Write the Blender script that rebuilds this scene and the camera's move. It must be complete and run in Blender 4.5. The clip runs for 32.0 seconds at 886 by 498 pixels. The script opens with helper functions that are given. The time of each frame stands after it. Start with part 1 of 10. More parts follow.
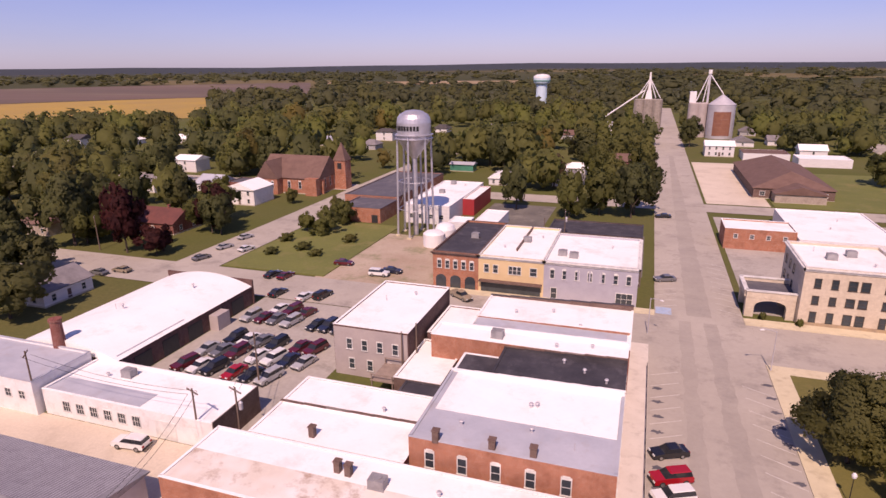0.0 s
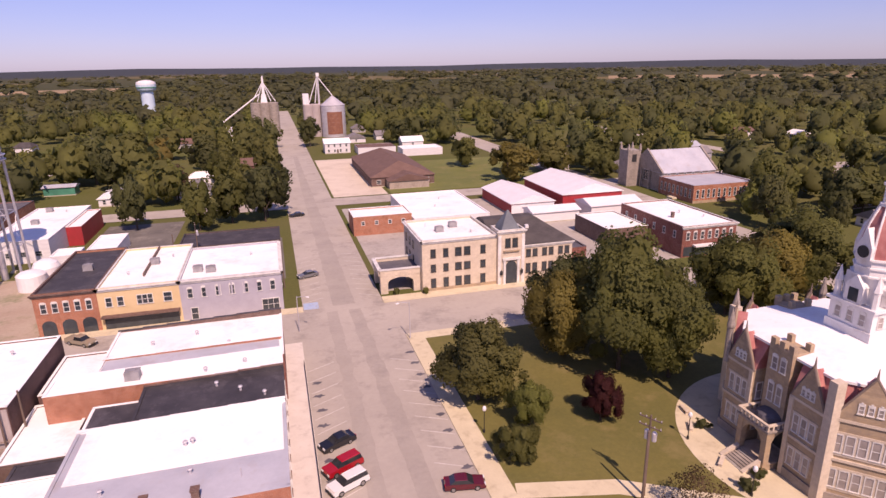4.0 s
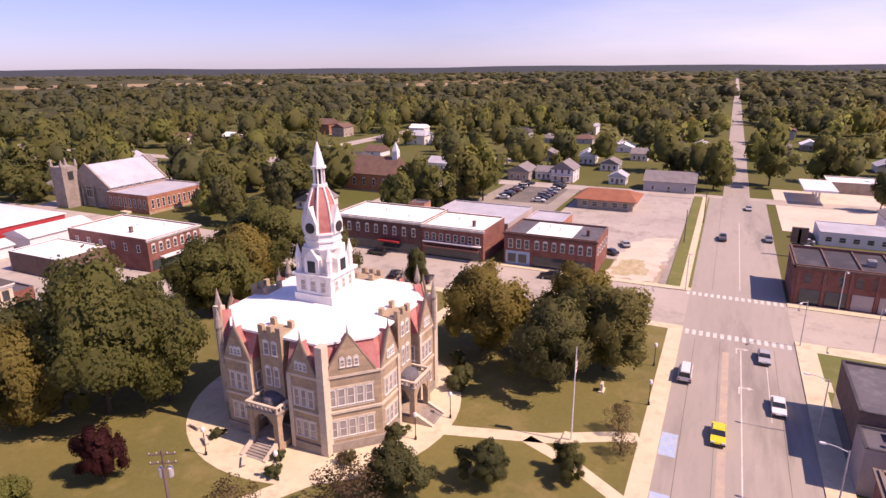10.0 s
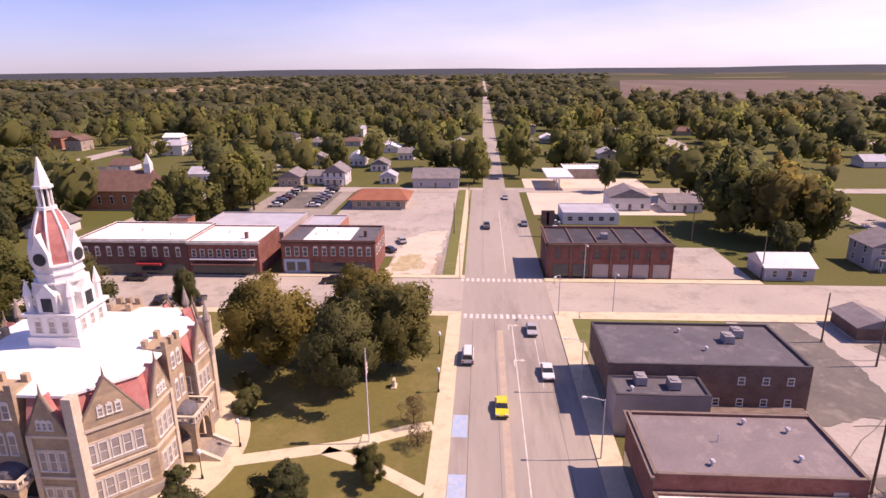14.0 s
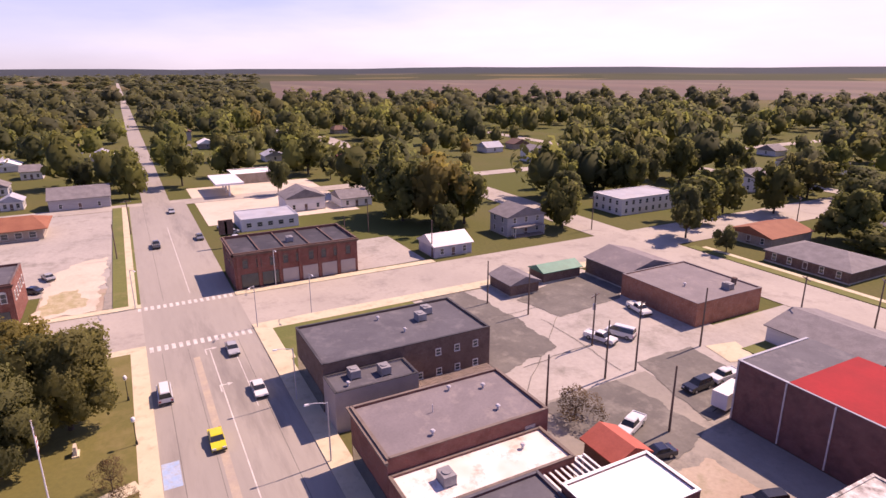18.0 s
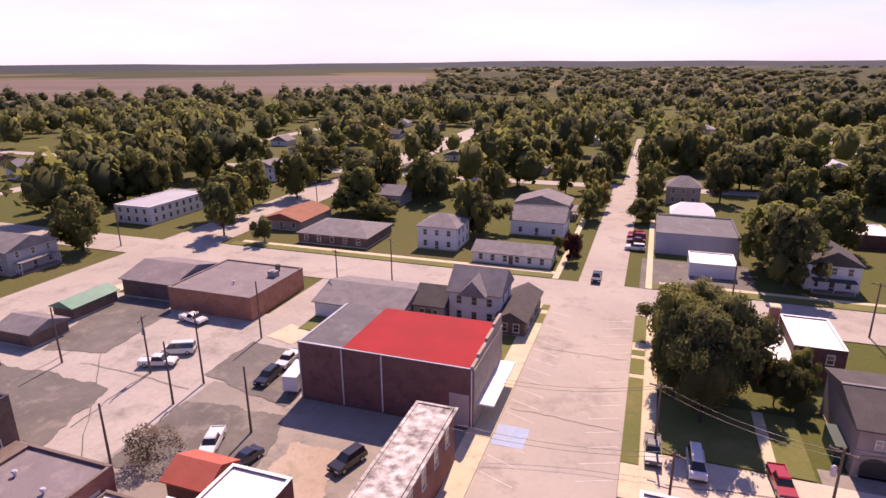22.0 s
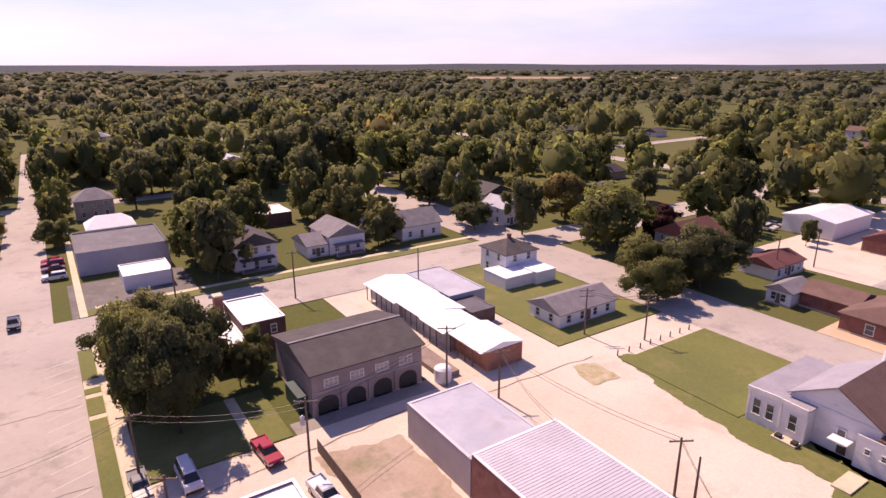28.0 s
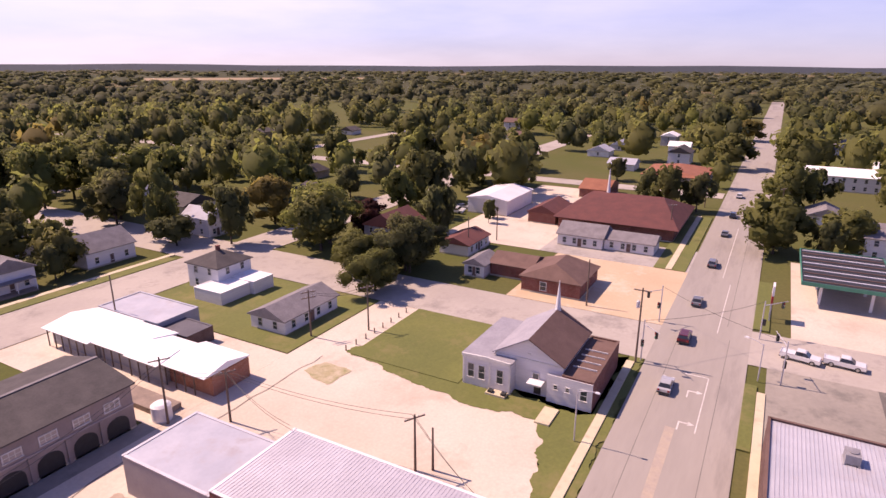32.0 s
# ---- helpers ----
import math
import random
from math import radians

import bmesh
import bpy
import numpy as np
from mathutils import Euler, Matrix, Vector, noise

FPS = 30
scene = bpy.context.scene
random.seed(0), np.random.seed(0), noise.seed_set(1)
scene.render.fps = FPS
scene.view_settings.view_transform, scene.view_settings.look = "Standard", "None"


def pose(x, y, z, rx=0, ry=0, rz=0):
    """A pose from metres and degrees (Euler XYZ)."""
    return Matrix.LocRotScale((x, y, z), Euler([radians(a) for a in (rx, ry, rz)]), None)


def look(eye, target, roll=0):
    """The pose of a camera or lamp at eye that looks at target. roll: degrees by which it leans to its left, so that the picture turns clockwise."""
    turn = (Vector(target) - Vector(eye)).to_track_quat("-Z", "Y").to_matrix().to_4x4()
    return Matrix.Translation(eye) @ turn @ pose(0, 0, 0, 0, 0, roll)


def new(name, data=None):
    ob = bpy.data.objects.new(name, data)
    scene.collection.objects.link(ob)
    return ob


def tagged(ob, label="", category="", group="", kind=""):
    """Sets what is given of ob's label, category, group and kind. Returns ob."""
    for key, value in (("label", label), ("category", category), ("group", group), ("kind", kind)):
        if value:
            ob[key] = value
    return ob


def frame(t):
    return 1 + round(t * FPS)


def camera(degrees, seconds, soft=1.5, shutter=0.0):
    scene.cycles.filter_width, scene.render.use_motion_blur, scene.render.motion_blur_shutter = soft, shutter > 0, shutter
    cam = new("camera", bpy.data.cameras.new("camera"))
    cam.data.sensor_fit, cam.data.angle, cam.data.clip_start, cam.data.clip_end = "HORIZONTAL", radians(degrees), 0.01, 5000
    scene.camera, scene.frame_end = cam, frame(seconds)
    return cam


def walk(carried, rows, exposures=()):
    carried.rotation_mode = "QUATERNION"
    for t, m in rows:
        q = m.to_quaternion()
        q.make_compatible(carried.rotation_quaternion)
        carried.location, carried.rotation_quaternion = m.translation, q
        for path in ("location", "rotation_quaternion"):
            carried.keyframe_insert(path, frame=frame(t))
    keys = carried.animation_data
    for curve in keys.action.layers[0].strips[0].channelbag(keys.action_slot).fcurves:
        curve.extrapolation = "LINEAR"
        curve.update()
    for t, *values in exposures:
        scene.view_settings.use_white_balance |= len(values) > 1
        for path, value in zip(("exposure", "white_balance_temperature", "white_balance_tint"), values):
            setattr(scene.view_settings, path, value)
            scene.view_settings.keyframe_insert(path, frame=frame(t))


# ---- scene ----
EXPOSURE = [(0, -0.14, 7500, 39), (2.5, -0.11, 7500, 39), (5.0, 0.11, 7500, 39), (7.5, 0.34, 7500, 39), (12, 0.34, 7500, 39), (32, 0.31, 7500, 39)]
# ---- camera and walk ----
cam = camera(72.6, 32.0)


def aim(x, y, z, azimuth, tilt, roll):
    """Pose at a point, heading clockwise from north, tilted down."""
    a, p = radians(azimuth), radians(tilt)
    d = (math.sin(a) * math.cos(p), math.cos(a) * math.cos(p), -math.sin(p))
    return look((x, y, z), (x + 100 * d[0], y + 100 * d[1], z + 100 * d[2]), roll)


PATH = [
    (0, aim(-0.00, -0.00, 48.00, -18.69, 17.10, -0.59)),
    (0.5, aim(-0.02, 0.26, 48.05, -15.26, 17.16, -0.62)),
    (1, aim(0.15, 0.40, 48.14, -11.26, 17.25, -0.59)),
    (1.5, aim(0.20, 0.60, 48.15, -7.74, 17.26, -0.68)),
    (2, aim(0.47, 0.79, 48.12, -3.69, 17.26, -0.68)),
    (2.5, aim(0.76, 1.08, 48.00, 1.10, 17.23, -0.76)),
    (3, aim(1.05, 1.50, 47.69, 7.05, 17.15, -0.82)),
    (3.5, aim(1.36, 2.00, 47.38, 11.90, 17.12, -1.01)),
    (4, aim(1.53, 2.42, 47.15, 15.46, 17.09, -0.94)),
    (4.5, aim(2.01, 2.76, 47.08, 19.87, 17.09, -1.04)),
    (6.5, aim(3.18, 3.69, 46.88, 35.77, 17.19, -1.01)),
    (7, aim(3.24, 3.87, 46.77, 38.96, 17.19, -0.92)),
    (7.5, aim(3.39, 4.16, 46.64, 42.14, 17.13, -0.83)),
    (8, aim(3.54, 4.33, 46.50, 46.36, 17.11, -0.75)),
    (8.5, aim(3.76, 4.50, 46.35, 51.71, 17.06, -0.78)),
    (9, aim(3.93, 4.79, 46.13, 56.96, 17.03, -0.66)),
    (9.5, aim(4.01, 4.97, 45.98, 61.14, 16.93, -0.57)),
    (10, aim(4.29, 5.16, 45.86, 64.84, 16.88, -0.46)),
    (10.5, aim(4.48, 5.39, 45.76, 68.17, 16.87, -0.42)),
    (11, aim(4.61, 5.07, 45.72, 70.96, 16.77, -0.49)),
    (11.5, aim(4.80, 4.87, 45.68, 73.64, 16.76, -0.52)),
    (12, aim(4.93, 4.77, 45.70, 76.17, 16.75, -0.56)),
    (12.5, aim(5.14, 4.76, 45.75, 78.72, 16.84, -0.52)),
    (13, aim(5.45, 4.82, 45.82, 81.27, 16.94, -0.50)),
    (13.5, aim(5.59, 4.87, 45.66, 83.61, 16.82, -0.56)),
    (14, aim(5.76, 4.95, 45.47, 86.25, 16.70, -0.55)),
    (14.5, aim(6.04, 5.15, 45.36, 88.95, 16.66, -0.55)),
    (16.5, aim(6.69, 6.87, 45.66, 102.75, 16.79, -0.23)),
    (17, aim(7.00, 7.04, 45.68, 107.51, 16.82, -0.16)),
    (17.5, aim(7.36, 7.13, 45.67, 112.50, 16.80, -0.17)),
    (18, aim(7.67, 7.14, 45.65, 117.65, 16.81, -0.24)),
    (18.5, aim(7.93, 6.88, 45.68, 123.01, 16.87, -0.39)),
    (19, aim(8.39, 6.33, 45.70, 128.54, 17.06, -0.41)),
    (19.5, aim(8.75, 6.11, 45.58, 134.34, 17.05, -0.33)),
    (20, aim(9.01, 5.95, 45.53, 139.54, 17.10, -0.42)),
    (20.5, aim(9.45, 5.81, 45.55, 144.60, 17.19, -0.37)),
    (21, aim(9.48, 5.56, 45.62, 150.14, 17.25, -0.29)),
    (21.5, aim(9.26, 5.16, 45.66, 155.78, 17.31, -0.30)),
    (22, aim(8.83, 4.84, 45.65, 160.77, 17.29, -0.42)),
    (22.5, aim(8.69, 4.66, 45.58, 165.59, 17.25, -0.44)),
    (23, aim(8.72, 4.40, 45.47, 169.98, 17.23, -0.42)),
    (23.5, aim(8.73, 4.41, 45.50, 173.58, 17.24, -0.35)),
    (24, aim(8.81, 4.28, 45.48, 177.90, 17.22, -0.30)),
    (24.5, aim(8.81, 4.03, 45.38, 182.31, 17.21, -0.24)),
    (25, aim(8.80, 3.78, 45.26, 187.28, 17.17, -0.27)),
    (25.5, aim(8.78, 3.65, 45.22, 192.22, 17.15, -0.29)),
    (26, aim(8.73, 3.43, 45.20, 196.75, 17.18, -0.26)),
    (26.5, aim(8.65, 3.26, 45.13, 201.06, 17.16, -0.26)),
    (28.5, aim(8.28, 2.64, 44.99, 216.94, 17.06, -0.02)),
    (29, aim(8.16, 2.72, 44.98, 220.17, 17.03, 0.05)),
    (29.5, aim(8.15, 2.65, 45.00, 223.69, 17.04, 0.02)),
    (30, aim(8.11, 2.56, 44.96, 227.19, 17.00, -0.01)),
    (30.5, aim(8.05, 2.44, 44.96, 230.49, 17.01, 0.08)),
    (31, aim(7.93, 2.39, 44.98, 233.61, 17.03, 0.10)),
    (31.5, aim(7.93, 2.23, 44.97, 237.16, 17.03, 0.14)),
    (32, aim(7.84, 2.10, 44.98, 241.22, 17.00, 0.19)),
]
walk(cam, PATH, EXPOSURE)

# ---- materials ----
def tree_of(name):
    m = bpy.data.materials.new(name)
    m.use_nodes = True
    nt = m.node_tree
    return m, nt, nt.nodes["Principled BSDF"]


def mixed(nt, fac, a, b):
    n = nt.nodes.new("ShaderNodeMix")
    n.data_type = "RGBA"
    for sock, v in ((n.inputs[0], fac), (n.inputs[6], a), (n.inputs[7], b)):
        if isinstance(v, bpy.types.NodeSocket):
            nt.links.new(v, sock)
        else:
            sock.default_value = v if isinstance(v, (int, float)) else (*v, 1)
    return n.outputs[2]


def ramp(nt, fac, lo, hi):
    n = nt.nodes.new("ShaderNodeMapRange")
    n.inputs[1].default_value, n.inputs[2].default_value = lo, hi
    nt.links.new(fac, n.inputs[0])
    return n.outputs[0]


def noise_of(nt, vec, scale, detail=4.0, rough=0.6):
    n = nt.nodes.new("ShaderNodeTexNoise")
    n.inputs["Scale"].default_value, n.inputs["Detail"].default_value, n.inputs["Roughness"].default_value = scale, detail, rough
    if vec:
        nt.links.new(vec, n.inputs["Vector"])
    return n.outputs[0]


def coords(nt, world=False, stretch=None):
    if world:
        v = nt.nodes.new("ShaderNodeNewGeometry").outputs["Position"]
    else:
        v = nt.nodes.new("ShaderNodeTexCoord").outputs["Object"]
    if stretch:
        n = nt.nodes.new("ShaderNodeMapping")
        n.inputs["Scale"].default_value = stretch
        nt.links.new(v, n.inputs[0])
        v = n.outputs[0]
    return v


def surf(name, base, alt=None, big=0.15, small=3.0, rough=0.85, metal=0.0, bump=0.15, spread=0.25, world=True, stretch=None, stain=None, stain_scale=0.35, per_object=0.0):
    """A weathered surface: base and alt mixed at a large and a small scale, with stains and fine relief."""
    m, nt, b = tree_of(name)
    v = coords(nt, world, stretch)
    alt = alt or tuple(c * 0.72 for c in base)
    n1, n2 = noise_of(nt, v, big), noise_of(nt, v, small, 5, 0.7)
    c = mixed(nt, ramp(nt, n1, 0.35, 0.65), base, alt)
    dark = nt.nodes.new("ShaderNodeMix")
    dark.data_type, dark.blend_type = "RGBA", "MULTIPLY"
    dark.inputs[0].default_value = 1.0
    nt.links.new(c, dark.inputs[6])
    g = mixed(nt, n2, (1 - spread,) * 3, (1 + spread,) * 3)
    nt.links.new(g, dark.inputs[7])
    c = dark.outputs[2]
    if stain:
        n3 = noise_of(nt, v, stain_scale, 6, 0.75)
        c = mixed(nt, ramp(nt, n3, 0.52, 0.68), c, stain)
    if per_object:
        r = nt.nodes.new("ShaderNodeObjectInfo").outputs["Random"]
        h = nt.nodes.new("ShaderNodeHueSaturation")
        nt.links.new(ramp(nt, r, -1 / per_object * 0.5 - 0.0, 1 / per_object * 0.5 + 1.0), h.inputs["Value"])
        mm = nt.nodes.new("ShaderNodeMath")
        mm.operation, mm.inputs[1].default_value, mm.inputs[2].default_value = "MULTIPLY_ADD", 2 * per_object, 1 - per_object
        nt.links.new(r, mm.inputs[0])
        nt.links.new(mm.outputs[0], h.inputs["Value"])
        nt.links.new(c, h.inputs["Color"])
        c = h.outputs[0]
    nt.links.new(c, b.inputs["Base Color"])
    b.inputs["Roughness"].default_value, b.inputs["Metallic"].default_value = rough, metal
    if bump:
        bp = nt.nodes.new("ShaderNodeBump")
        bp.inputs["Strength"].default_value, bp.inputs["Distance"].default_value = bump, 0.03
        nt.links.new(n2, bp.inputs["Height"])
        nt.links.new(bp.outputs[0], b.inputs["Normal"])
    return m


def brick(name, c1, c2, mortar, width=0.42, height=0.14, stain=None):
    """Brickwork in running bond with soot and pale patches."""
    m, nt, b = tree_of(name)
    pos = coords(nt, True)
    sep = nt.nodes.new("ShaderNodeSeparateXYZ")
    nt.links.new(pos, sep.inputs[0])
    add = nt.nodes.new("ShaderNodeMath")
    nt.links.new(sep.outputs[0], add.inputs[0])
    nt.links.new(sep.outputs[1], add.inputs[1])
    com = nt.nodes.new("ShaderNodeCombineXYZ")
    nt.links.new(add.outputs[0], com.inputs[0])
    nt.links.new(sep.outputs[2], com.inputs[1])
    t = nt.nodes.new("ShaderNodeTexBrick")
    t.inputs["Color1"].default_value, t.inputs["Color2"].default_value, t.inputs["Mortar"].default_value = (*c1, 1), (*c2, 1), (*mortar, 1)
    t.inputs["Scale"].default_value, t.inputs["Brick Width"].default_value, t.inputs["Row Height"].default_value = 1.0, width, height
    t.inputs["Mortar Size"].default_value = 0.012
    nt.links.new(com.outputs[0], t.inputs["Vector"])
    n1, n2 = noise_of(nt, pos, 0.5, 6, 0.7), noise_of(nt, pos, 2.5, 4)
    c = mixed(nt, ramp(nt, n1, 0.45, 0.75), t.outputs[0], stain or tuple(x * 0.55 for x in c1))
    c2_ = nt.nodes.new("ShaderNodeMix")
    c2_.data_type, c2_.blend_type, c2_.inputs[0].default_value = "RGBA", "MULTIPLY", 1.0
    nt.links.new(c, c2_.inputs[6])
    nt.links.new(mixed(nt, n2, (0.78,) * 3, (1.2,) * 3), c2_.inputs[7])
    nt.links.new(c2_.outputs[2], b.inputs["Base Color"])
    b.inputs["Roughness"].default_value = 0.9
    bp = nt.nodes.new("ShaderNodeBump")
    bp.inputs["Strength"].default_value, bp.inputs["Distance"].default_value = 0.3, 0.02
    nt.links.new(t.outputs[1], bp.inputs["Height"])
    bp.invert = True
    nt.links.new(bp.outputs[0], b.inputs["Normal"])
    return m


def glass(name, tint=(0.02, 0.025, 0.03), rough=0.08):
    m, nt, b = tree_of(name)
    b.inputs["Base Color"].default_value = (*tint, 1)
    b.inputs["Roughness"].default_value = rough
    b.inputs["Specular IOR Level"].default_value = 0.7
    n = noise_of(nt, coords(nt, True), 0.6, 2)
    nt.links.new(mixed(nt, n, tint, tuple(c * 3 for c in tint)), b.inputs["Base Color"])
    return m


def leaves(name, a, bcol, c3):
    """Foliage: colour by leaf cluster and by tree, a little light through the leaf."""
    m, nt, b = tree_of(name)
    geo = nt.nodes.new("ShaderNodeNewGeometry")
    isl = geo.outputs["Random Per Island"]
    obj = nt.nodes.new("ShaderNodeObjectInfo").outputs["Random"]
    c = mixed(nt, isl, a, bcol)
    c = mixed(nt, ramp(nt, obj, 0.55, 1.3), c, c3)
    n = noise_of(nt, geo.outputs["Position"], 0.02, 2)
    c = mixed(nt, ramp(nt, n, 0.55, 0.85), c, c3)
    tone = nt.nodes.new("ShaderNodeMix")
    tone.data_type, tone.blend_type, tone.inputs[0].default_value = "RGBA", "MULTIPLY", 1.0
    nt.links.new(c, tone.inputs[6])
    nt.links.new(mixed(nt, ramp(nt, noise_of(nt, geo.outputs["Position"], 0.075, 3, 0.65), 0.3, 0.7), (0.74, 0.75, 0.8), (1.24, 1.22, 1.16)), tone.inputs[7])
    c = tone.outputs[2]
    nt.links.new(c, b.inputs["Base Color"])
    b.inputs["Roughness"].default_value = 0.75
    b.inputs["Specular IOR Level"].default_value = 0.25
    tr = nt.nodes.new("ShaderNodeBsdfTranslucent")
    # light passing through a leaf is stronger and yellower than its reflection
    through_leaf = nt.nodes.new("ShaderNodeMix")
    through_leaf.data_type, through_leaf.blend_type, through_leaf.inputs[0].default_value = "RGBA", "MULTIPLY", 1.0
    through_leaf.inputs[7].default_value = (1.6, 1.62, 1.55, 1)
    nt.links.new(c, through_leaf.inputs[6])
    nt.links.new(through_leaf.outputs[2], tr.inputs[0])
    mx = nt.nodes.new("ShaderNodeMixShader")
    mx.inputs[0].default_value = 0.56
    nt.links.new(b.outputs[0], mx.inputs[1])
    nt.links.new(tr.outputs[0], mx.inputs[2])
    nt.links.new(mx.outputs[0], nt.nodes["Material Output"].inputs[0])
    return m


def paint(name, c, rough=0.25, coat=0.6):
    m, nt, b = tree_of(name)
    n = noise_of(nt, coords(nt), 1.7, 4)
    nt.links.new(mixed(nt, n, c, tuple(x * 0.85 for x in c)), b.inputs["Base Color"])
    b.inputs["Roughness"].default_value = rough
    b.inputs["Coat Weight"].default_value = coat
    b.inputs["Coat Roughness"].default_value = 0.08
    return m



# ---- sky and sun ----
world = bpy.data.worlds.new("sky")
scene.world = world
world.use_nodes = True
wn = world.node_tree
sky = wn.nodes.new("ShaderNodeTexSky")
sky.sky_type, sky.sun_disc = "NISHITA", False
SUN_TO = Vector((0.07, -0.82, 1.0)).normalized()
sky.sun_elevation = math.asin(SUN_TO.z)
sky.sun_rotation = math.atan2(SUN_TO.x, SUN_TO.y)
sky.air_density, sky.dust_density, sky.ozone_density = 1.0, 0.25, 3.0
# thin bright cloud veil
tc = wn.nodes.new("ShaderNodeTexCoord")
mp = wn.nodes.new("ShaderNodeMapping")
mp.inputs["Scale"].default_value = (1.0, 1.0, 5.0)
wn.links.new(tc.outputs["Generated"], mp.inputs[0])
cl = noise_of(wn, mp.outputs[0], 1.6, 6, 0.55)
veil = wn.nodes.new("ShaderNodeMix")
veil.data_type = "RGBA"
veil.inputs[7].default_value = (11.8, 12.7, 14.4, 1)
# brighter towards the sun's side
side = wn.nodes.new("ShaderNodeSeparateXYZ")
wn.links.new(tc.outputs["Generated"], side.inputs[0])
toward = wn.nodes.new("ShaderNodeMapRange")
for i, val in ((1, 0.7), (2, -0.6), (3, 0.12), (4, 1.0)):
    toward.inputs[i].default_value = val
wn.links.new(side.outputs[1], toward.inputs[0])
thick = wn.nodes.new("ShaderNodeMath")
thick.operation = "MULTIPLY"
wn.links.new(ramp(wn, cl, 0.2, 0.9), thick.inputs[0])
wn.links.new(toward.outputs[0], thick.inputs[1])
low = wn.nodes.new("ShaderNodeMapRange")
for i, val in ((1, 0.08), (2, 0.6), (3, 1.0), (4, 0.2)):
    low.inputs[i].default_value = val
wn.links.new(side.outputs[2], low.inputs[0])
haze = wn.nodes.new("ShaderNodeMath")
haze.operation = "MULTIPLY"
wn.links.new(thick.outputs[0], haze.inputs[0])
wn.links.new(low.outputs[0], haze.inputs[1])
wn.links.new(haze.outputs[0], veil.inputs[0])
tintsky = wn.nodes.new("ShaderNodeMix")
tintsky.data_type, tintsky.blend_type = "RGBA", "MULTIPLY"
tintsky.inputs[0].default_value = 1.0
tintsky.inputs[7].default_value = (0.86, 0.98, 1.62, 1)
wn.links.new(sky.outputs[0], tintsky.inputs[6])
wn.links.new(tintsky.outputs[2], veil.inputs[6])
wn.links.new(veil.outputs[2], wn.nodes["Background"].inputs[0])
wn.nodes["Background"].inputs[1].default_value = 0.077
sun = new("sun", bpy.data.lights.new("sun", "SUN"))
sun.data.energy, sun.data.angle, sun.data.color = 5.0, radians(0.53), (1.0, 0.89, 0.74)
sun.matrix_world = look((0, 0, 300), Vector((0, 0, 300)) - SUN_TO)

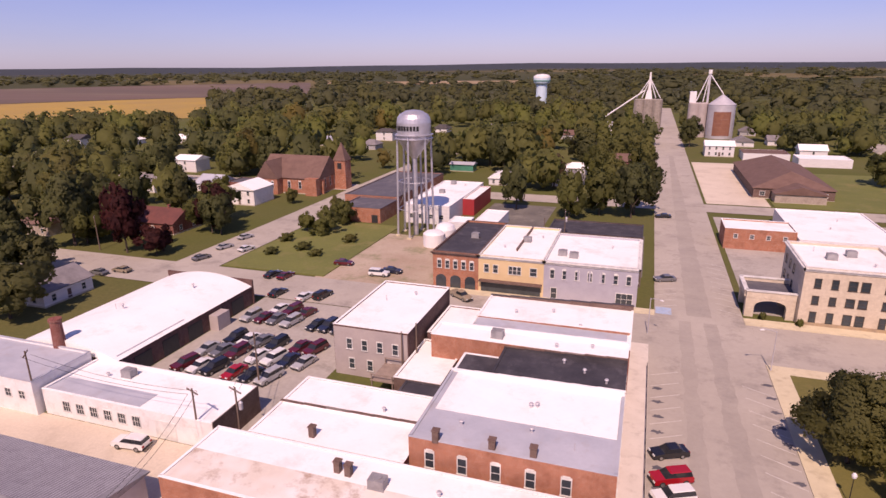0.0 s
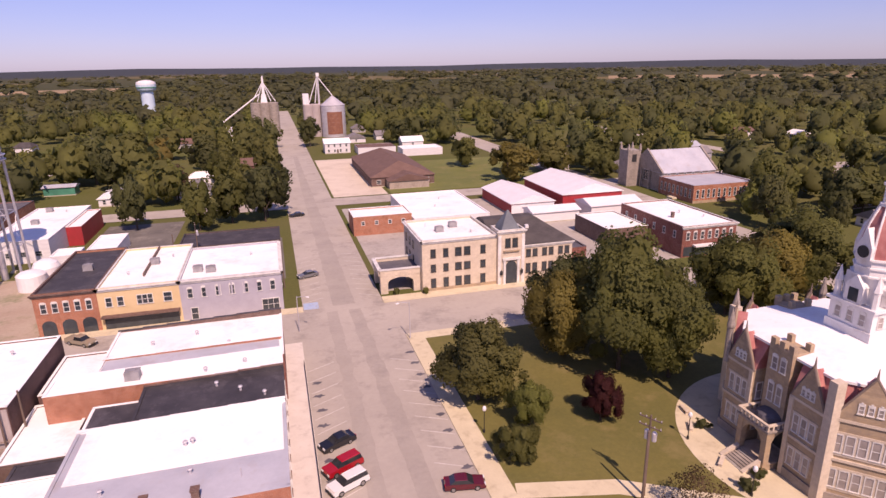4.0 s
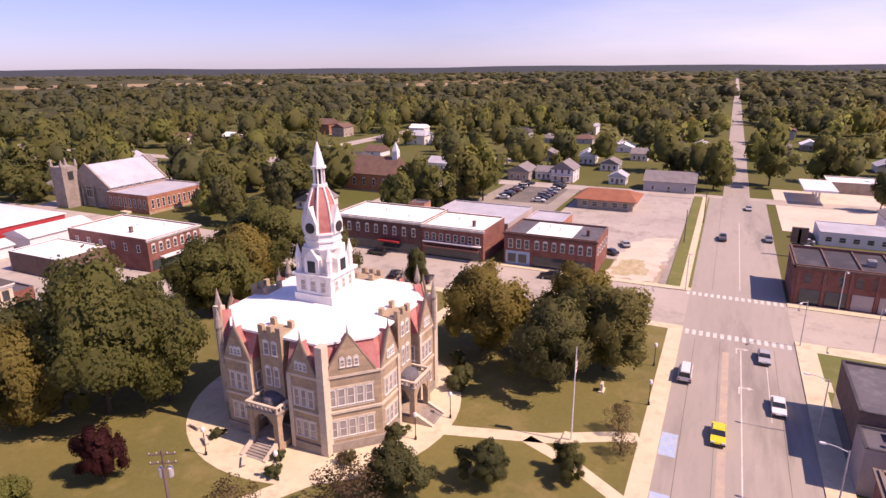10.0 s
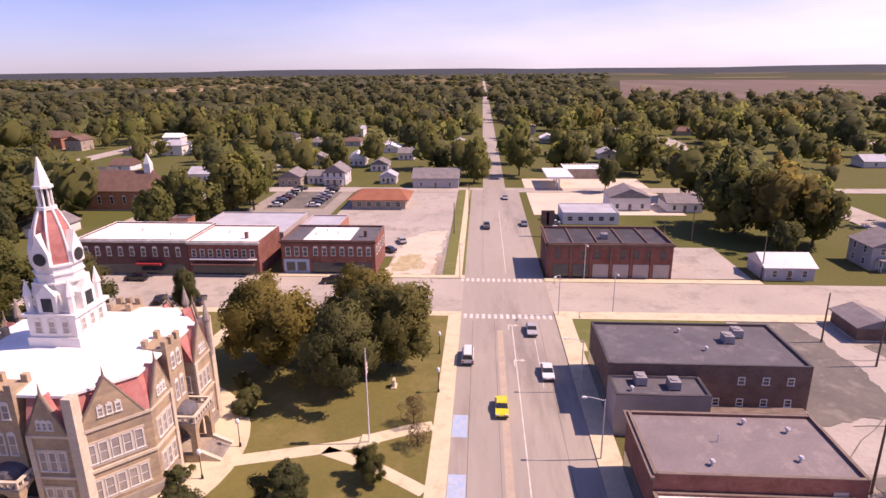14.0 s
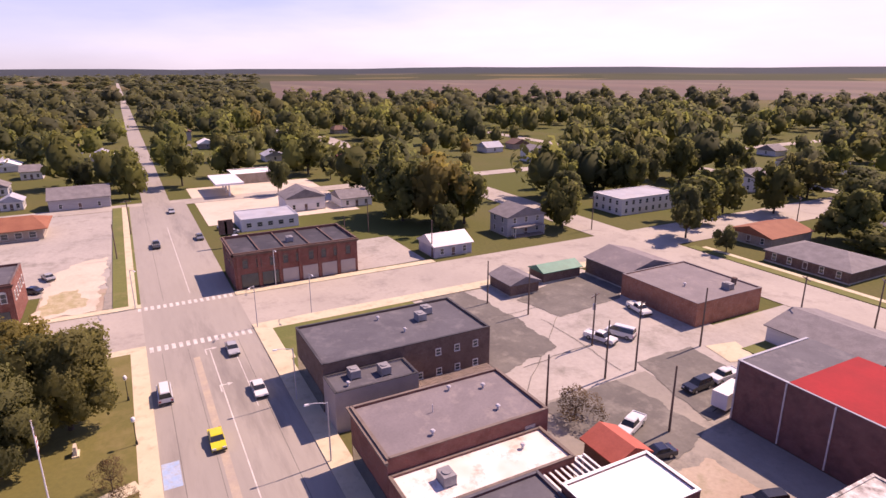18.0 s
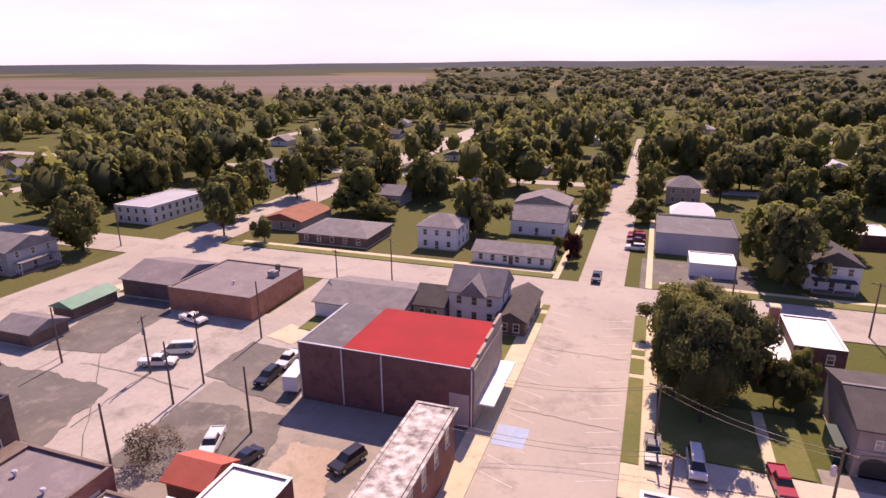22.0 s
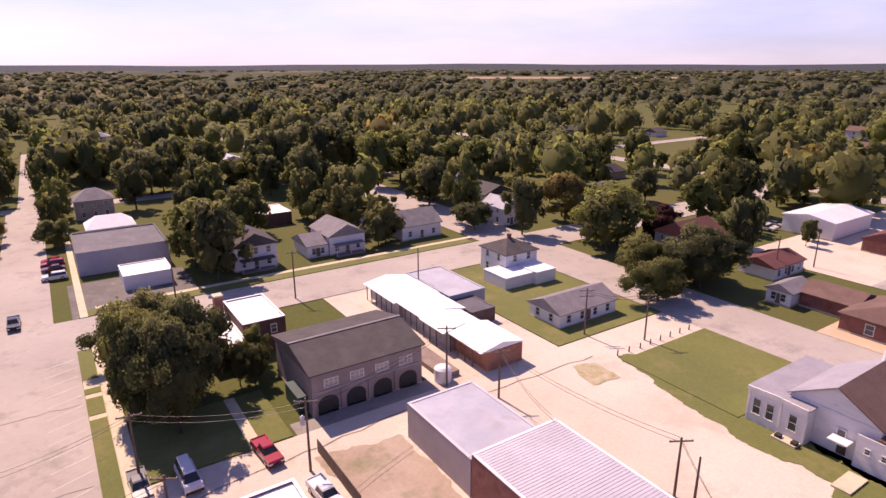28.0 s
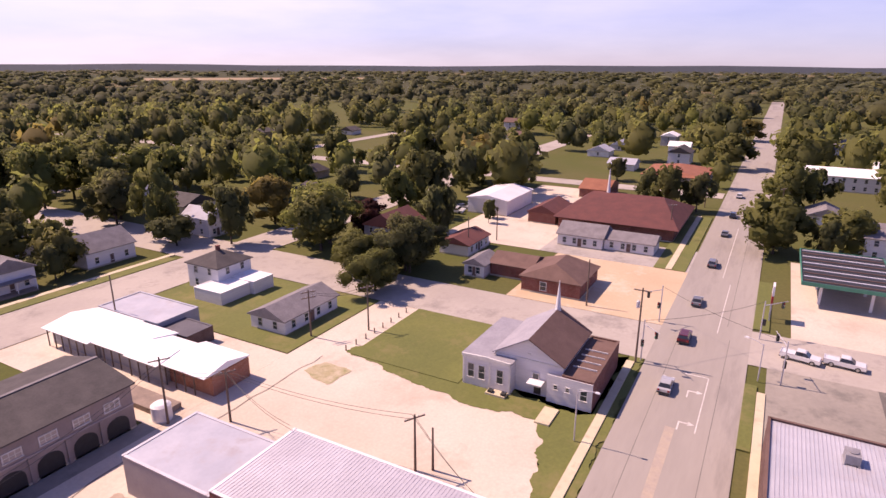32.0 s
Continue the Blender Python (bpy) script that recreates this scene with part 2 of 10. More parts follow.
M = {
    "road": surf("worn_asphalt", (0.36, 0.32, 0.279), (0.42, 0.375, 0.324), 0.05, 1.2, 0.9, stain=(0.27, 0.24, 0.211), stain_scale=0.12, spread=0.12),
    "road_main": surf("main_road_asphalt", (0.30, 0.27, 0.239), (0.35, 0.315, 0.275), 0.06, 1.0, 0.9, stain=(0.23, 0.205, 0.184), stain_scale=0.1, spread=0.12, stretch=(0.15, 1, 1)),
    "lot_dark": surf("parking_asphalt", (0.115, 0.105, 0.095), (0.16, 0.147, 0.129), 0.12, 1.4, 0.9, stain=(0.23, 0.21, 0.180), stain_scale=0.22, spread=0.3),
    "lot_mid": surf("weathered_asphalt", (0.25, 0.225, 0.194), (0.32, 0.285, 0.239), 0.07, 1.2, 0.9, stain=(0.18, 0.165, 0.142), stain_scale=0.16, spread=0.2),
    "wear": surf("tyre_darkened_asphalt", (0.325, 0.288, 0.252), (0.37, 0.33, 0.287), 0.1, 1.5, 0.9, stain=(0.29, 0.257, 0.228), stain_scale=0.16, spread=0.14),
    "concrete_pale": surf("pale_pavement", (0.58, 0.52, 0.46), (0.64, 0.58, 0.52), 0.3, 4, 0.9, spread=0.1, stain=(0.48, 0.42, 0.37), stain_scale=0.5),
    "lot": surf("pale_asphalt", (0.35, 0.318, 0.285), (0.41, 0.37, 0.33), 0.08, 1.0, 0.9, stain=(0.23, 0.21, 0.180), stain_scale=0.1),
    "concrete": surf("pavement_concrete", (0.55, 0.475, 0.326), (0.61, 0.53, 0.370), 0.3, 4, 0.9, spread=0.12, stain=(0.44, 0.37, 0.255), stain_scale=0.5),
    "kerb": surf("kerb_concrete", (0.5, 0.46, 0.369), None, 0.4, 4, 0.9, spread=0.1),
    "gravel": surf("pale_gravel", (0.62, 0.535, 0.435), (0.55, 0.465, 0.37), 0.06, 2.5, 0.95, bump=0.5, stain=(0.47, 0.39, 0.305), stain_scale=0.09, spread=0.22),
    "gravel_tan": surf("tan_gravel", (0.56, 0.42, 0.28), (0.5, 0.37, 0.24), 0.07, 2.5, 0.95, bump=0.4, stain=(0.60, 0.50, 0.38), stain_scale=0.1, spread=0.2),
    "dirt": surf("bare_dirt", (0.36, 0.27, 0.2), (0.43, 0.35, 0.27), 0.08, 2.0, 0.95, bump=0.4, stain=(0.2, 0.2, 0.1), stain_scale=0.12),
    "grass": surf("mown_grass", (0.145, 0.155, 0.038), (0.115, 0.13, 0.032), 0.06, 2.2, 0.95, bump=0.5, spread=0.35, stain=(0.20, 0.175, 0.065), stain_scale=0.1),
    "weeds": surf("thin_weeds", (0.36, 0.31, 0.17), (0.46, 0.39, 0.27), 0.5, 4, 0.95, bump=0.4, spread=0.25, stain=(0.24, 0.24, 0.1), stain_scale=0.8),
    "lawn": surf("courthouse_lawn", (0.15, 0.13, 0.033), (0.118, 0.11, 0.028), 0.07, 2.0, 0.95, bump=0.5, spread=0.3, stain=(0.19, 0.155, 0.055), stain_scale=0.12),
    "white_roof": surf("white_membrane", (0.86, 0.86, 0.85), (0.82, 0.81, 0.80), 0.15, 2, 0.7, bump=0.05, spread=0.05, stain=(0.72, 0.70, 0.68), stain_scale=0.16),
    "patchy_roof": surf("patchy_coated_roof", (0.78, 0.75, 0.72), (0.66, 0.58, 0.5), 0.25, 2, 0.85, bump=0.1, spread=0.12, stain=(0.42, 0.31, 0.24), stain_scale=0.3),
    "unit_grey": surf("dull_unit_metal", (0.34, 0.33, 0.34), (0.25, 0.24, 0.25), 0.8, 4, 0.6, 0.2, bump=0.05, spread=0.2),
    "flaked": surf("flaking_white_roof", (0.66, 0.63, 0.59), (0.17, 0.145, 0.13), 0.9, 4, 0.9, bump=0.3, spread=0.3, stain=(0.5, 0.47, 0.44), stain_scale=0.4),
    "pale_shingle": surf("pale_sunlit_shingle", (0.31, 0.30, 0.33), (0.26, 0.25, 0.28), 0.4, 3, 0.85, bump=0.2),
    "grey_roof": surf("grey_membrane", (0.36, 0.375, 0.43), (0.44, 0.45, 0.50), 0.2, 2, 0.8, bump=0.05, spread=0.1, stain=(0.36, 0.34, 0.36), stain_scale=0.25),
    "black_roof": surf("tar_roof", (0.035, 0.032, 0.038), (0.06, 0.055, 0.062), 0.3, 2, 0.7, bump=0.1, stain=(0.1, 0.09, 0.1), stain_scale=0.25),
    "dark_roof": surf("dark_gravel_roof", (0.11, 0.105, 0.12), (0.085, 0.08, 0.095), 0.25, 3, 0.8, bump=0.1, stain=(0.16, 0.15, 0.16), stain_scale=0.3),
    "mauve_roof": surf("weathered_felt_roof", (0.215, 0.185, 0.19), (0.18, 0.155, 0.16), 0.25, 3, 0.85, bump=0.1, stain=(0.27, 0.23, 0.22), stain_scale=0.35),
    "brown_roof": surf("brown_shingle", (0.13, 0.075, 0.06), (0.17, 0.1, 0.08), 0.4, 4, 0.9, bump=0.3),
    "red_brown_roof": surf("red_brown_shingle", (0.15, 0.05, 0.042), (0.115, 0.04, 0.036), 0.4, 4, 0.9, bump=0.3),
    "shingle": surf("grey_shingle", (0.17, 0.155, 0.16), (0.23, 0.21, 0.215), 0.5, 4, 0.9, bump=0.3),
    "shingle_dark": surf("dark_shingle", (0.055, 0.048, 0.048), (0.08, 0.07, 0.068), 0.5, 4, 0.9, bump=0.3),
    "slate_red": surf("red_tile", (0.36, 0.12, 0.11), (0.46, 0.2, 0.18), 0.6, 3, 0.8, bump=0.3, spread=0.2),
    "red_roof": surf("red_painted_roof", (0.37, 0.020, 0.022), (0.30, 0.018, 0.02), 0.2, 2, 0.95, bump=0.1, spread=0.16),
    "orange_red_roof": surf("orange_red_sheet", (0.46, 0.11, 0.075), (0.4, 0.09, 0.06), 0.4, 3, 0.8, bump=0.2),
    "orange_roof": surf("orange_tile_roof", (0.31, 0.12, 0.065), (0.25, 0.09, 0.05), 0.4, 3, 0.85, bump=0.3),
    "brick_red": brick("red_brick", (0.24, 0.07, 0.05), (0.19, 0.055, 0.042), (0.3, 0.22, 0.19)),
    "brick_orange": brick("orange_brick", (0.42, 0.16, 0.09), (0.36, 0.13, 0.07), (0.42, 0.3, 0.24)),
    "brick_dark": brick("dark_brick", (0.13, 0.055, 0.045), (0.1, 0.045, 0.04), (0.17, 0.13, 0.12)),
    "brick_brown": brick("brown_brick", (0.17, 0.1, 0.08), (0.13, 0.075, 0.06), (0.22, 0.18, 0.16)),
    "brick_tan": brick("tan_block", (0.42, 0.34, 0.28), (0.36, 0.29, 0.24), (0.36, 0.32, 0.28)),
    "stone": brick("tan_stone", (0.45, 0.335, 0.215), (0.36, 0.265, 0.17), (0.4, 0.33, 0.26), 0.9, 0.4, stain=(0.24, 0.19, 0.15)),
    "stone_pale": brick("pale_limestone", (0.62, 0.53, 0.42), (0.57, 0.48, 0.375), (0.55, 0.48, 0.4), 0.9, 0.42, stain=(0.48, 0.4, 0.31)),
    "stone_grey": brick("grey_stone", (0.34, 0.29, 0.25), (0.27, 0.23, 0.2), (0.33, 0.3, 0.27), 0.8, 0.35),
    "cope_dark": surf("weathered_coping", (0.16, 0.12, 0.1), (0.22, 0.17, 0.14), 0.6, 4, 0.9),
    "white": surf("white_paint", (0.78, 0.76, 0.75), (0.7, 0.68, 0.67), 0.4, 3, 0.6, bump=0.08, spread=0.06, stain=(0.62, 0.58, 0.55), stain_scale=0.5),
    "trim": surf("trim_paint", (0.74, 0.72, 0.69), None, 0.6, 5, 0.6, bump=0.03, spread=0.06),
    "cream": surf("cream_paint", (0.66, 0.5, 0.29), (0.6, 0.45, 0.25), 0.4, 3, 0.7, spread=0.08),
    "grey_paint": surf("blue_grey_paint", (0.40, 0.39, 0.45), (0.35, 0.34, 0.4), 0.4, 3, 0.7, spread=0.08),
    "siding": surf("white_siding", (0.70, 0.68, 0.68), (0.62, 0.6, 0.61), 0.3, 3, 0.7, bump=0.2, stretch=(1, 1, 8), spread=0.1),
    "siding_grey": surf("grey_siding", (0.38, 0.37, 0.39), (0.33, 0.32, 0.34), 0.3, 3, 0.7, bump=0.2, stretch=(1, 1, 8), spread=0.1),
    "stucco_brown": surf("brown_stucco", (0.33, 0.27, 0.245), (0.25, 0.205, 0.19), 0.3, 3, 0.9, spread=0.12),
    "stucco": surf("grey_stucco", (0.42, 0.36, 0.34), (0.36, 0.31, 0.3), 0.3, 3, 0.9, spread=0.12),
    "metal": surf("galvanised_sheet", (0.55, 0.53, 0.56), (0.48, 0.46, 0.49), 0.3, 2, 0.55, 0.3, bump=0.05, spread=0.1),
    "metal_white": surf("white_sheet_metal", (0.76, 0.74, 0.75), (0.7, 0.68, 0.69), 0.3, 2, 0.5, 0.0, bump=0.05, spread=0.06),
    "metal_red": surf("red_sheet_metal", (0.38, 0.03, 0.035), (0.32, 0.028, 0.03), 0.3, 2, 0.6, 0.0, bump=0.05, spread=0.1),
    "metal_green": surf("green_sheet_metal", (0.05, 0.25, 0.17), None, 0.3, 2, 0.55, 0.0, bump=0.05, spread=0.1),
    "metal_teal": surf("dark_teal_sheet", (0.02, 0.06, 0.055), None, 0.3, 2, 0.6, 0.0, bump=0.05, spread=0.1),
    "brick_hall": brick("sooty_red_brick", (0.21, 0.085, 0.07), (0.17, 0.07, 0.06), (0.24, 0.17, 0.15), stain=(0.1, 0.05, 0.045)),
    "silver": surf("silver_paint", (0.62, 0.61, 0.65), (0.5, 0.49, 0.53), 0.5, 3, 0.4, 0.6, bump=0.03, spread=0.08),
    "blue_paint": surf("pale_blue_paint", (0.55, 0.68, 0.78), (0.5, 0.62, 0.72), 0.3, 2, 0.5, 0.0, bump=0.03, spread=0.06),
    "bay_blue": surf("bay_blue_paint", (0.30, 0.42, 0.60), (0.38, 0.45, 0.56), 0.8, 4, 0.85, spread=0.25, stain=(0.36, 0.35, 0.36), stain_scale=1.5),
    "line": surf("worn_line_paint", (0.66, 0.62, 0.58), (0.5, 0.46, 0.43), 0.8, 4, 0.85, spread=0.2),
    "line_yellow": surf("worn_yellow_paint", (0.44, 0.36, 0.27), (0.37, 0.31, 0.26), 0.5, 3, 0.85, spread=0.2),
    "sign_black": surf("black_enamel", (0.02, 0.02, 0.022), None, 1, 5, 0.4, spread=0.1),
    "iron": surf("dark_iron", (0.04, 0.038, 0.036), None, 1, 5, 0.55, 0.5, spread=0.2),
    "wood": surf("weathered_wood", (0.17, 0.12, 0.095), (0.12, 0.085, 0.065), 0.8, 6, 0.9, bump=0.3, stretch=(3, 3, 0.4)),
    "deck": surf("old_deck_wood", (0.3, 0.23, 0.19), (0.22, 0.17, 0.14), 0.8, 6, 0.9, bump=0.3),
    "bark": surf("bark", (0.09, 0.065, 0.05), (0.06, 0.045, 0.035), 1.0, 8, 0.95, bump=0.6),
    "rust": surf("rust_metal", (0.30, 0.13, 0.08), (0.22, 0.09, 0.06), 0.5, 4, 0.8, 0.1, spread=0.25),
    "rubber": surf("tyre_rubber", (0.022, 0.021, 0.021), None, 2, 8, 0.85, spread=0.2),
    "chrome": surf("wheel_alloy", (0.5, 0.5, 0.5), None, 2, 8, 0.35, 0.8, spread=0.1),
    "lamp_red": paint("tail_lamp", (0.35, 0.01, 0.01)),
    "lamp_clear": paint("head_lamp", (0.7, 0.7, 0.68)),
    "brown_frame": surf("brown_frame_paint", (0.07, 0.05, 0.042), None, 2, 8, 0.5, spread=0.1),
    "slate_blue": surf("blue_grey_slate", (0.13, 0.15, 0.17), (0.1, 0.115, 0.135), 0.5, 4, 0.7, bump=0.25),
    "plastic": surf("dark_plastic", (0.03, 0.03, 0.032), None, 2, 8, 0.6, spread=0.1),
    "glass": glass("window_glass"),
    "glass_pale": glass("pale_glass", (0.16, 0.14, 0.13), 0.15),
    "car_glass": glass("car_glass", (0.012, 0.013, 0.015), 0.04),
    "leaf": leaves("broad_leaves", (0.132, 0.138, 0.045), (0.161, 0.168, 0.054), (0.177, 0.160, 0.059)),
    # leaves of the far woods, aerial haze put into their greyer, bluer green
    "leaf_hazed": leaves("hazed_leaves", (0.106, 0.110, 0.056), (0.130, 0.134, 0.069), (0.130, 0.121, 0.067)),
    "leaf_dark": leaves("dark_leaves", (0.102, 0.111, 0.045), (0.125, 0.135, 0.055), (0.141, 0.134, 0.055)),
    "leaf_gold": leaves("turning_leaves", (0.185, 0.158, 0.046), (0.228, 0.194, 0.056), (0.200, 0.155, 0.051)),
    "leaf_red": leaves("purple_leaves", (0.056, 0.018, 0.020), (0.094, 0.027, 0.025), (0.069, 0.030, 0.022)),
    "leaf_lime": leaves("light_leaves", (0.150, 0.162, 0.047), (0.185, 0.198, 0.058), (0.175, 0.170, 0.058)),
    "leaf_dry": leaves("dry_twigs", (0.11, 0.075, 0.045), (0.17, 0.12, 0.07), (0.13, 0.09, 0.05)),
}

# ---- building blocks ----
def mesh_of(bm, name):
    bmesh.ops.recalc_face_normals(bm, faces=bm.faces)
    me = bpy.data.meshes.new(name)
    bm.to_mesh(me)
    bm.free()
    return me


def part(name, bm, material, parent, label=""):
    me = bm if isinstance(bm, bpy.types.Mesh) else mesh_of(bm, name)
    if material is not None and not me.materials:
        me.materials.append(material)
    ob = new(name, me)
    ob.parent = parent
    if label:
        ob["label"] = label
    return ob


def thing(name, m, label, category, group="", kind=""):
    ob = new(name)
    ob.empty_display_size = 0.5
    ob.matrix_basis = m if isinstance(m, Matrix) else Matrix.Translation(m)
    return tagged(ob, label, category, group, kind)


def solid(name, bm, material, label, category="", kind="structure", group=""):
    me = mesh_of(bm, name)
    me.materials.append(material)
    return tagged(new(name, me), label, category, group, kind)


def box(bm, x0, x1, y0, y1, z0, z1, top=None):
    """A box; top=(dx, dy) draws its upper face in."""
    dx, dy = top or (0, 0)
    v = [bm.verts.new(p) for p in ((x0, y0, z0), (x1, y0, z0), (x1, y1, z0), (x0, y1, z0), (x0 + dx, y0 + dy, z1), (x1 - dx, y0 + dy, z1), (x1 - dx, y1 - dy, z1), (x0 + dx, y1 - dy, z1))]
    for q in ((3, 2, 1, 0), (4, 5, 6, 7), (0, 1, 5, 4), (1, 2, 6, 5), (2, 3, 7, 6), (3, 0, 4, 7)):
        bm.faces.new([v[i] for i in q])


def prism(bm, pts, z0, z1, pts_top=None):
    """An upright prism over a polygon, or a frustum to another polygon."""
    lo = [bm.verts.new((x, y, z0)) for x, y in pts]
    hi = [bm.verts.new((x, y, z1)) for x, y in (pts_top or pts)]
    n = len(pts)
    bm.faces.new(lo[::-1])
    bm.faces.new(hi)
    for i in range(n):
        bm.faces.new((lo[i], lo[(i + 1) % n], hi[(i + 1) % n], hi[i]))


def ring(r, n=12, cx=0.0, cy=0.0, turn=0.0):
    return [(cx + r * math.cos(turn + 2 * math.pi * i / n), cy + r * math.sin(turn + 2 * math.pi * i / n)) for i in range(n)]


def tube(bm, a, b, r0, r1=None, n=8):
    """A round bar from a to b."""
    a, b = Vector(a), Vector(b)
    q = (b - a).to_track_quat("Z", "Y")
    rings = []
    for p, r in ((a, r0), (b, r0 if r1 is None else r1)):
        rings.append([bm.verts.new(p + q @ Vector((r * math.cos(2 * math.pi * i / n), r * math.sin(2 * math.pi * i / n), 0))) for i in range(n)])
    for i in range(n):
        bm.faces.new((rings[0][i], rings[0][(i + 1) % n], rings[1][(i + 1) % n], rings[1][i]))
    bm.faces.new(rings[0][::-1])
    bm.faces.new(rings[1])


def lathe(bm, prof, n=24, cx=0.0, cy=0.0, turn=0.0):
    """A turned body from (radius, height) pairs."""
    rows = [[bm.verts.new((x, y, z)) for x, y in ring(max(r, 0.001), n, cx, cy, turn)] for r, z in prof]
    for a, b in zip(rows, rows[1:]):
        for i in range(n):
            bm.faces.new((a[i], a[(i + 1) % n], b[(i + 1) % n], b[i]))
    bm.faces.new(rows[0][::-1])
    bm.faces.new(rows[-1])


def made(fn, *a, **k):
    bm = bmesh.new()
    fn(bm, *a, **k)
    return bm


FOOT = []
WINDOW_MESHES = {}
TURN = {"S": 0, "E": 90, "N": 180, "W": 270}


def window_mesh(w, h, arch, bars):
    """Frame with sill, head and bars, and its pane, facing -y about the window's centre."""
    key = (round(w, 2), round(h, 2), arch, bars)
    if key not in WINDOW_MESHES:
        bm, f = bmesh.new(), 0.09
        box(bm, -w / 2 - f, -w / 2 + 0.02, -0.07, 0.05, -h / 2, h / 2)
        box(bm, w / 2 - 0.02, w / 2 + f, -0.07, 0.05, -h / 2, h / 2)
        box(bm, -w / 2 - f, w / 2 + f, -0.08, 0.05, h / 2, h / 2 + (0.3 if arch else 0.14))
        if arch:
            box(bm, -w / 2 + 0.1, w / 2 - 0.1, -0.09, 0.05, h / 2 + 0.3, h / 2 + 0.45)
        box(bm, -w / 2 - f - 0.05, w / 2 + f + 0.05, -0.14, 0.05, -h / 2 - 0.12, -h / 2)
        box(bm, -w / 2, w / 2, -0.045, 0.03, -0.035, 0.035)
        for i in range(1, bars):
            x = -w / 2 + w * i / bars
            box(bm, x - 0.03, x + 0.03, -0.045, 0.03, -h / 2, h / 2)
        pane = bmesh.new()
        box(pane, -w / 2, w / 2, -0.02, 0.03, -h / 2, h / 2)
        WINDOW_MESHES[key] = (mesh_of(bm, "window"), mesh_of(pane, "pane"))
    return WINDOW_MESHES[key]


FRAMED = {}


def windows(parent, side, size, n, u0, u1, zc, w, h, arch=False, bars=1, frame_mat=None, pane_mat=None, at=None):
    """A row of windows on one side of a box-like building of that size (its corner at the parent's origin)."""
    sx, sy = size
    a, b = window_mesh(w, h, arch, bars)
    fm, pm = frame_mat or M["trim"], pane_mat or M["glass"]
    k = (a.name, fm.name, pm.name)
    if k not in FRAMED:
        a2, b2 = a.copy(), b.copy()
        a2.materials.append(fm)
        b2.materials.append(pm)
        FRAMED[k] = (a2, b2)
    a, b = FRAMED[k]
    for i in range(n):
        u = u0 + (u1 - u0) * ((i + 0.5) / n)
        x, y = {"S": (u, 0), "N": (u, sy), "W": (0, u), "E": (sx, u)}[side] if at is None else {"S": (u, at), "N": (u, at), "W": (at, u), "E": (at, u)}[side]
        win = part("window", a, None, parent)
        win.matrix_basis = pose(x, y, zc, 0, 0, TURN[side])
        part("pane", b, None, win)


def door(parent, side, size, u, w=1.0, h=2.1, material=None, z=0.0):
    sx, sy = size
    bm = bmesh.new()
    box(bm, -w / 2, w / 2, -0.06, 0.05, 0, h)
    for k in (0.12, 0.55):
        box(bm, -w / 2 + 0.14, w / 2 - 0.14, -0.085, 0.0, h * k, h * (k + 0.33))
    x, y = {"S": (u, 0), "N": (u, sy), "W": (0, u), "E": (sx, u)}[side]
    d = part("door", bm, material or M["brick_brown"], parent)
    d.matrix_basis = pose(x, y, z, 0, 0, TURN[side])
    hb = bmesh.new()
    box(hb, w / 2 - 0.2, w / 2 - 0.12, -0.13, -0.05, 1.0, 1.06)
    part("handle", hb, M["chrome"], d)


def roof_kit(parent, units):
    """Vents, stacks and air handlers on a flat roof: (x, y, z, kind)."""
    for x, y, z, kind in units:
        bm = bmesh.new()
        if kind == "ac":
            box(bm, x - 0.9, x + 0.9, y - 0.7, y + 0.7, z + 0.15, z + 1.2)
            box(bm, x - 0.95, x + 0.95, y - 0.75, y - 0.6, z, z + 0.15)
            box(bm, x - 0.95, x + 0.95, y + 0.6, y + 0.75, z, z + 0.15)
            prism(bm, ring(0.5, 12, x, y), z + 1.2, z + 1.32)
            part("air_handler", bm, M["unit_grey"], parent)
        elif kind == "vent":
            tube(bm, (x, y, z - 0.05), (x, y, z + 0.5), 0.16)
            tube(bm, (x, y, z + 0.5), (x, y, z + 0.65), 0.3, 0.2, 10)
            part("roof_vent", bm, M["metal"], parent)
        elif kind == "stack":
            box(bm, x - 0.35, x + 0.35, y - 0.35, y + 0.35, z - 0.1, z + 1.3)
            box(bm, x - 0.43, x + 0.43, y - 0.43, y + 0.43, z + 1.3, z + 1.45)
            part("chimney", bm, M["brick_brown"], parent)
        else:
            tube(bm, (x, y, z - 0.05), (x, y, z + 1.0), 0.06, n=6)
            part("pipe", bm, M["metal"], parent)


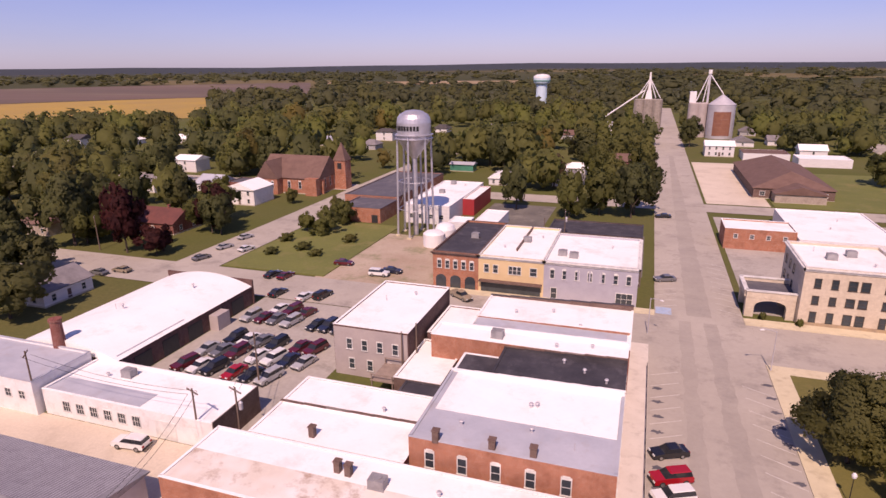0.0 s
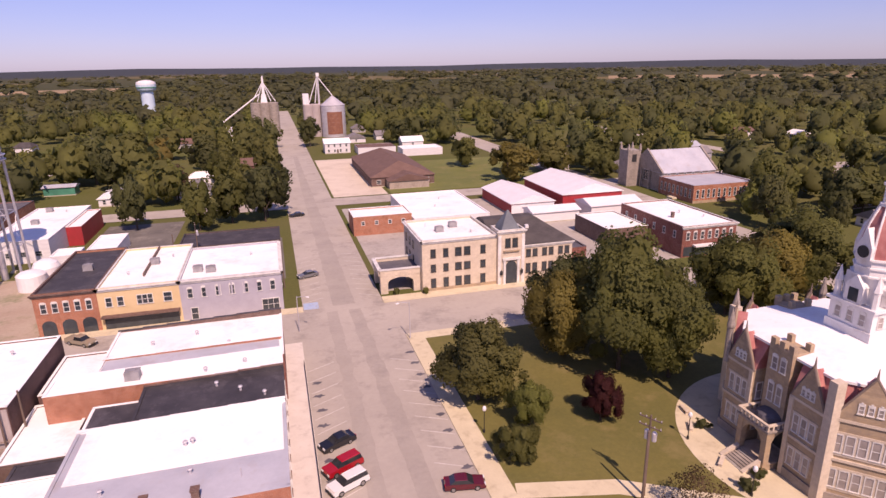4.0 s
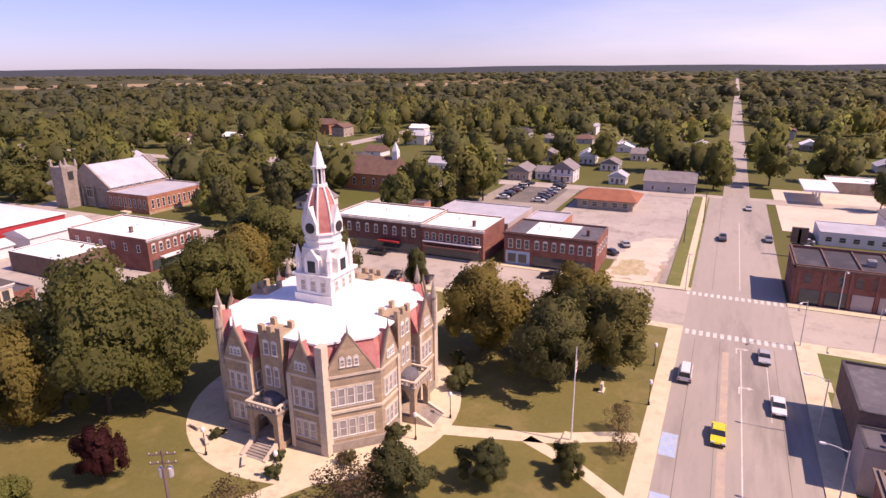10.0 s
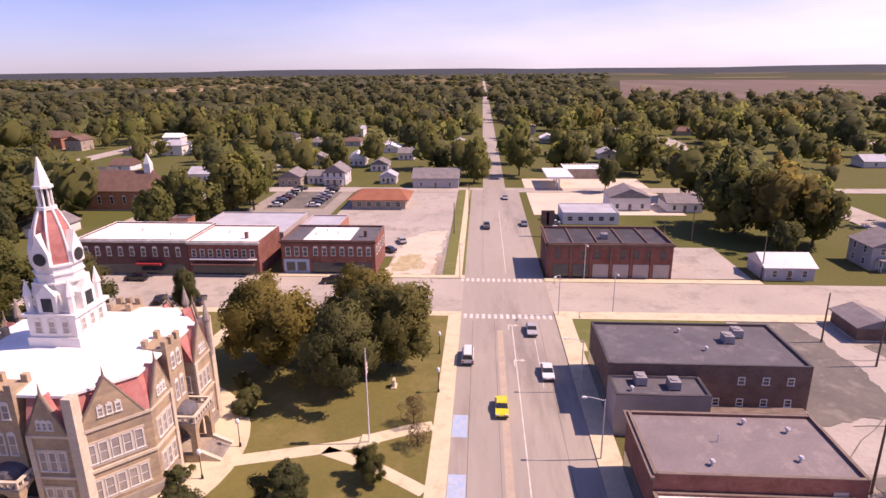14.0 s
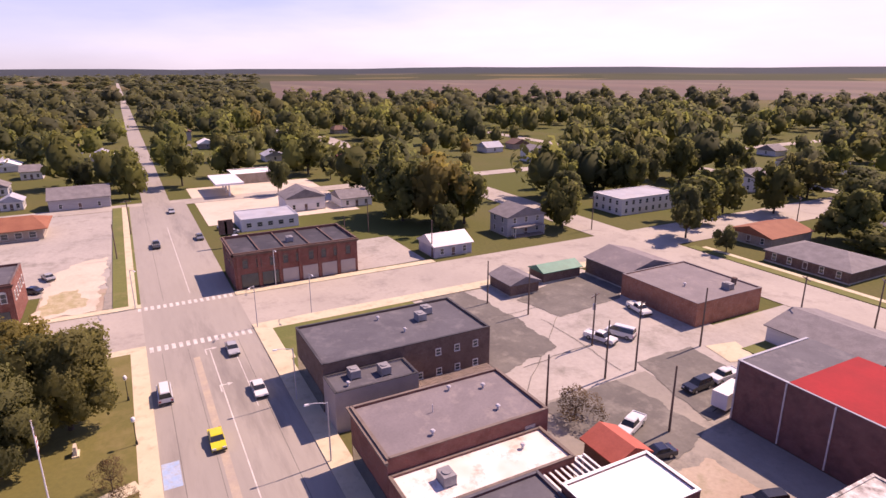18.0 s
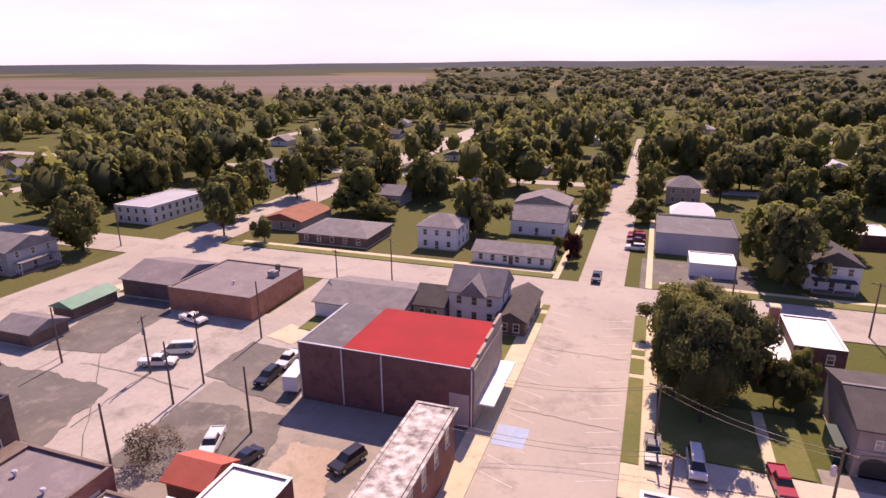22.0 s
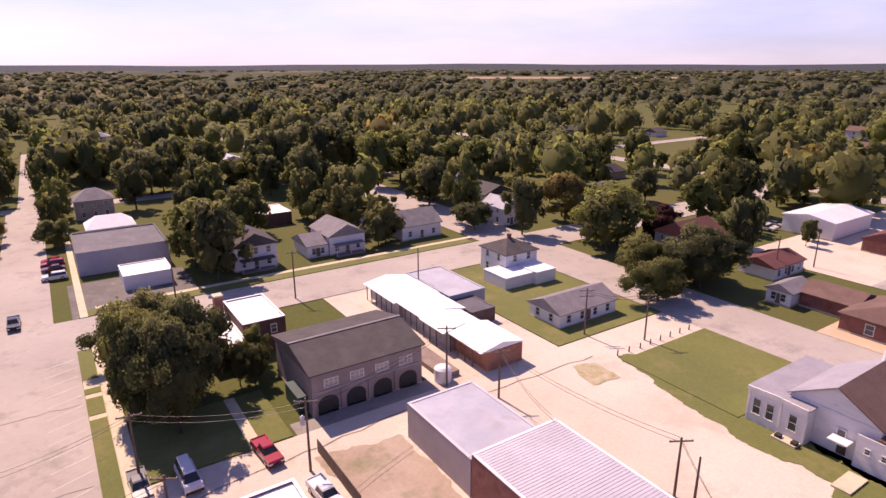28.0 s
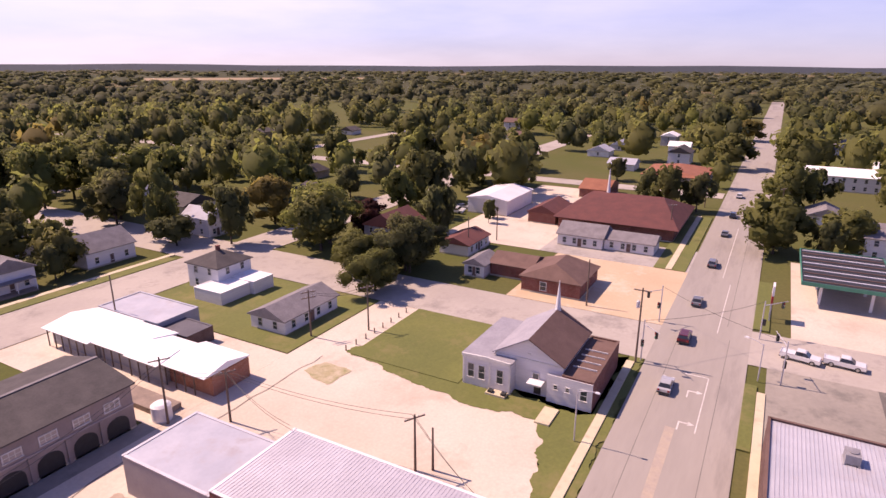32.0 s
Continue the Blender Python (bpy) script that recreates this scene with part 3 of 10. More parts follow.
def flat_building(name, label, x0, x1, y0, y1, h, wall, roof, rim=0.5, rim_mat=None, cornice="", group="", rims="SNEW", z=0.0):
    """A flat-roofed building: walls, roof slab, parapet on each side, coping."""
    FOOT.append((x0 - 3, x1 + 3, y0 - 3, y1 + 3))
    b = thing(name, (x0, y0, z), label, "building", group)
    w, d = x1 - x0, y1 - y0
    part("wall", made(box, 0, w, 0, d, -0.3, h), M[wall], b)
    part("roof", made(box, 0.05, w - 0.05, 0.05, d - 0.05, h + 0.004, h + 0.09), M[roof], b)
    t = 0.28
    spans = {"S": (0, w, 0, t), "N": (0, w, d - t, d), "W": (0, t, t, d - t), "E": (w - t, w, t, d - t)}
    for s in rims:
        a0, a1, c0, c1 = spans[s]
        p = part("parapet", made(box, a0, a1, c0, c1, h + 0.006, h + rim), M[wall], b)
        part("coping", made(box, a0 - 0.04, a1 + 0.04, c0 - 0.04, c1 + 0.04, h + rim, h + rim + 0.08), M[rim_mat or roof], p)
    for s in cornice:
        bm = bmesh.new()
        for k, (o, zz) in enumerate(((0.16, 0.0), (0.28, 0.22), (0.42, 0.42))):
            q = {"S": (-o, w + o, -o, 0), "N": (-o, w + o, d, d + o), "W": (-o, 0, -o, d + o), "E": (w, w + o, -o, d + o)}[s]
            box(bm, *q, h + rim - 0.75 + zz, h + rim - 0.55 + zz)
        part("cornice", bm, M[rim_mat or wall], b)
    return b


def gable_roof(bm, x0, x1, y0, y1, z0, rise, axis, over=0.4, thick=0.18, hip=0.0):
    """Two roof planes with thickness; hip > 0 draws the ridge ends in."""
    x0, x1, y0, y1 = x0 - over, x1 + over, y0 - over, y1 + over
    if axis == "x":
        cy = (y0 + y1) / 2
        ridge = ((x0 + hip, cy), (x1 - hip, cy))
        eaves = ((x0, y0), (x1, y0), (x1, y1), (x0, y1))
    else:
        cx = (x0 + x1) / 2
        ridge = ((cx, y0 + hip), (cx, y1 - hip))
        eaves = ((x1, y0), (x1, y1), (x0, y1), (x0, y0))
    lo = [bm.verts.new((*p, z0)) for p in eaves]
    lt = [bm.verts.new((*p, z0 + thick)) for p in eaves]
    r = [bm.verts.new((*p, z0 + rise + thick)) for p in ridge]
    bm.faces.new((lt[0], lt[1], r[1], r[0]))
    bm.faces.new((lt[2], lt[3], r[0], r[1]))
    bm.faces.new((lt[1], lt[2], r[1]))
    bm.faces.new((lt[3], lt[0], r[0]))
    for i in range(4):
        bm.faces.new((lo[i], lo[(i + 1) % 4], lt[(i + 1) % 4], lt[i]))
    bm.faces.new(lo[::-1])


def gable_walls(bm, x0, x1, y0, y1, h, rise, axis):
    box(bm, x0, x1, y0, y1, -0.3, h)
    if axis == "x":
        tri = [((x, y0, h), (x, y1, h), (x, (y0 + y1) / 2, h + rise)) for x in (x0, x1)]
    else:
        tri = [((x0, y, h), (x1, y, h), ((x0 + x1) / 2, y, h + rise)) for y in (y0, y1)]
    a = [bm.verts.new(p) for p in tri[0]]
    b = [bm.verts.new(p) for p in tri[1]]
    bm.faces.new(a)
    bm.faces.new(b[::-1])
    for i in range(3):
        bm.faces.new((a[i], a[(i + 1) % 3], b[(i + 1) % 3], b[i]))


def house(name, label, x0, x1, y0, y1, h, rise, axis, wall, roof, hip=0.0, wins=(), chimney=None, porch="", storeys=1, group="houses", doors=True, over=0.45, category="house"):
    """A pitched-roof house: walls, roof, chimney, porch, windows on each side by count, door."""
    FOOT.append((x0 - 3, x1 + 3, y0 - 3, y1 + 3))
    b = thing(name, (x0, y0, 0), label, category, group)
    w, d = x1 - x0, y1 - y0
    bm = bmesh.new()
    if hip:
        box(bm, 0, w, 0, d, -0.3, h)
    else:
        gable_walls(bm, 0, w, 0, d, h, rise, axis)
    part("wall", bm, M[wall], b)
    part("roof", made(gable_roof, 0, w, 0, d, h + (0.004 if hip else 0.03), rise, axis, over, 0.16, hip), M[roof], b)
    part("foundation", made(box, -0.06, w + 0.06, -0.06, d + 0.06, -0.3, 0.35), M["kerb"], b)
    if chimney:
        bm = bmesh.new()
        cx, cy = chimney
        box(bm, cx - 0.35, cx + 0.35, cy - 0.35, cy + 0.35, h * 0.6, h + rise + 0.9)
        box(bm, cx - 0.42, cx + 0.42, cy - 0.42, cy + 0.42, h + rise + 0.9, h + rise + 1.05)
        part("chimney", bm, M["brick_red"], b)
    for s, n in wins:
        span = w if s in "SN" else d
        for k in range(storeys):
            windows(b, s, (w, d), n, 0.5, span - 0.5, 1.65 + 2.8 * k, 0.95, 1.4)
    if doors and wins:
        s = wins[0][0]
        door(b, s, (w, d), (w if s in "SN" else d) * 0.5, z=0.3)
    for s in porch:
        bm = bmesh.new()
        q = {"S": (w * 0.1, w * 0.9, -2.2, -0.05), "N": (w * 0.1, w * 0.9, d + 0.05, d + 2.2), "W": (-2.2, -0.05, d * 0.1, d * 0.9), "E": (w + 0.05, w + 2.2, d * 0.1, d * 0.9)}[s]
        box(bm, *q, 2.7, 2.9)
        part("porch_roof", bm, M[roof], b)
        part("porch_floor", made(box, *q, 0, 0.35), M["deck"], b)
        for px in (q[0] + 0.15, (q[0] + q[1]) / 2, q[1] - 0.15):
            for py in ((q[2] + 0.15, q[3] - 0.15) if s in "EW" else ((q[2] + 0.15,) if s == "S" else (q[3] - 0.15,))):
                part("porch_post", made(tube, (px, py, 0.35), (px, py, 2.7), 0.09), M["trim"], b)
    return b

# ---- ground, roads, pavements ----
def ground_material():
    """Grass near by, patchwork of crops and pasture far off, haze tinted into the far ridges."""
    m, nt, b = tree_of("ground_cover")
    pos = coords(nt, True)
    n1, n2, n3 = noise_of(nt, pos, 0.02, 5), noise_of(nt, pos, 1.2, 5, 0.7), noise_of(nt, pos, 0.004, 3)
    c = mixed(nt, ramp(nt, n1, 0.4, 0.62), (0.115, 0.125, 0.034), (0.15, 0.135, 0.052))
    vor = nt.nodes.new("ShaderNodeTexVoronoi")
    vor.inputs["Scale"].default_value = 0.0024
    nt.links.new(pos, vor.inputs["Vector"])
    sat = nt.nodes.new("ShaderNodeSeparateColor")
    nt.links.new(vor.outputs["Color"], sat.inputs[0])
    crop = mixed(nt, sat.outputs[0], (0.05, 0.05, 0.03), (0.075, 0.066, 0.04))
    crop = mixed(nt, ramp(nt, sat.outputs[1], 0.8, 0.84), crop, (0.22, 0.16, 0.085))
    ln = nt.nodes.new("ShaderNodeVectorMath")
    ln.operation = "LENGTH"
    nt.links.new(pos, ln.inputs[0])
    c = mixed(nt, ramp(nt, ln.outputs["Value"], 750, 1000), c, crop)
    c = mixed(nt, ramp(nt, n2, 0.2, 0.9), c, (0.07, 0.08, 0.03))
    # far ridges: forest tone with distance haze mixed into the colour as blue-grey
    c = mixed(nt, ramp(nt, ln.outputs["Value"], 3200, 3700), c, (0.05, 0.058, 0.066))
    nt.links.new(c, b.inputs["Base Color"])
    b.inputs["Specular IOR Level"].default_value = 0.1
    b.inputs["Roughness"].default_value = 0.95
    return m


bm = bmesh.new()
rad = [0, 60, 150, 400, 1000, 2200, 3400, 4300, 4900]
lift = [0, 0, 0, 0, 0, 0, 8, 26, 38]
rows = []
for r, z in zip(rad[1:], lift[1:]):
    rows.append([bm.verts.new((r * math.cos(2 * math.pi * i / 72), r * math.sin(2 * math.pi * i / 72), z * (1 + 0.12 * math.sin(i * 0.7) + 0.08 * math.sin(i * 1.9 + 1)))) for i in range(72)])
bm.faces.new(rows[0])
for a, b in zip(rows, rows[1:]):
    for i in range(72):
        bm.faces.new((a[i], a[(i + 1) % 72], b[(i + 1) % 72], b[i]))
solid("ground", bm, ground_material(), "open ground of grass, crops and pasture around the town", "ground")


KEEP_OUT, LAYER = [], {"lot": 0, "slab": 0}


def slab(name, x0, x1, y0, y1, top, material, label, category, z0=-0.2):
    LAYER["slab"] += 1
    KEEP_OUT.append((x0, x1, y0, y1))
    top += 0.12 + 0.004 * (LAYER["slab"] % 7)
    return solid(name, made(box, x0, x1, y0, y1, z0, top), M[material], label, category)


def strip(name, x0, x1, y0, y1, z, material, label, category):
    """A thin sheet of paving or paint."""
    if category in ("road", "paving"):
        KEEP_OUT.append((x0 - 2, x1 + 2, y0 - 2, y1 + 2))
    bm = bmesh.new()
    bm.faces.new([bm.verts.new(p) for p in ((x0, y0, z), (x1, y0, z), (x1, y1, z), (x0, y1, z))])
    return solid(name, bm, M[material], label, category)


R = 0.13
strip("road_north", 3.2, 21.5, 8.6, 117.6, R, "road", "wide pale asphalt street on the west side of the square", "road")
strip("road_north_far", 4.2, 20.5, 117.6, 700, R, "road", "pale asphalt street running north out of town", "road")
strip("road_north_cross", -300, 3.2, 103.2, 117.4, R + 0.006, "road", "pale asphalt side street", "road")
strip("road_square_north", 21.5, 300, 101.0, 117.4, R + 0.006, "road", "pale asphalt street on the north side of the square", "road")
strip("road_east", 114.2, 133.6, 8.6, 101.0, R, "road", "pale asphalt street on the east side of the square", "road")
strip("road_east_far", 116, 131, 117.4, 420, R, "road", "narrow street running north past the church", "road")
strip("road_east_south", 115.0, 132.0, -420, -9.2, R, "road", "pale asphalt street running south", "road")
strip("road_main_outer", 236, 900, -4.4, 4.4, R + 0.012, "road_main", "main road leaving town to the east", "road")
strip("road_main_east", 25.0, 236, -9.2, 8.6, R + 0.012, "road_main", "main road with worn lanes running east", "road")
strip("road_main_far", 900, 2600, -3.8, 3.8, R + 0.02, "road", "pale highway to the horizon", "road")
strip("road_main_west", -900, 25.0, -11.4, 3.0, R + 0.012, "road_main", "main road with worn lanes running west", "road")
strip("road_junction", 3.2, 25.0, 3.0, 8.6, R + 0.012, "road_main", "asphalt of the main crossing", "road")
strip("road_south", 9.2, 24.9, -106, -11.4, R, "road", "wide pale asphalt street running south", "road")
strip("road_south_end", 13.6, 18.6, -380, -232, R, "road", "narrow street end between trees", "road")
strip("road_south_far", 12.0, 21.5, -232, -119.8, R, "road", "tree-lined street running south", "road")
strip("road_south_cross", -84, 115.0, -119.8, -104.6, R + 0.006, "road", "pale asphalt cross street", "road")
strip("road_south_cross_west", -400, -99.0, -119.0, -106.0, R + 0.006, "road", "quiet residential street", "road")
strip("road_south_cross_east", 132, 420, -118.0, -106.0, R + 0.006, "road", "quiet residential street", "road")
strip("road_west", -99.0, -84.0, -420, -11.4, R, "road", "pale asphalt street running south", "road")
strip("road_west_north", -112.0, -99.0, 117.4, 420, R, "road", "street climbing past the brick church", "road")
strip("road_west_link", -104.0, -90.0, 3.0, 103.2, R, "road", "street past the garage", "road")
strip("road_far_south", -420, 420, -232, -224, R + 0.006, "road", "residential street behind the houses", "road")
strip("road_far_north", -420, 420, 212, 224, R + 0.006, "road", "residential street north of the square", "road")
strip("road_far_west", -232, -222, -420, -12, R, "road", "residential street", "road")
strip("road_far_east", 232, 241, -420, 420, R, "road", "residential street", "road")
# lots, gravel, dirt
for nm, x0, x1, y0, y1, mt, lb in (
    ("parking_lot_garage", -75.6, -45.6, 54.5, 103.2, "lot", "pale asphalt car park beside the garage"),
    ("yard_west", -89.9, -3, 12.0, 54.3, "gravel", "pale gravel yard behind the shops"),
    ("dirt_lot_tower", -72, -43.5, 117.6, 158, "dirt", "bare dirt lot below the water tower"),
    ("lot_tower", -50, -28, 150, 206, "lot_dark", "dark asphalt yard north of the shops"),
    ("lot_north_concrete", 21.5, 42, 226, 322, "gravel", "pale concrete apron"),
    ("lot_bank", 22, 112, 124, 206, "lot", "pale asphalt around the bank and sheds"),
    ("lot_north_black", -26, 1.5, 139.5, 176, "lot_dark", "dark asphalt behind the grey building"),
    ("lot_vacant", 135, 158, 9.5, 27.0, "dirt", "bare vacant lot with patchy weeds"),
    ("lot_east", 150, 232, 11, 52, "lot", "pale asphalt forecourt"),
    ("lot_church_east", 172, 242, 54, 84, "lot_mid", "pale asphalt behind the shop row"),
    ("lot_cars_east", 203, 241, 58.5, 79, "lot_dark", "dark asphalt car park"),
    ("lot_brown_east", 135.5, 160, -55, -37, "lot", "cracked asphalt lot"),
    ("lot_station", 196, 262, -60, -12, "gravel", "pale concrete forecourt of the filling station"),
    ("lot_south", 53, 114.8, -84.0, -32, "lot", "cracked weathered asphalt car park"),
    ("lot_alley", 28, 68, -60, -33, "lot_mid", "pale asphalt yard behind the shops"),
    ("alley_south", 66, 75, -104.6, -79.5, "lot", "pale alley"),
    ("lot_west_gravel", -62.5, -34, -60, -13.5, "gravel", "pale gravel lot"),
    ("lot_west_alley", -84, 9.0, -62.5, -52.5, "gravel", "pale gravel alley"),
    ("lot_west_yard", -40, 9.0, -52.5, -14, "gravel", "pale concrete yard"),
    ("lot_barn", -36, -12.5, -65.4, -62.5, "lot_mid", "grey asphalt apron before the block hall"),
    ("lot_white_shop", -57.5, -33.5, -104.4, -62.5, "gravel", "pale gravel round the long shop"),
    ("lot_brick_hall", -132, -99.2, -42, -11.4, "gravel_tan", "tan gravel car park"),
    ("lot_red_church", -215, -132, -76, -47, "gravel", "pale concrete drive"),
    ("lot_west_shop", -150, -132, -47, -11.4, "lot", "pale asphalt car park"),
    ("lot_canopy", -152, -99, 9, 60, "gravel", "pale concrete forecourt"),
    ("lot_dark_west", -97, -60, 18.5, 46, "lot_dark", "dark asphalt lot"),
    ("lot_corner_west", -91, -66, 5.7, 20, "lot_mid", "grey asphalt lot beside the ribbed-roof store"),
    ("lot_long_blue", -14, 9.0, -141, -120, "lot_dark", "dark asphalt car park"),
):
    LAYER["lot"] += 1
    strip(nm, x0, x1, y0, y1, 0.008 + 0.0042 * LAYER["lot"], mt, lb, "paving")
# pavements and verges with kerbs
def walkway(name, x0, x1, y0, y1, label="pale concrete pavement", mat="concrete", top=0.15):
    return slab(name, x0, x1, y0, y1, top, mat, label, "pavement")


walkway("pavement_shops", 0.0, 3.2, 8.0, 103.2, "pale raised concrete pavement before the shops", "concrete_pale")
walkway("pavement_square_west", 21.5, 24.5, 11.0, 98.2)
walkway("pavement_square_south", 21.5, 114.2, 8.6, 11.0)
walkway("pavement_square_north", 21.5, 114.2, 98.2, 101.0)
walkway("pavement_square_east", 112.0, 114.2, 11.0, 98.2)
slab("lawn", 24.5, 112.0, 11.0, 98.2, 0.14, "lawn", "mown courthouse lawn, dry in patches", "lawn")
walkway("pavement_north_shops", -43, 4.2, 117.4, 120.0)
walkway("pavement_bank", 20.5, 66, 117.4, 120.6)
walkway("pavement_east_shops", 133.6, 135.6, 8.6, 98)
walkway("pavement_south_shops", 28.0, 115, -12.2, -9.2)
walkway("pavement_corner_south", 98, 101.2, -13, -9.2)
slab("verge_south", 93.6, 114.8, -40, -12.2, 0.14, "grass", "grass verge beside the dark building", "verge")
walkway("pavement_cross_south", 111.5, 115, -104, -12.2)
walkway("pavement_brown", 132, 134.4, -56, -9.2)
walkway("pavement_main_east_north", 135, 236, 9.2, 10.8)
slab("verge_main_east", 135, 236, 8.6, 9.2, 0.13, "grass", "narrow grass verge", "verge")
slab("verge_vacant", 134, 236, 10.8, 13.6, 0.13, "grass", "narrow grass verge", "verge")
walkway("pavement_red", 24.9, 28.2, -104.6, -11.4)
for y0, y1 in ((-104.5, -101.7), (-100.0, -95.5), (-94.4, -80.0), (-79.2, -71.7)):
    slab("verge_red_long", 24.95, 26.4, y0, y1, 0.16, "grass", "grass strip by the kerb", "verge")
walkway("pavement_tree_side", 5.2, 7.0, -104.6, -52)
for y0, y1 in ((-104.5, -93.0), (-89.9, -88.1), (-86.8, -81.7), (-80.4, -59.3)):
    slab("verge_tree_side", 7.1, 9.2, y0, y1, 0.15, "grass", "grass strip by the kerb", "verge")
slab("kerb_tree_side", 7.02, 9.15, -104.55, -53, 0.1, "concrete", "pale concrete strip between grass verges", "pavement")
walkway("pavement_far_south_west", 6.5, 7.8, -224, -119.8)
walkway("pavement_far_south_east", 25.8, 27.2, -224, -119.8)
walkway("pavement_ranch", 27, 110, -124.4, -122.8)
walkway("pavement_white_houses", -84, 5, -124.6, -123.2)
walkway("pavement_hall", -82, -44, -13.9, -12.7)
walkway("pavement_west_north", -81, -40, 4.65, 5.75)
slab("verge_west_kerb", -83, -65, 3.0, 4.6, 0.14, "grass", "grass verge by the kerb", "verge")
slab("verge_canopy", -133, -105, 3.0, 5.6, 0.14, "grass", "grass island by the filling station", "verge")
slab("lawn_hall", -84, -62.5, -53.5, -34, 0.1, "grass", "mown grass beside the meeting hall", "lawn")
slab("lawn_white_houses", -83.5, -57.6, -104, -62.6, 0.1, "grass", "mown grass round the white houses", "lawn")
walkway("path_barn", -8.2, -6.8, -76, -62.6, "narrow concrete garden path", top=0.12)
slab("lawn_barn", -12, 5.1, -76, -62.6, 0.1, "grass", "shaded grass beside the barn", "lawn")
slab("verge_barn_alley", -21, -14.5, -104, -101, 0.1, "grass", "patch of grass by the road", "verge")
slab("lawn_red", 26.5, 48, -104.2, -75.6, 0.1, "grass", "grass behind the red-roofed building", "lawn")
slab("lawn_park", -98.5, -70, 118.5, 166, 0.1, "grass", "rough grass with shrubs", "lawn")
slab("lawn_school", 43, 120, 226, 300, 0.1, "grass", "school field", "lawn")
slab("lawn_red_church", -190, -132, -19, -12, 0.1, "grass", "mown grass before the church", "lawn")
walkway("pavement_red_church", -190, -132, -16.4, -15.0, top=0.17)
slab("lawn_alley_a", 59, 66, -98, -80, 0.08, "grass", "patch of grass by the alley", "lawn")
slab("verge_long_south", 27.4, 112, -122.8, -120, 0.12, "grass", "grass verge", "verge")
slab("verge_white_houses", -82, 8, -123.2, -120, 0.12, "grass", "grass verge", "verge")


def patch(name, poly, material, label, category="paving", rag=0.5, z=0.1262, seed=1):
    """A flat patch of ground cover with a ragged edge."""
    g = random.Random(seed)
    bm, pts = bmesh.new(), []
    for (ax, ay), (bx, by) in zip(poly, poly[1:] + poly[:1]):
        run = math.hypot(bx - ax, by - ay)
        n = max(2, int(run / 0.42))
        nx, ny = (by - ay) / run, (ax - bx) / run
        p1, p2 = g.uniform(0, 6.28), g.uniform(0, 6.28)
        for i in range(n):
            f = i / n
            o = rag * math.sin(math.pi * f) * (0.8 * math.sin(f * run * 0.55 + p1) + 0.5 * math.sin(f * run * 1.5 + p2)) + g.uniform(-0.28, 0.28) * min(rag, 0.6)
            pts.append((ax + (bx - ax) * f + nx * o, ay + (by - ay) * f + ny * o))
    bm.faces.new([bm.verts.new((x, y, z)) for x, y in pts])
    bmesh.ops.triangulate(bm, faces=bm.faces[:])
    return solid(name, bm, M[material], label, category)


patch("asphalt_patch_hut", [(109.2, -82.5), (96.7, -82.8), (93.1, -78.4), (91.2, -61.7), (102.3, -59.4), (105.5, -66.9)], "lot_dark", "dark asphalt beside the green-roofed hut", rag=0.3, seed=2)
patch("asphalt_patch_verge", [(113.0, -42.5), (112.0, -52.3), (94.4, -54.2), (81.2, -53.2), (77.5, -39.4), (85.7, -40.4), (93, -40.6)], "lot_dark", "dark cracked asphalt behind the brown building", rag=0.5, seed=3)
patch("asphalt_patch_stalls", [(70.7, -61.0), (70.6, -73.2), (58.8, -71.5), (53.6, -68.0), (53.8, -57.0)], "lot_dark", "dark asphalt stalls beside the red-roofed hall", rag=0.3, seed=4)
patch("asphalt_patch_yard", [(67.2, -39.6), (68.0, -54.1), (52.7, -55.4), (50.0, -47.4), (50.0, -39.6), (61.8, -38.8)], "lot_dark", "dark broken asphalt yard", rag=0.5, seed=5)
patch("dirt_patch_yard", [(48.2, -42.5), (48.4, -50.3), (40.9, -51.3), (39.4, -42.3), (44.8, -39.4)], "dirt", "bare dirt and dry weeds behind the shops", rag=0.6, seed=6)
patch("concrete_patch", [(69.6, -75.5), (68.3, -81.5), (62.3, -79.1), (63.6, -74.1)], "concrete", "pale concrete slab", rag=0.05, seed=7)
patch("grass_hall_edge", [(-62.9, -54.8), (-60.0, -41.3), (-58.0, -30.3), (-59.1, -20.7), (-50.1, -16.9), (-44.4, -15.8), (-44.4, -11.6), (-63.7, -11.6), (-84, -11.6), (-84, -13.9), (-64.0, -14.3), (-63.0, -19.3), (-64.8, -25.9), (-63.5, -33.2), (-65.6, -41.2), (-68.7, -52.9)], "grass", "grass edge running out into the gravel", "grass", 0.55, 0.1268, 8)
patch("weed_patch", [(-54.6, -56.5), (-58.4, -55.2), (-58.0, -49.9), (-52.9, -50.6)], "weeds", "thin yellow weeds in the gravel", "grass", 0.3, 0.1275, 9)
patch("dirt_patch_west", [(-12.5, -57.0), (-23.6, -55.5), (-23.4, -40.6), (-14.5, -42.3)], "dirt", "reddish bare dirt yard beside the metal building", rag=0.5, seed=10)
patch("tyre_wear_west", [(8.0, 12), (10.6, 12), (10.4, 60), (10.8, 116), (8.6, 116), (8.2, 60)], "wear", "tyre-darkened traffic lane", "road", 0.22, R + 0.007, 11)
patch("tyre_wear_east", [(13.4, 12), (16.2, 12), (16.0, 60), (15.4, 116), (13.0, 116), (13.6, 60)], "wear", "tyre-darkened traffic lane", "road", 0.22, R + 0.007, 12)
patch("tyre_wear_far", [(10.2, 119), (14.8, 119), (14.2, 240), (13.4, 340), (11.4, 340), (10.6, 240)], "wear", "tyre-darkened traffic lane", "road", 0.22, R + 0.007, 13)
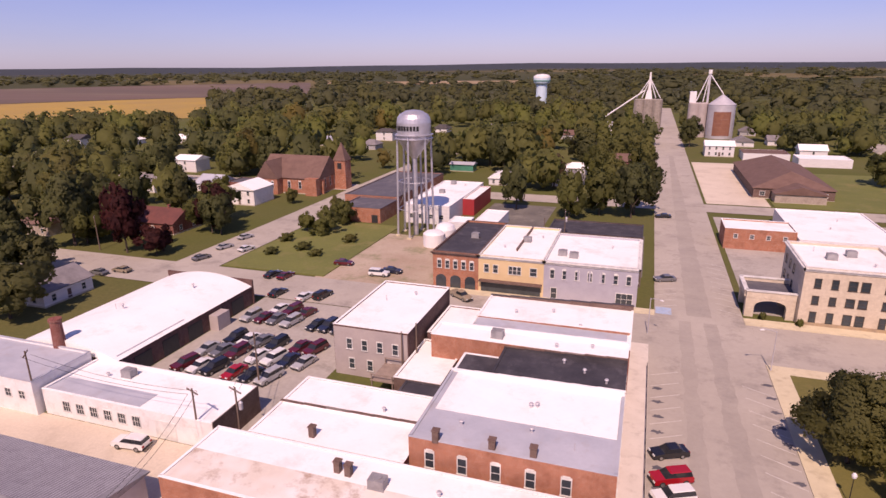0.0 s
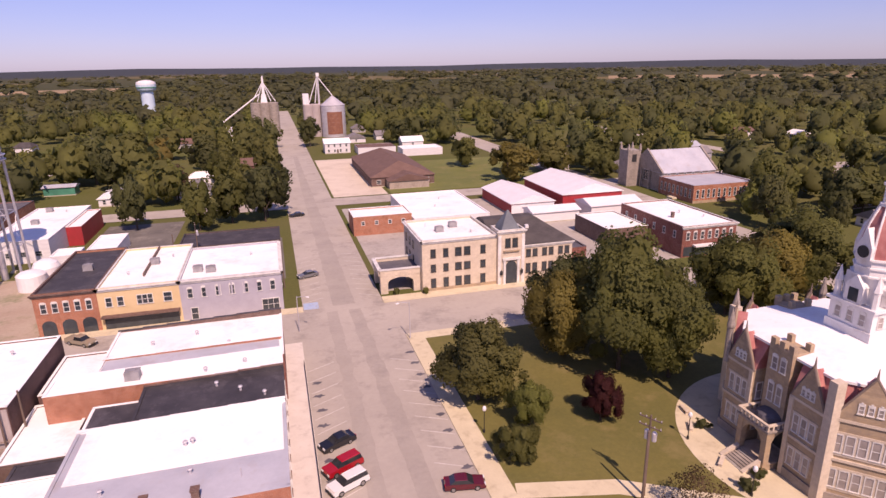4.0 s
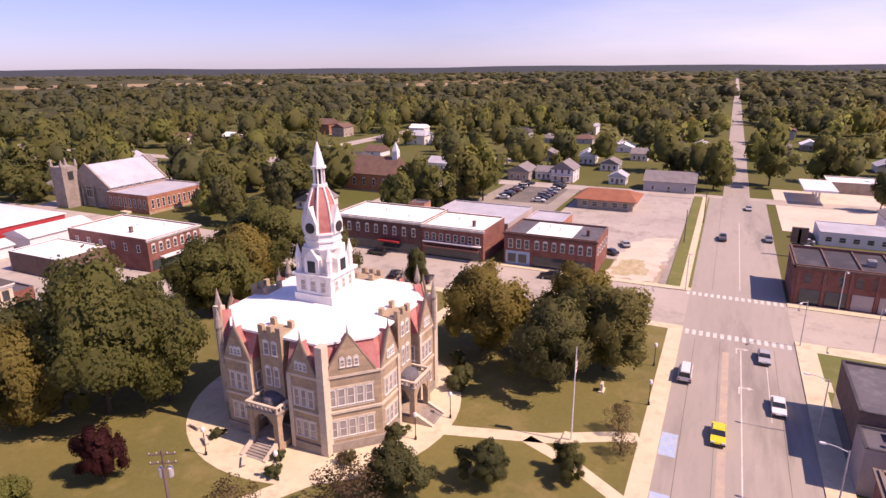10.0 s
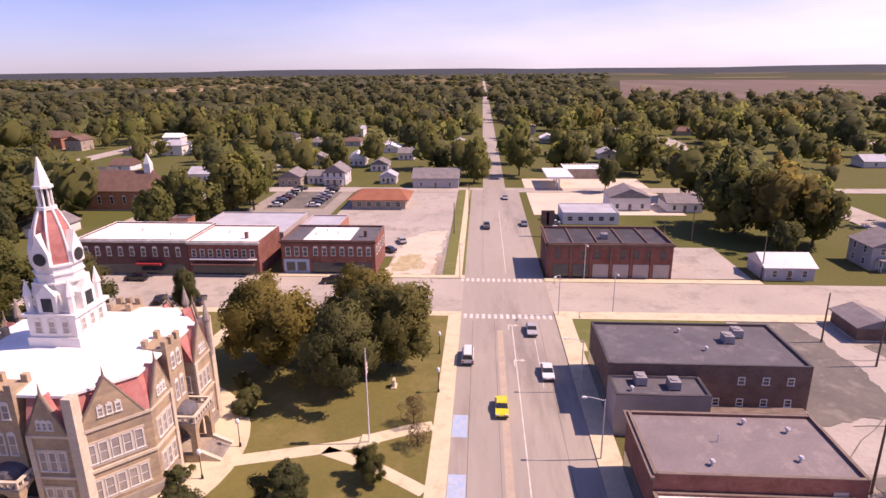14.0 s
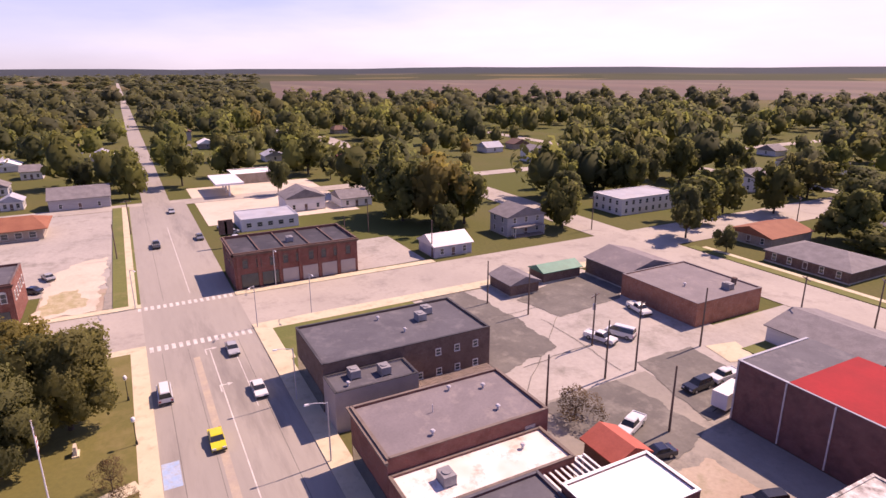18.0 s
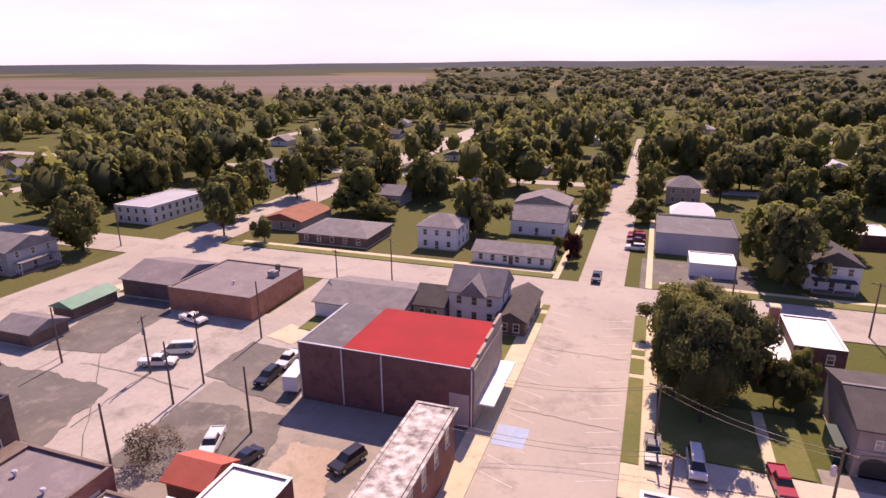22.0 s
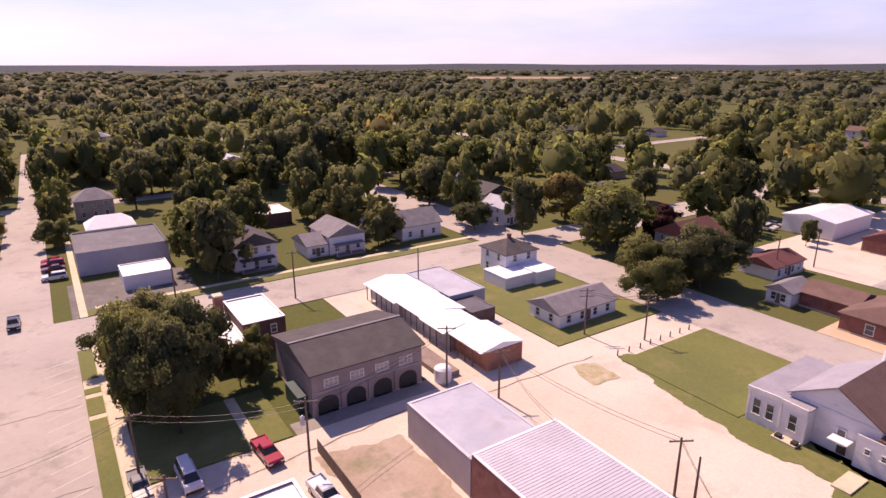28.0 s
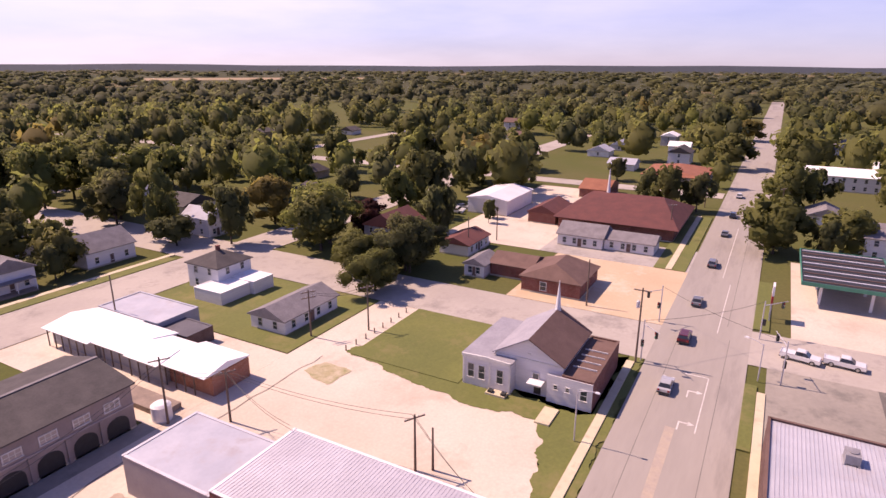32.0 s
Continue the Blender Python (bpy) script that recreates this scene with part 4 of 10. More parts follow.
patch("dirt_patch_vacant", [(146.4, 26.8), (166.4, 25.8), (174.0, 19.5), (175.5, 14.6), (136.5, 16.5), (135.8, 26.7)], "gravel", "pale bare earth of the vacant lot", rag=0.7, seed=14)
patch("asphalt_patch_vacant", [(175.6, 13.6), (178.3, 11.2), (136.1, 11.0), (136.5, 15.4)], "lot_mid", "old grey asphalt strip by the kerb", rag=0.3, seed=15)
patch("weed_patch_vacant", [(138, 26), (150, 25.5), (152, 20), (140, 18.2)], "weeds", "thin dry weeds on the vacant lot", "grass", 0.8, 0.1308, 16)

def party_wall(b, y, w, h, n, rise, wall, cope, x0=0.0, flip=False):
    """A raised party wall stepping down from the street end, each step with its coping."""
    run = (w - x0) / n
    for i in range(n):
        k = n - 1 - i if flip else i
        top = h + 0.25 + rise * k
        p = part("party_wall", made(box, x0 + i * run, x0 + (i + 1) * run - 0.004, y - 0.16, y + 0.16, h - 0.1, top), M[wall], b)
        part("coping", made(box, x0 + i * run - 0.05, x0 + (i + 1) * run + 0.05, y - 0.22, y + 0.22, top, top + 0.09), M[cope], p)


# ---- shops on the west side of the square ----
b = flat_building("brick_shop", "orange brick two-storey shop with a pale membrane roof", -22.6, 0, 54.0, 70.2, 8.0, "brick_orange", "grey_roof", 0.14)
windows(b, "S", (22.6, 16.2), 5, 0.6, 19.5, 5.6, 1.0, 1.9, True)
windows(b, "E", (22.6, 16.2), 5, 0.6, 15.6, 5.6, 1.0, 1.9, True)
part("roof_membrane", made(box, 1, 22.2, 6.4, 15.8, 8.096, 8.16), M["white_roof"], b)
roof_kit(b, [(3.2, 0.2, 8.1, "stack"), (9.5, 0.6, 8.0, "stack"), (14, 0.6, 8.0, "stack"), (5, 4, 8.1, "vent"), (13, 5, 8.1, "vent"), (12, 10, 8.15, "vent"), (12.7, 10.3, 8.15, "vent"), (18, 3, 8.1, "pipe")])
party_wall(b, 16.0, 22.6, 8.1, 7, 0.07, "white_roof", "white_roof")
b = flat_building("black_roofed_shop", "two-storey brick shop with a black tar roof", -17.4, 0, 70.2, 79.6, 7.7, "brick_red", "black_roof", 0.14, "black_roof")
roof_kit(b, [(12, 5, 7.8, "vent"), (15, 3, 7.8, "vent"), (9, 7, 7.8, "vent")])
windows(b, "E", (17.4, 9.4), 3, 0.6, 8.8, 5.4, 1.0, 1.9, True)
party_wall(b, 9.2, 17.4, 7.8, 6, 0.09, "black_roof", "brick_brown")
flat_building("black_annex", "low annex with a black tar roof and white coping", -23.0, -17.4, 67.0, 77.6, 6.9, "brick_brown", "black_roof", 0.12, "white_roof")
flat_building("rear_annex", "low rear annex with a black roof", -30.0, -23.0, 64.0, 71.5, 4.3, "brick_orange", "black_roof", 0.12, "black_roof")
b = flat_building("white_strip_shop", "narrow brick shop with a white membrane roof", -29.0, 0, 79.6, 84.4, 8.2, "brick_orange", "white_roof", 0.14)
roof_kit(b, [(10, 2, 8.3, "ac"), (24, 2.4, 8.3, "vent"), (19, 1.2, 8.3, "vent")])
party_wall(b, 4.6, 29.0, 8.2, 8, 0.05, "white_roof", "white_roof")
b = flat_building("corner_shop", "corner brick shop with a pale roof and dark parapet", -24.6, 0.2, 84.4, 100.2, 7.4, "brick_red", "white_roof", 0.18, "white_roof")
part("roof_patch", made(box, 0.4, 24.2, 0.5, 5.5, 7.5, 7.54), M["grey_roof"], b)
party_wall(b, 15.6, 24.8, 7.45, 7, 0.12, "brick_brown", "black_roof")
party_wall(b, 5.6, 24.6, 7.5, 7, 0.03, "brick_orange", "white_roof")
part("black_canopy", made(box, 2, 24.6, 15.8, 17.6, 3.0, 3.3), M["black_roof"], b)
roof_kit(b, [(6, 9, 7.5, "vent"), (12, 11, 7.5, "vent"), (17, 6, 7.5, "vent")])
b = flat_building("tall_rear_building", "two-storey painted brick building with a white roof", -45.0, -32.2, 78.0, 98.8, 8.3, "brick_dark", "white_roof", 0.3)
part("rear_wall", made(box, 0.1, 12.7, -0.12, -0.004, 0, 8.3), M["stucco"], b)
windows(b, "S", (12.8, 20.8), 4, 1.5, 12, 5.6, 0.9, 1.7, at=-0.14)
windows(b, "S", (12.8, 20.8), 3, 1.5, 11, 2.2, 0.9, 1.7, at=-0.14)
roof_kit(b, [(4, 12, 8.4, "pipe"), (8, 16, 8.4, "vent")])
flat_building("low_white_shop", "low shop with a white roof and dark brick side", -31.6, -25.2, 85.0, 97.0, 5.6, "brick_dark", "white_roof", 0.3)
flat_building("low_link", "low link building with a white roof", -32.0, -24.8, 71.6, 84.8, 4.4, "brick_brown", "white_roof", 0.25)
b = flat_building("long_white_shop", "long one-storey brick shop with a white roof", -43.0, -22.7, 52.6, 66.6, 5.4, "brick_red", "white_roof", 0.16)
party_wall(b, 7.2, 20.2, 5.45, 6, 0.05, "white_roof", "brick_brown")
roof_kit(b, [(8, 1.5, 5.5, "stack"), (14, 9, 5.5, "vent")])
b = flat_building("near_shop", "one-storey orange brick shop with a stained white roof", -47.2, -0.4, 42.4, 52.4, 5.4, "brick_orange", "white_roof", 0.14)
part("roof_patch", made(box, 0.4, 46, 0.4, 5.5, 5.5, 5.55), M["patchy_roof"], b)
roof_kit(b, [(18.2, 6.8, 5.5, "stack"), (19.6, 6.6, 5.5, "stack"), (23.4, 5.8, 5.5, "ac"), (30, 6.4, 5.5, "vent")])
# stairs and decks at the back of the rear building
deck = thing("rear_deck", (-36, 72.0, 0), "weathered timber deck and stairs behind the shops", "deck")
part("platform", made(box, 0, 7, 0, 5.5, 3.2, 3.35), M["deck"], deck)
for px in (0.2, 3.5, 6.8):
    for py in (0.2, 5.3):
        part("post", made(box, px - 0.08, px + 0.08, py - 0.08, py + 0.08, 0, 4.3), M["deck"], deck)
for py in (0.1, 5.4):
    part("rail", made(box, 0, 7, py - 0.05, py + 0.05, 4.2, 4.32), M["deck"], deck)
for i in range(14):
    part("tread", made(box, 7.0 + i * 0.26, 7.28 + i * 0.26, 3.6, 4.7, 3.2 - i * 0.22, 3.26 - i * 0.22), M["deck"], deck)

# ---- row north of the cross street ----
b = flat_building("red_arcade_building", "two-storey red brick building with arched shopfronts", -43.0, -32.5, 120.0, 148, 8.0, "brick_orange", "black_roof", 0.5, "brick_brown", "S")
windows(b, "S", (10.5, 28), 5, 0.6, 9.9, 5.6, 0.9, 1.7, True)
for i in range(3):
    u = 1.9 + i * 3.35
    bm = bmesh.new()
    arc = [(u - 1.2, 0), (u + 1.2, 0), (u + 1.2, 2.2)] + [(u + 1.2 * math.cos(a * math.pi / 8), 2.2 + 1.0 * math.sin(a * math.pi / 8)) for a in range(1, 8)] + [(u - 1.2, 2.2)]
    v0, v1 = [bm.verts.new((x, -0.05, z)) for x, z in arc], [bm.verts.new((x, 0.05, z)) for x, z in arc]
    bm.faces.new(v0)
    bm.faces.new(v1[::-1])
    for k in range(len(arc)):
        bm.faces.new((v0[k], v0[(k + 1) % len(arc)], v1[(k + 1) % len(arc)], v1[k]))
    part("arched_doorway", bm, M["glass"], b)
roof_kit(b, [(6, 14, 8.1, "ac")])
b = flat_building("yellow_shop", "cream-painted two-storey shop with a dark shopfront", -32.5, -18.3, 120.0, 146, 8.0, "cream", "white_roof", 0.5, "trim", "S")
windows(b, "S", (14.2, 26), 2, 0.8, 4.8, 5.6, 1.0, 1.7)
windows(b, "S", (14.2, 26), 3, 6.6, 9.4, 5.6, 0.8, 1.7)
windows(b, "S", (14.2, 26), 1, 10.6, 13.4, 5.6, 1.4, 1.7)
part("shopfront", made(box, 0.6, 13.6, -0.06, 0.05, 0.3, 2.7), M["glass"], b)
part("awning", made(box, 0.3, 13.9, -1.3, 0, 2.8, 3.1), M["brick_brown"], b)
roof_kit(b, [(8, 14, 8.1, "ac"), (11, 18, 8.1, "vent"), (4, 8, 8.1, "vent")])
part("parapet_wall", made(box, 7.0, 7.3, 6, 25.6, 8.1, 8.7), M["brick_brown"], b)
b = flat_building("grey_corner_building", "blue-grey painted two-storey corner building with a cornice", -18.3, 0.6, 120.0, 142, 8.0, "grey_paint", "white_roof", 0.5, "trim", "SE")
windows(b, "S", (18.9, 22), 7, 0.5, 18.4, 5.7, 0.85, 1.8, True)
windows(b, "E", (18.9, 22), 7, 0.8, 21.2, 5.7, 0.85, 1.8, True)
windows(b, "S", (18.9, 22), 1, 14.5, 18.4, 1.7, 3.2, 2.3, bars=3)
windows(b, "S", (18.9, 22), 1, 1.0, 3.4, 1.5, 1.2, 2.3)
for i in range(9):
    part("pilaster", made(box, i * 2.31, i * 2.31 + 0.35, -0.1, 0.0, 4.2, 7.4), M["grey_paint"], b)
roof_kit(b, [(3, 6, 8.1, "ac"), (5.5, 5, 8.1, "ac"), (13, 14, 8.1, "vent")])
flat_building("black_flat_shed", "low shed with a black roof", -24, 1.0, 160, 174, 3.6, "brick_brown", "black_roof", 0.25)
b = flat_building("works_building", "white industrial building with a pale roof", -71, -56, 172, 213, 5.6, "siding", "white_roof", 0.3)
windows(b, "S", (15, 41), 4, 0.6, 14, 2.4, 1.4, 1.2)
roof_kit(b, [(6, 20, 5.7, "ac"), (10, 34, 5.7, "vent"), (5, 36, 5.7, "ac")])
flat_building("works_red_annex", "red-sided annex with a pale roof", -55.9, -52, 186, 208, 5.2, "metal_red", "white_roof", 0.3)
flat_building("works_low", "low white-sided works block", -53.5, -47.5, 163, 170, 3.4, "siding", "white_roof", 0.2)
b = flat_building("brown_hall", "long brown brick hall with a dark roof", -98, -78, 184, 232, 4.8, "brick_orange", "dark_roof", 0.3)
windows(b, "S", (20, 48), 4, 0.8, 19, 2.4, 1.3, 1.4)
b = flat_building("brick_front_block", "low orange brick block with a dark flat roof", -92, -77.5, 168, 183.5, 4.4, "brick_orange", "dark_roof", 0.3)
part("coal_door", made(box, 11.5, 13.6, -0.06, 0.05, 0.1, 2.6), M["plastic"], b)
tk = thing("yard_tank", (-51.9, 155.5, 0), "white upright storage tank with a domed top beside the works", "tank")
part("drum", made(lathe, [(2.9, -0.1), (2.9, 3.6), (2.4, 4.6), (1.2, 5.2), (0.1, 5.4)], 24), M["metal_white"], tk)
part("band", made(lathe, [(2.92, 1.7), (2.97, 1.75), (2.97, 1.85), (2.92, 1.9)], 24), M["metal"], tk)
flat_building("white_garage", "small white garage with a flat roof", -46.5, -39.5, 206 - 40, 206 - 24, 3.2, "siding", "white_roof", 0.2)

# ---- bank corner and the sheds behind ----
W, D = 30.6, 17.5
b = flat_building("bank_building", "three-storey pale limestone corner building with deep-set windows", 29.6, 46.4, 120.6, 138.5, 11.0, "stone_pale", "white_roof", 0.6, "trim", "SW")
for zc, hh in ((1.9, 2.0), (5.3, 1.5), (8.6, 1.7)):
    windows(b, "S", (16.8, 17.9), 2, 1.0, 6.6, zc, 1.0, hh, frame_mat=M["brown_frame"], pane_mat=M["glass"])
    windows(b, "S", (16.8, 17.9), 2, 7.0, 11.0, zc, 1.3, hh, frame_mat=M["brown_frame"])
    windows(b, "S", (16.8, 17.9), 1, 12.6, 14.6, zc, 1.0, hh, frame_mat=M["brown_frame"])
    windows(b, "W", (16.8, 17.9), 3, 6.5, 17.0, zc, 1.1, hh, frame_mat=M["brown_frame"])
roof_kit(b, [(6, 8, 11.1, "ac"), (10, 11, 11.1, "ac"), (12.5, 5, 11.1, "vent"), (4, 13, 11.1, "pipe")])
part("water_table", made(box, -0.15, 16.95, -0.15, 0.0, 0.1, 0.9), M["stone"], b)
b = flat_building("bank_entrance", "limestone entrance pavilion with a tall arched door", 46.4, 52.6, 119.8, 124.5, 12.0, "stone_pale", "dark_roof", 0.5, "trim", "S")
windows(b, "S", (6.2, 4.7), 2, 1.4, 4.8, 9.6, 1.1, 1.9, frame_mat=M["brown_frame"])
bm = bmesh.new()
arc = [(1.8, 0), (4.4, 0), (4.4, 4.2)] + [(3.1 + 1.3 * math.cos(a * math.pi / 8), 4.2 + 1.3 * math.sin(a * math.pi / 8)) for a in range(1, 8)] + [(1.8, 4.2)]
v0, v1 = [bm.verts.new((x, -0.04, z)) for x, z in arc], [bm.verts.new((x, 0.05, z)) for x, z in arc]
bm.faces.new(v0)
bm.faces.new(v1[::-1])
for k in range(len(arc)):
    bm.faces.new((v0[k], v0[(k + 1) % len(arc)], v1[(k + 1) % len(arc)], v1[k]))
part("arched_door", bm, M["glass"], b)
part("door_surround", made(box, 1.2, 1.75, -0.35, 0, 0, 5.8), M["trim"], b)
part("door_surround", made(box, 4.45, 5.0, -0.35, 0, 0, 5.8), M["trim"], b)
part("hood", made(box, 1.0, 5.2, -0.45, 0, 5.8, 6.3), M["trim"], b)
part("cupola_roof", made(prism, ring(3.3, 4, 3.1, 2.6, math.pi / 4), 12.1, 16.4, ring(0.2, 4, 3.1, 2.6, math.pi / 4)), M["slate_blue"], b, "blue-grey pyramid roof")
part("balcony_ledge", made(box, 1.2, 5.0, -0.4, 0, 7.7, 8.0), M["stone"], b)
for x in (0.7, 5.5):
    part("wall_lamp", made(lathe, [(0.05, 2.4), (0.28, 2.6), (0.32, 3.3), (0.1, 3.6)], 8, x, -0.4), M["plastic"], b)
for x in (0.0, 5.5):
    part("quoin", made(box, x, x + 0.7, -0.14, 0, 0, 11.4), M["trim"], b)
b = flat_building("bank_wing", "limestone wing with a dark hipped roof", 52.6, 64.6, 120.6, 142, 8.6, "stone_pale", "dark_roof", 0.08, "trim", "S")
part("rear_block", made(box, -6.15, -0.004, 3.95, 21.4, 0, 8.6), M["stone_pale"], b)
part("hip_roof", made(prism, [(-6.15, -0.3), (12.35, -0.3), (12.35, 21.7), (-6.15, 21.7)], 8.72, 12.6, [(-6.15, 9.4), (6.4, 9.4), (6.4, 12.4), (-6.15, 12.4)]), M["shingle_dark"], b, "dark hipped shingle roof")
part("roof_vent", made(box, 2.6, 3.4, 5.0, 5.8, 10.4, 11.6), M["metal_white"], b)
for zc, hh in ((3.1, 2.0), (6.6, 1.6)):
    for u in (0.5, 4.4, 8.3):
        windows(b, "S", (12, 21.4), 2, u, u + 3.2, zc, 1.0, hh, frame_mat=M["brown_frame"])
flat_building("bank_red_annex", "red brick annex beside the bank", 64.6, 69, 122, 142, 6.0, "brick_red", "dark_roof", 0.3)
p = thing("porte_cochere", (20.8, 122.6, 0), "pale stone drive-through porch with a dark arch", "porch")
part("roof", made(box, 0, 8.8, 0, 8.5, 4.2, 4.6), M["dark_roof"], p)
for q in ((0, 8.8, -0.3, 0.2), (0, 8.8, 8.3, 8.8), (-0.3, 0.2, 0.2, 8.3)):
    part("parapet", made(box, *q, 4.0, 5.3), M["stone_pale"], p)
    part("cornice", made(box, q[0] - 0.15, q[1] + 0.15, q[2] - 0.15, q[3] + 0.15, 5.3, 5.5), M["trim"], p)
for q in ((0, 1.6, -0.2, 1.2), (7.2, 8.8, -0.2, 1.2), (0, 1.6, 7.2, 8.6), (7.2, 8.8, 7.2, 8.6)):
    part("pier", made(box, *q, 0, 4.0), M["stone_pale"], p)
for yy in (0.05, 8.4):
    bm = bmesh.new()
    for s_ in (-0.3, 0.3):
        arc = [bm.verts.new((4.4 - 2.8 * math.cos(math.pi * i / 10), yy + s_, 2.3 + 1.3 * math.sin(math.pi * i / 10))) for i in range(11)]
        top = [bm.verts.new((4.4 - 2.8 * math.cos(math.pi * i / 10), yy + s_, 4.0)) for i in range(11)]
        for i in range(10):
            bm.faces.new((arc[i], arc[i + 1], top[i + 1], top[i]))
    bm.verts.ensure_lookup_table()
    for i in range(10):
        bm.faces.new((bm.verts[i], bm.verts[i + 1], bm.verts[23 + i], bm.verts[22 + i]))
    part("arch", bm, M["stone_pale"], p)
b = flat_building("red_brick_box", "small red brick building with a pale roof", 21.5, 38.6, 170.2, 181, 5.2, "brick_orange", "white_roof", 0.4)
windows(b, "S", (17.1, 10.8), 4, 0.8, 16.5, 3.6, 0.9, 1.0)
b = flat_building("white_flat_shop", "wide shop with a white roof", 38.8, 62, 168, 204, 4.0, "siding", "white_roof", 0.3)
roof_kit(b, [(10, 14, 4.1, "vent"), (14, 24, 4.1, "vent")])
house("red_shed", "red metal shed with a white roof", 92, 114, 180, 212, 5.0, 3.2, "y", "metal_red", "metal_white", group="metal sheds", category="shed")
b = house("small_red_shed", "red-gabled metal shed with white roof and white lower wall", 73, 88, 178, 206, 3.8, 2.4, "y", "metal_red", "metal_white", group="metal sheds", category="shed")
part("lower_wall", made(box, 0.05, 14.95, -0.08, -0.005, 0, 3.6), M["metal_white"], b, "white sheet-metal wall")
house("white_shed", "low white metal storage shed", 96, 114, 168, 178.5, 3.4, 1.6, "x", "siding", "metal_white", group="metal sheds", category="shed")
house("white_shed", "long low white shed", 75.5, 91, 166.5, 174, 3.2, 1.2, "x", "siding", "metal_white", group="metal sheds", category="shed")
b = house("school", "low school with a broad brown hipped roof", 38, 64, 240, 300, 3.8, 5.0, "y", "brick_brown", "brown_roof", hip=9.0, category="school", group="")
windows(b, "S", (26, 60), 6, 1, 25, 2.0, 1.6, 1.4)
house("school_porch", "gabled entrance wing with a pale gable", 44, 60, 233, 242, 3.2, 2.6, "y", "brick_tan", "brown_roof", category="school", group="")
b = house("stone_church", "grey stone church with a pale slate roof", 139, 162, 193.4, 213.4, 7.0, 7.2, "x", "stone_grey", "grey_roof", category="church", group="")
windows(b, "W", (23, 20), 1, 7, 13, 6.0, 3.6, 5.6, True, bars=3)
windows(b, "S", (23, 20), 6, 1, 22, 5.4, 1.0, 2.4, True)
for u in (0.0, 7.0, 12.4, 19.2):
    part("buttress", made(box, -0.9, -0.004, u, u + 0.9, -0.2, 8.5 if u in (7.0, 12.4) else 6.0, (0.2, 0.1)), M["stone_grey"], b)
part("gable_coping", made(gable_roof, -0.62, 0.05, -0.6, 20.6, 7.2, 7.55, "x", 0.0, 0.3), M["stone_grey"], b)
part("gable_coping", made(gable_roof, 22.95, 23.62, -0.6, 20.6, 7.2, 7.55, "x", 0.0, 0.3), M["stone_grey"], b)
t = thing("church_tower", (133.0, 207.5, 0), "square grey stone church tower with pinnacles", "tower")
part("shaft", made(box, 0, 5.6, 0, 6, -0.2, 14), M["stone_grey"], t)
part("louvre", made(box, 1.8, 3.8, -0.05, 0.05, 9.5, 12.4), M["plastic"], t)
for px in (0.3, 5.3):
    for py in (0.3, 5.7):
        part("pinnacle", made(box, px - 0.5, px + 0.5, py - 0.5, py + 0.5, 14, 16.4, (0.35, 0.35)), M["stone_grey"], t)
b = flat_building("church_wing", "orange brick church wing with a flat roof", 137.6, 162.5, 173.6, 193.2, 5.8, "brick_orange", "grey_roof", 0.4)
windows(b, "S", (24.9, 19.6), 11, 0.6, 24.4, 3.2, 0.9, 2.8)
windows(b, "W", (24.9, 19.6), 8, 0.6, 19.0, 3.2, 0.9, 2.8)
part("plinth", made(box, -0.1, 25.0, -0.1, -0.004, -0.2, 0.9), M["stone"], b)
part("entrance_steps", made(box, -2.2, -0.11, 8.0, 11.5, -0.1, 0.6), M["concrete"], b)
b = flat_building("north_row_brick", "two-storey red brick shop row with a white roof", 96.4, 112, 124, 152, 7.6, "brick_red", "white_roof", 0.4, "trim", "S")
windows(b, "S", (15.6, 28), 7, 0.5, 15.1, 5.4, 0.9, 1.8, True)
windows(b, "W", (15.6, 28), 6, 1, 27, 5.4, 0.9, 1.6)
part("shopfront", made(box, 0.6, 15.0, -0.06, 0.04, 0.3, 2.7), M["glass"], b)
part("awning", made(box, 3, 9, -1.4, 0, 2.8, 3.2), M["metal_white"], b)
roof_kit(b, [(4, 10, 7.7, "stack"), (9, 14, 7.7, "vent"), (12, 8, 7.7, "vent")])
flat_building("north_row_low", "low brown shop with white roof", 84, 96.2, 138, 156, 4.6, "brick_brown", "white_roof", 0.3)

# ---- east side of the square ----
b = flat_building("east_row_north", "long two-storey dark red brick shop row", 133.8, 150, 72, 98, 8.2, "brick_dark", "white_roof", 0.4, "trim", "W")
windows(b, "W", (16.2, 26), 9, 0.8, 25.4, 5.6, 0.9, 1.8, True)
part("shopfront", made(box, -0.06, 0.05, 0.8, 25.2, 0.3, 2.7), M["glass"], b)
part("awning", made(box, -1.5, 0, 6, 12, 2.8, 3.2), M["metal_red"], b)
roof_kit(b, [(5, 6, 8.3, "vent"), (9, 15, 8.3, "vent")])
b = flat_building("east_row_south", "two-storey red brick shops with a white roof and awnings", 134.0, 149, 55.4, 72, 7.8, "brick_red", "white_roof", 0.4, "trim", "W")
windows(b, "W", (15, 16.6), 8, 0.5, 16.1, 5.4, 0.9, 1.6)
part("upper_awning", made(box, -0.9, 0, 0.5, 16, 4.0, 4.2), M["metal_white"], b)
part("shopfront", made(box, -0.06, 0.05, 0.8, 15.8, 0.3, 2.7), M["glass"], b)
part("awning", made(box, -1.5, 0, 1, 15.5, 2.8, 3.1), M["brick_dark"], b)
roof_kit(b, [(4, 4, 7.9, "stack"), (9, 10, 7.9, "vent")])
flat_building("grey_back_building", "grey-roofed building behind the shop row", 149.2, 171, 54.5, 79, 6.0, "stucco", "grey_roof", 0.3)
flat_building("stair_block", "orange brick stair block", 150, 154, 79.2, 84, 9.2, "brick_orange", "dark_roof", 0.3)
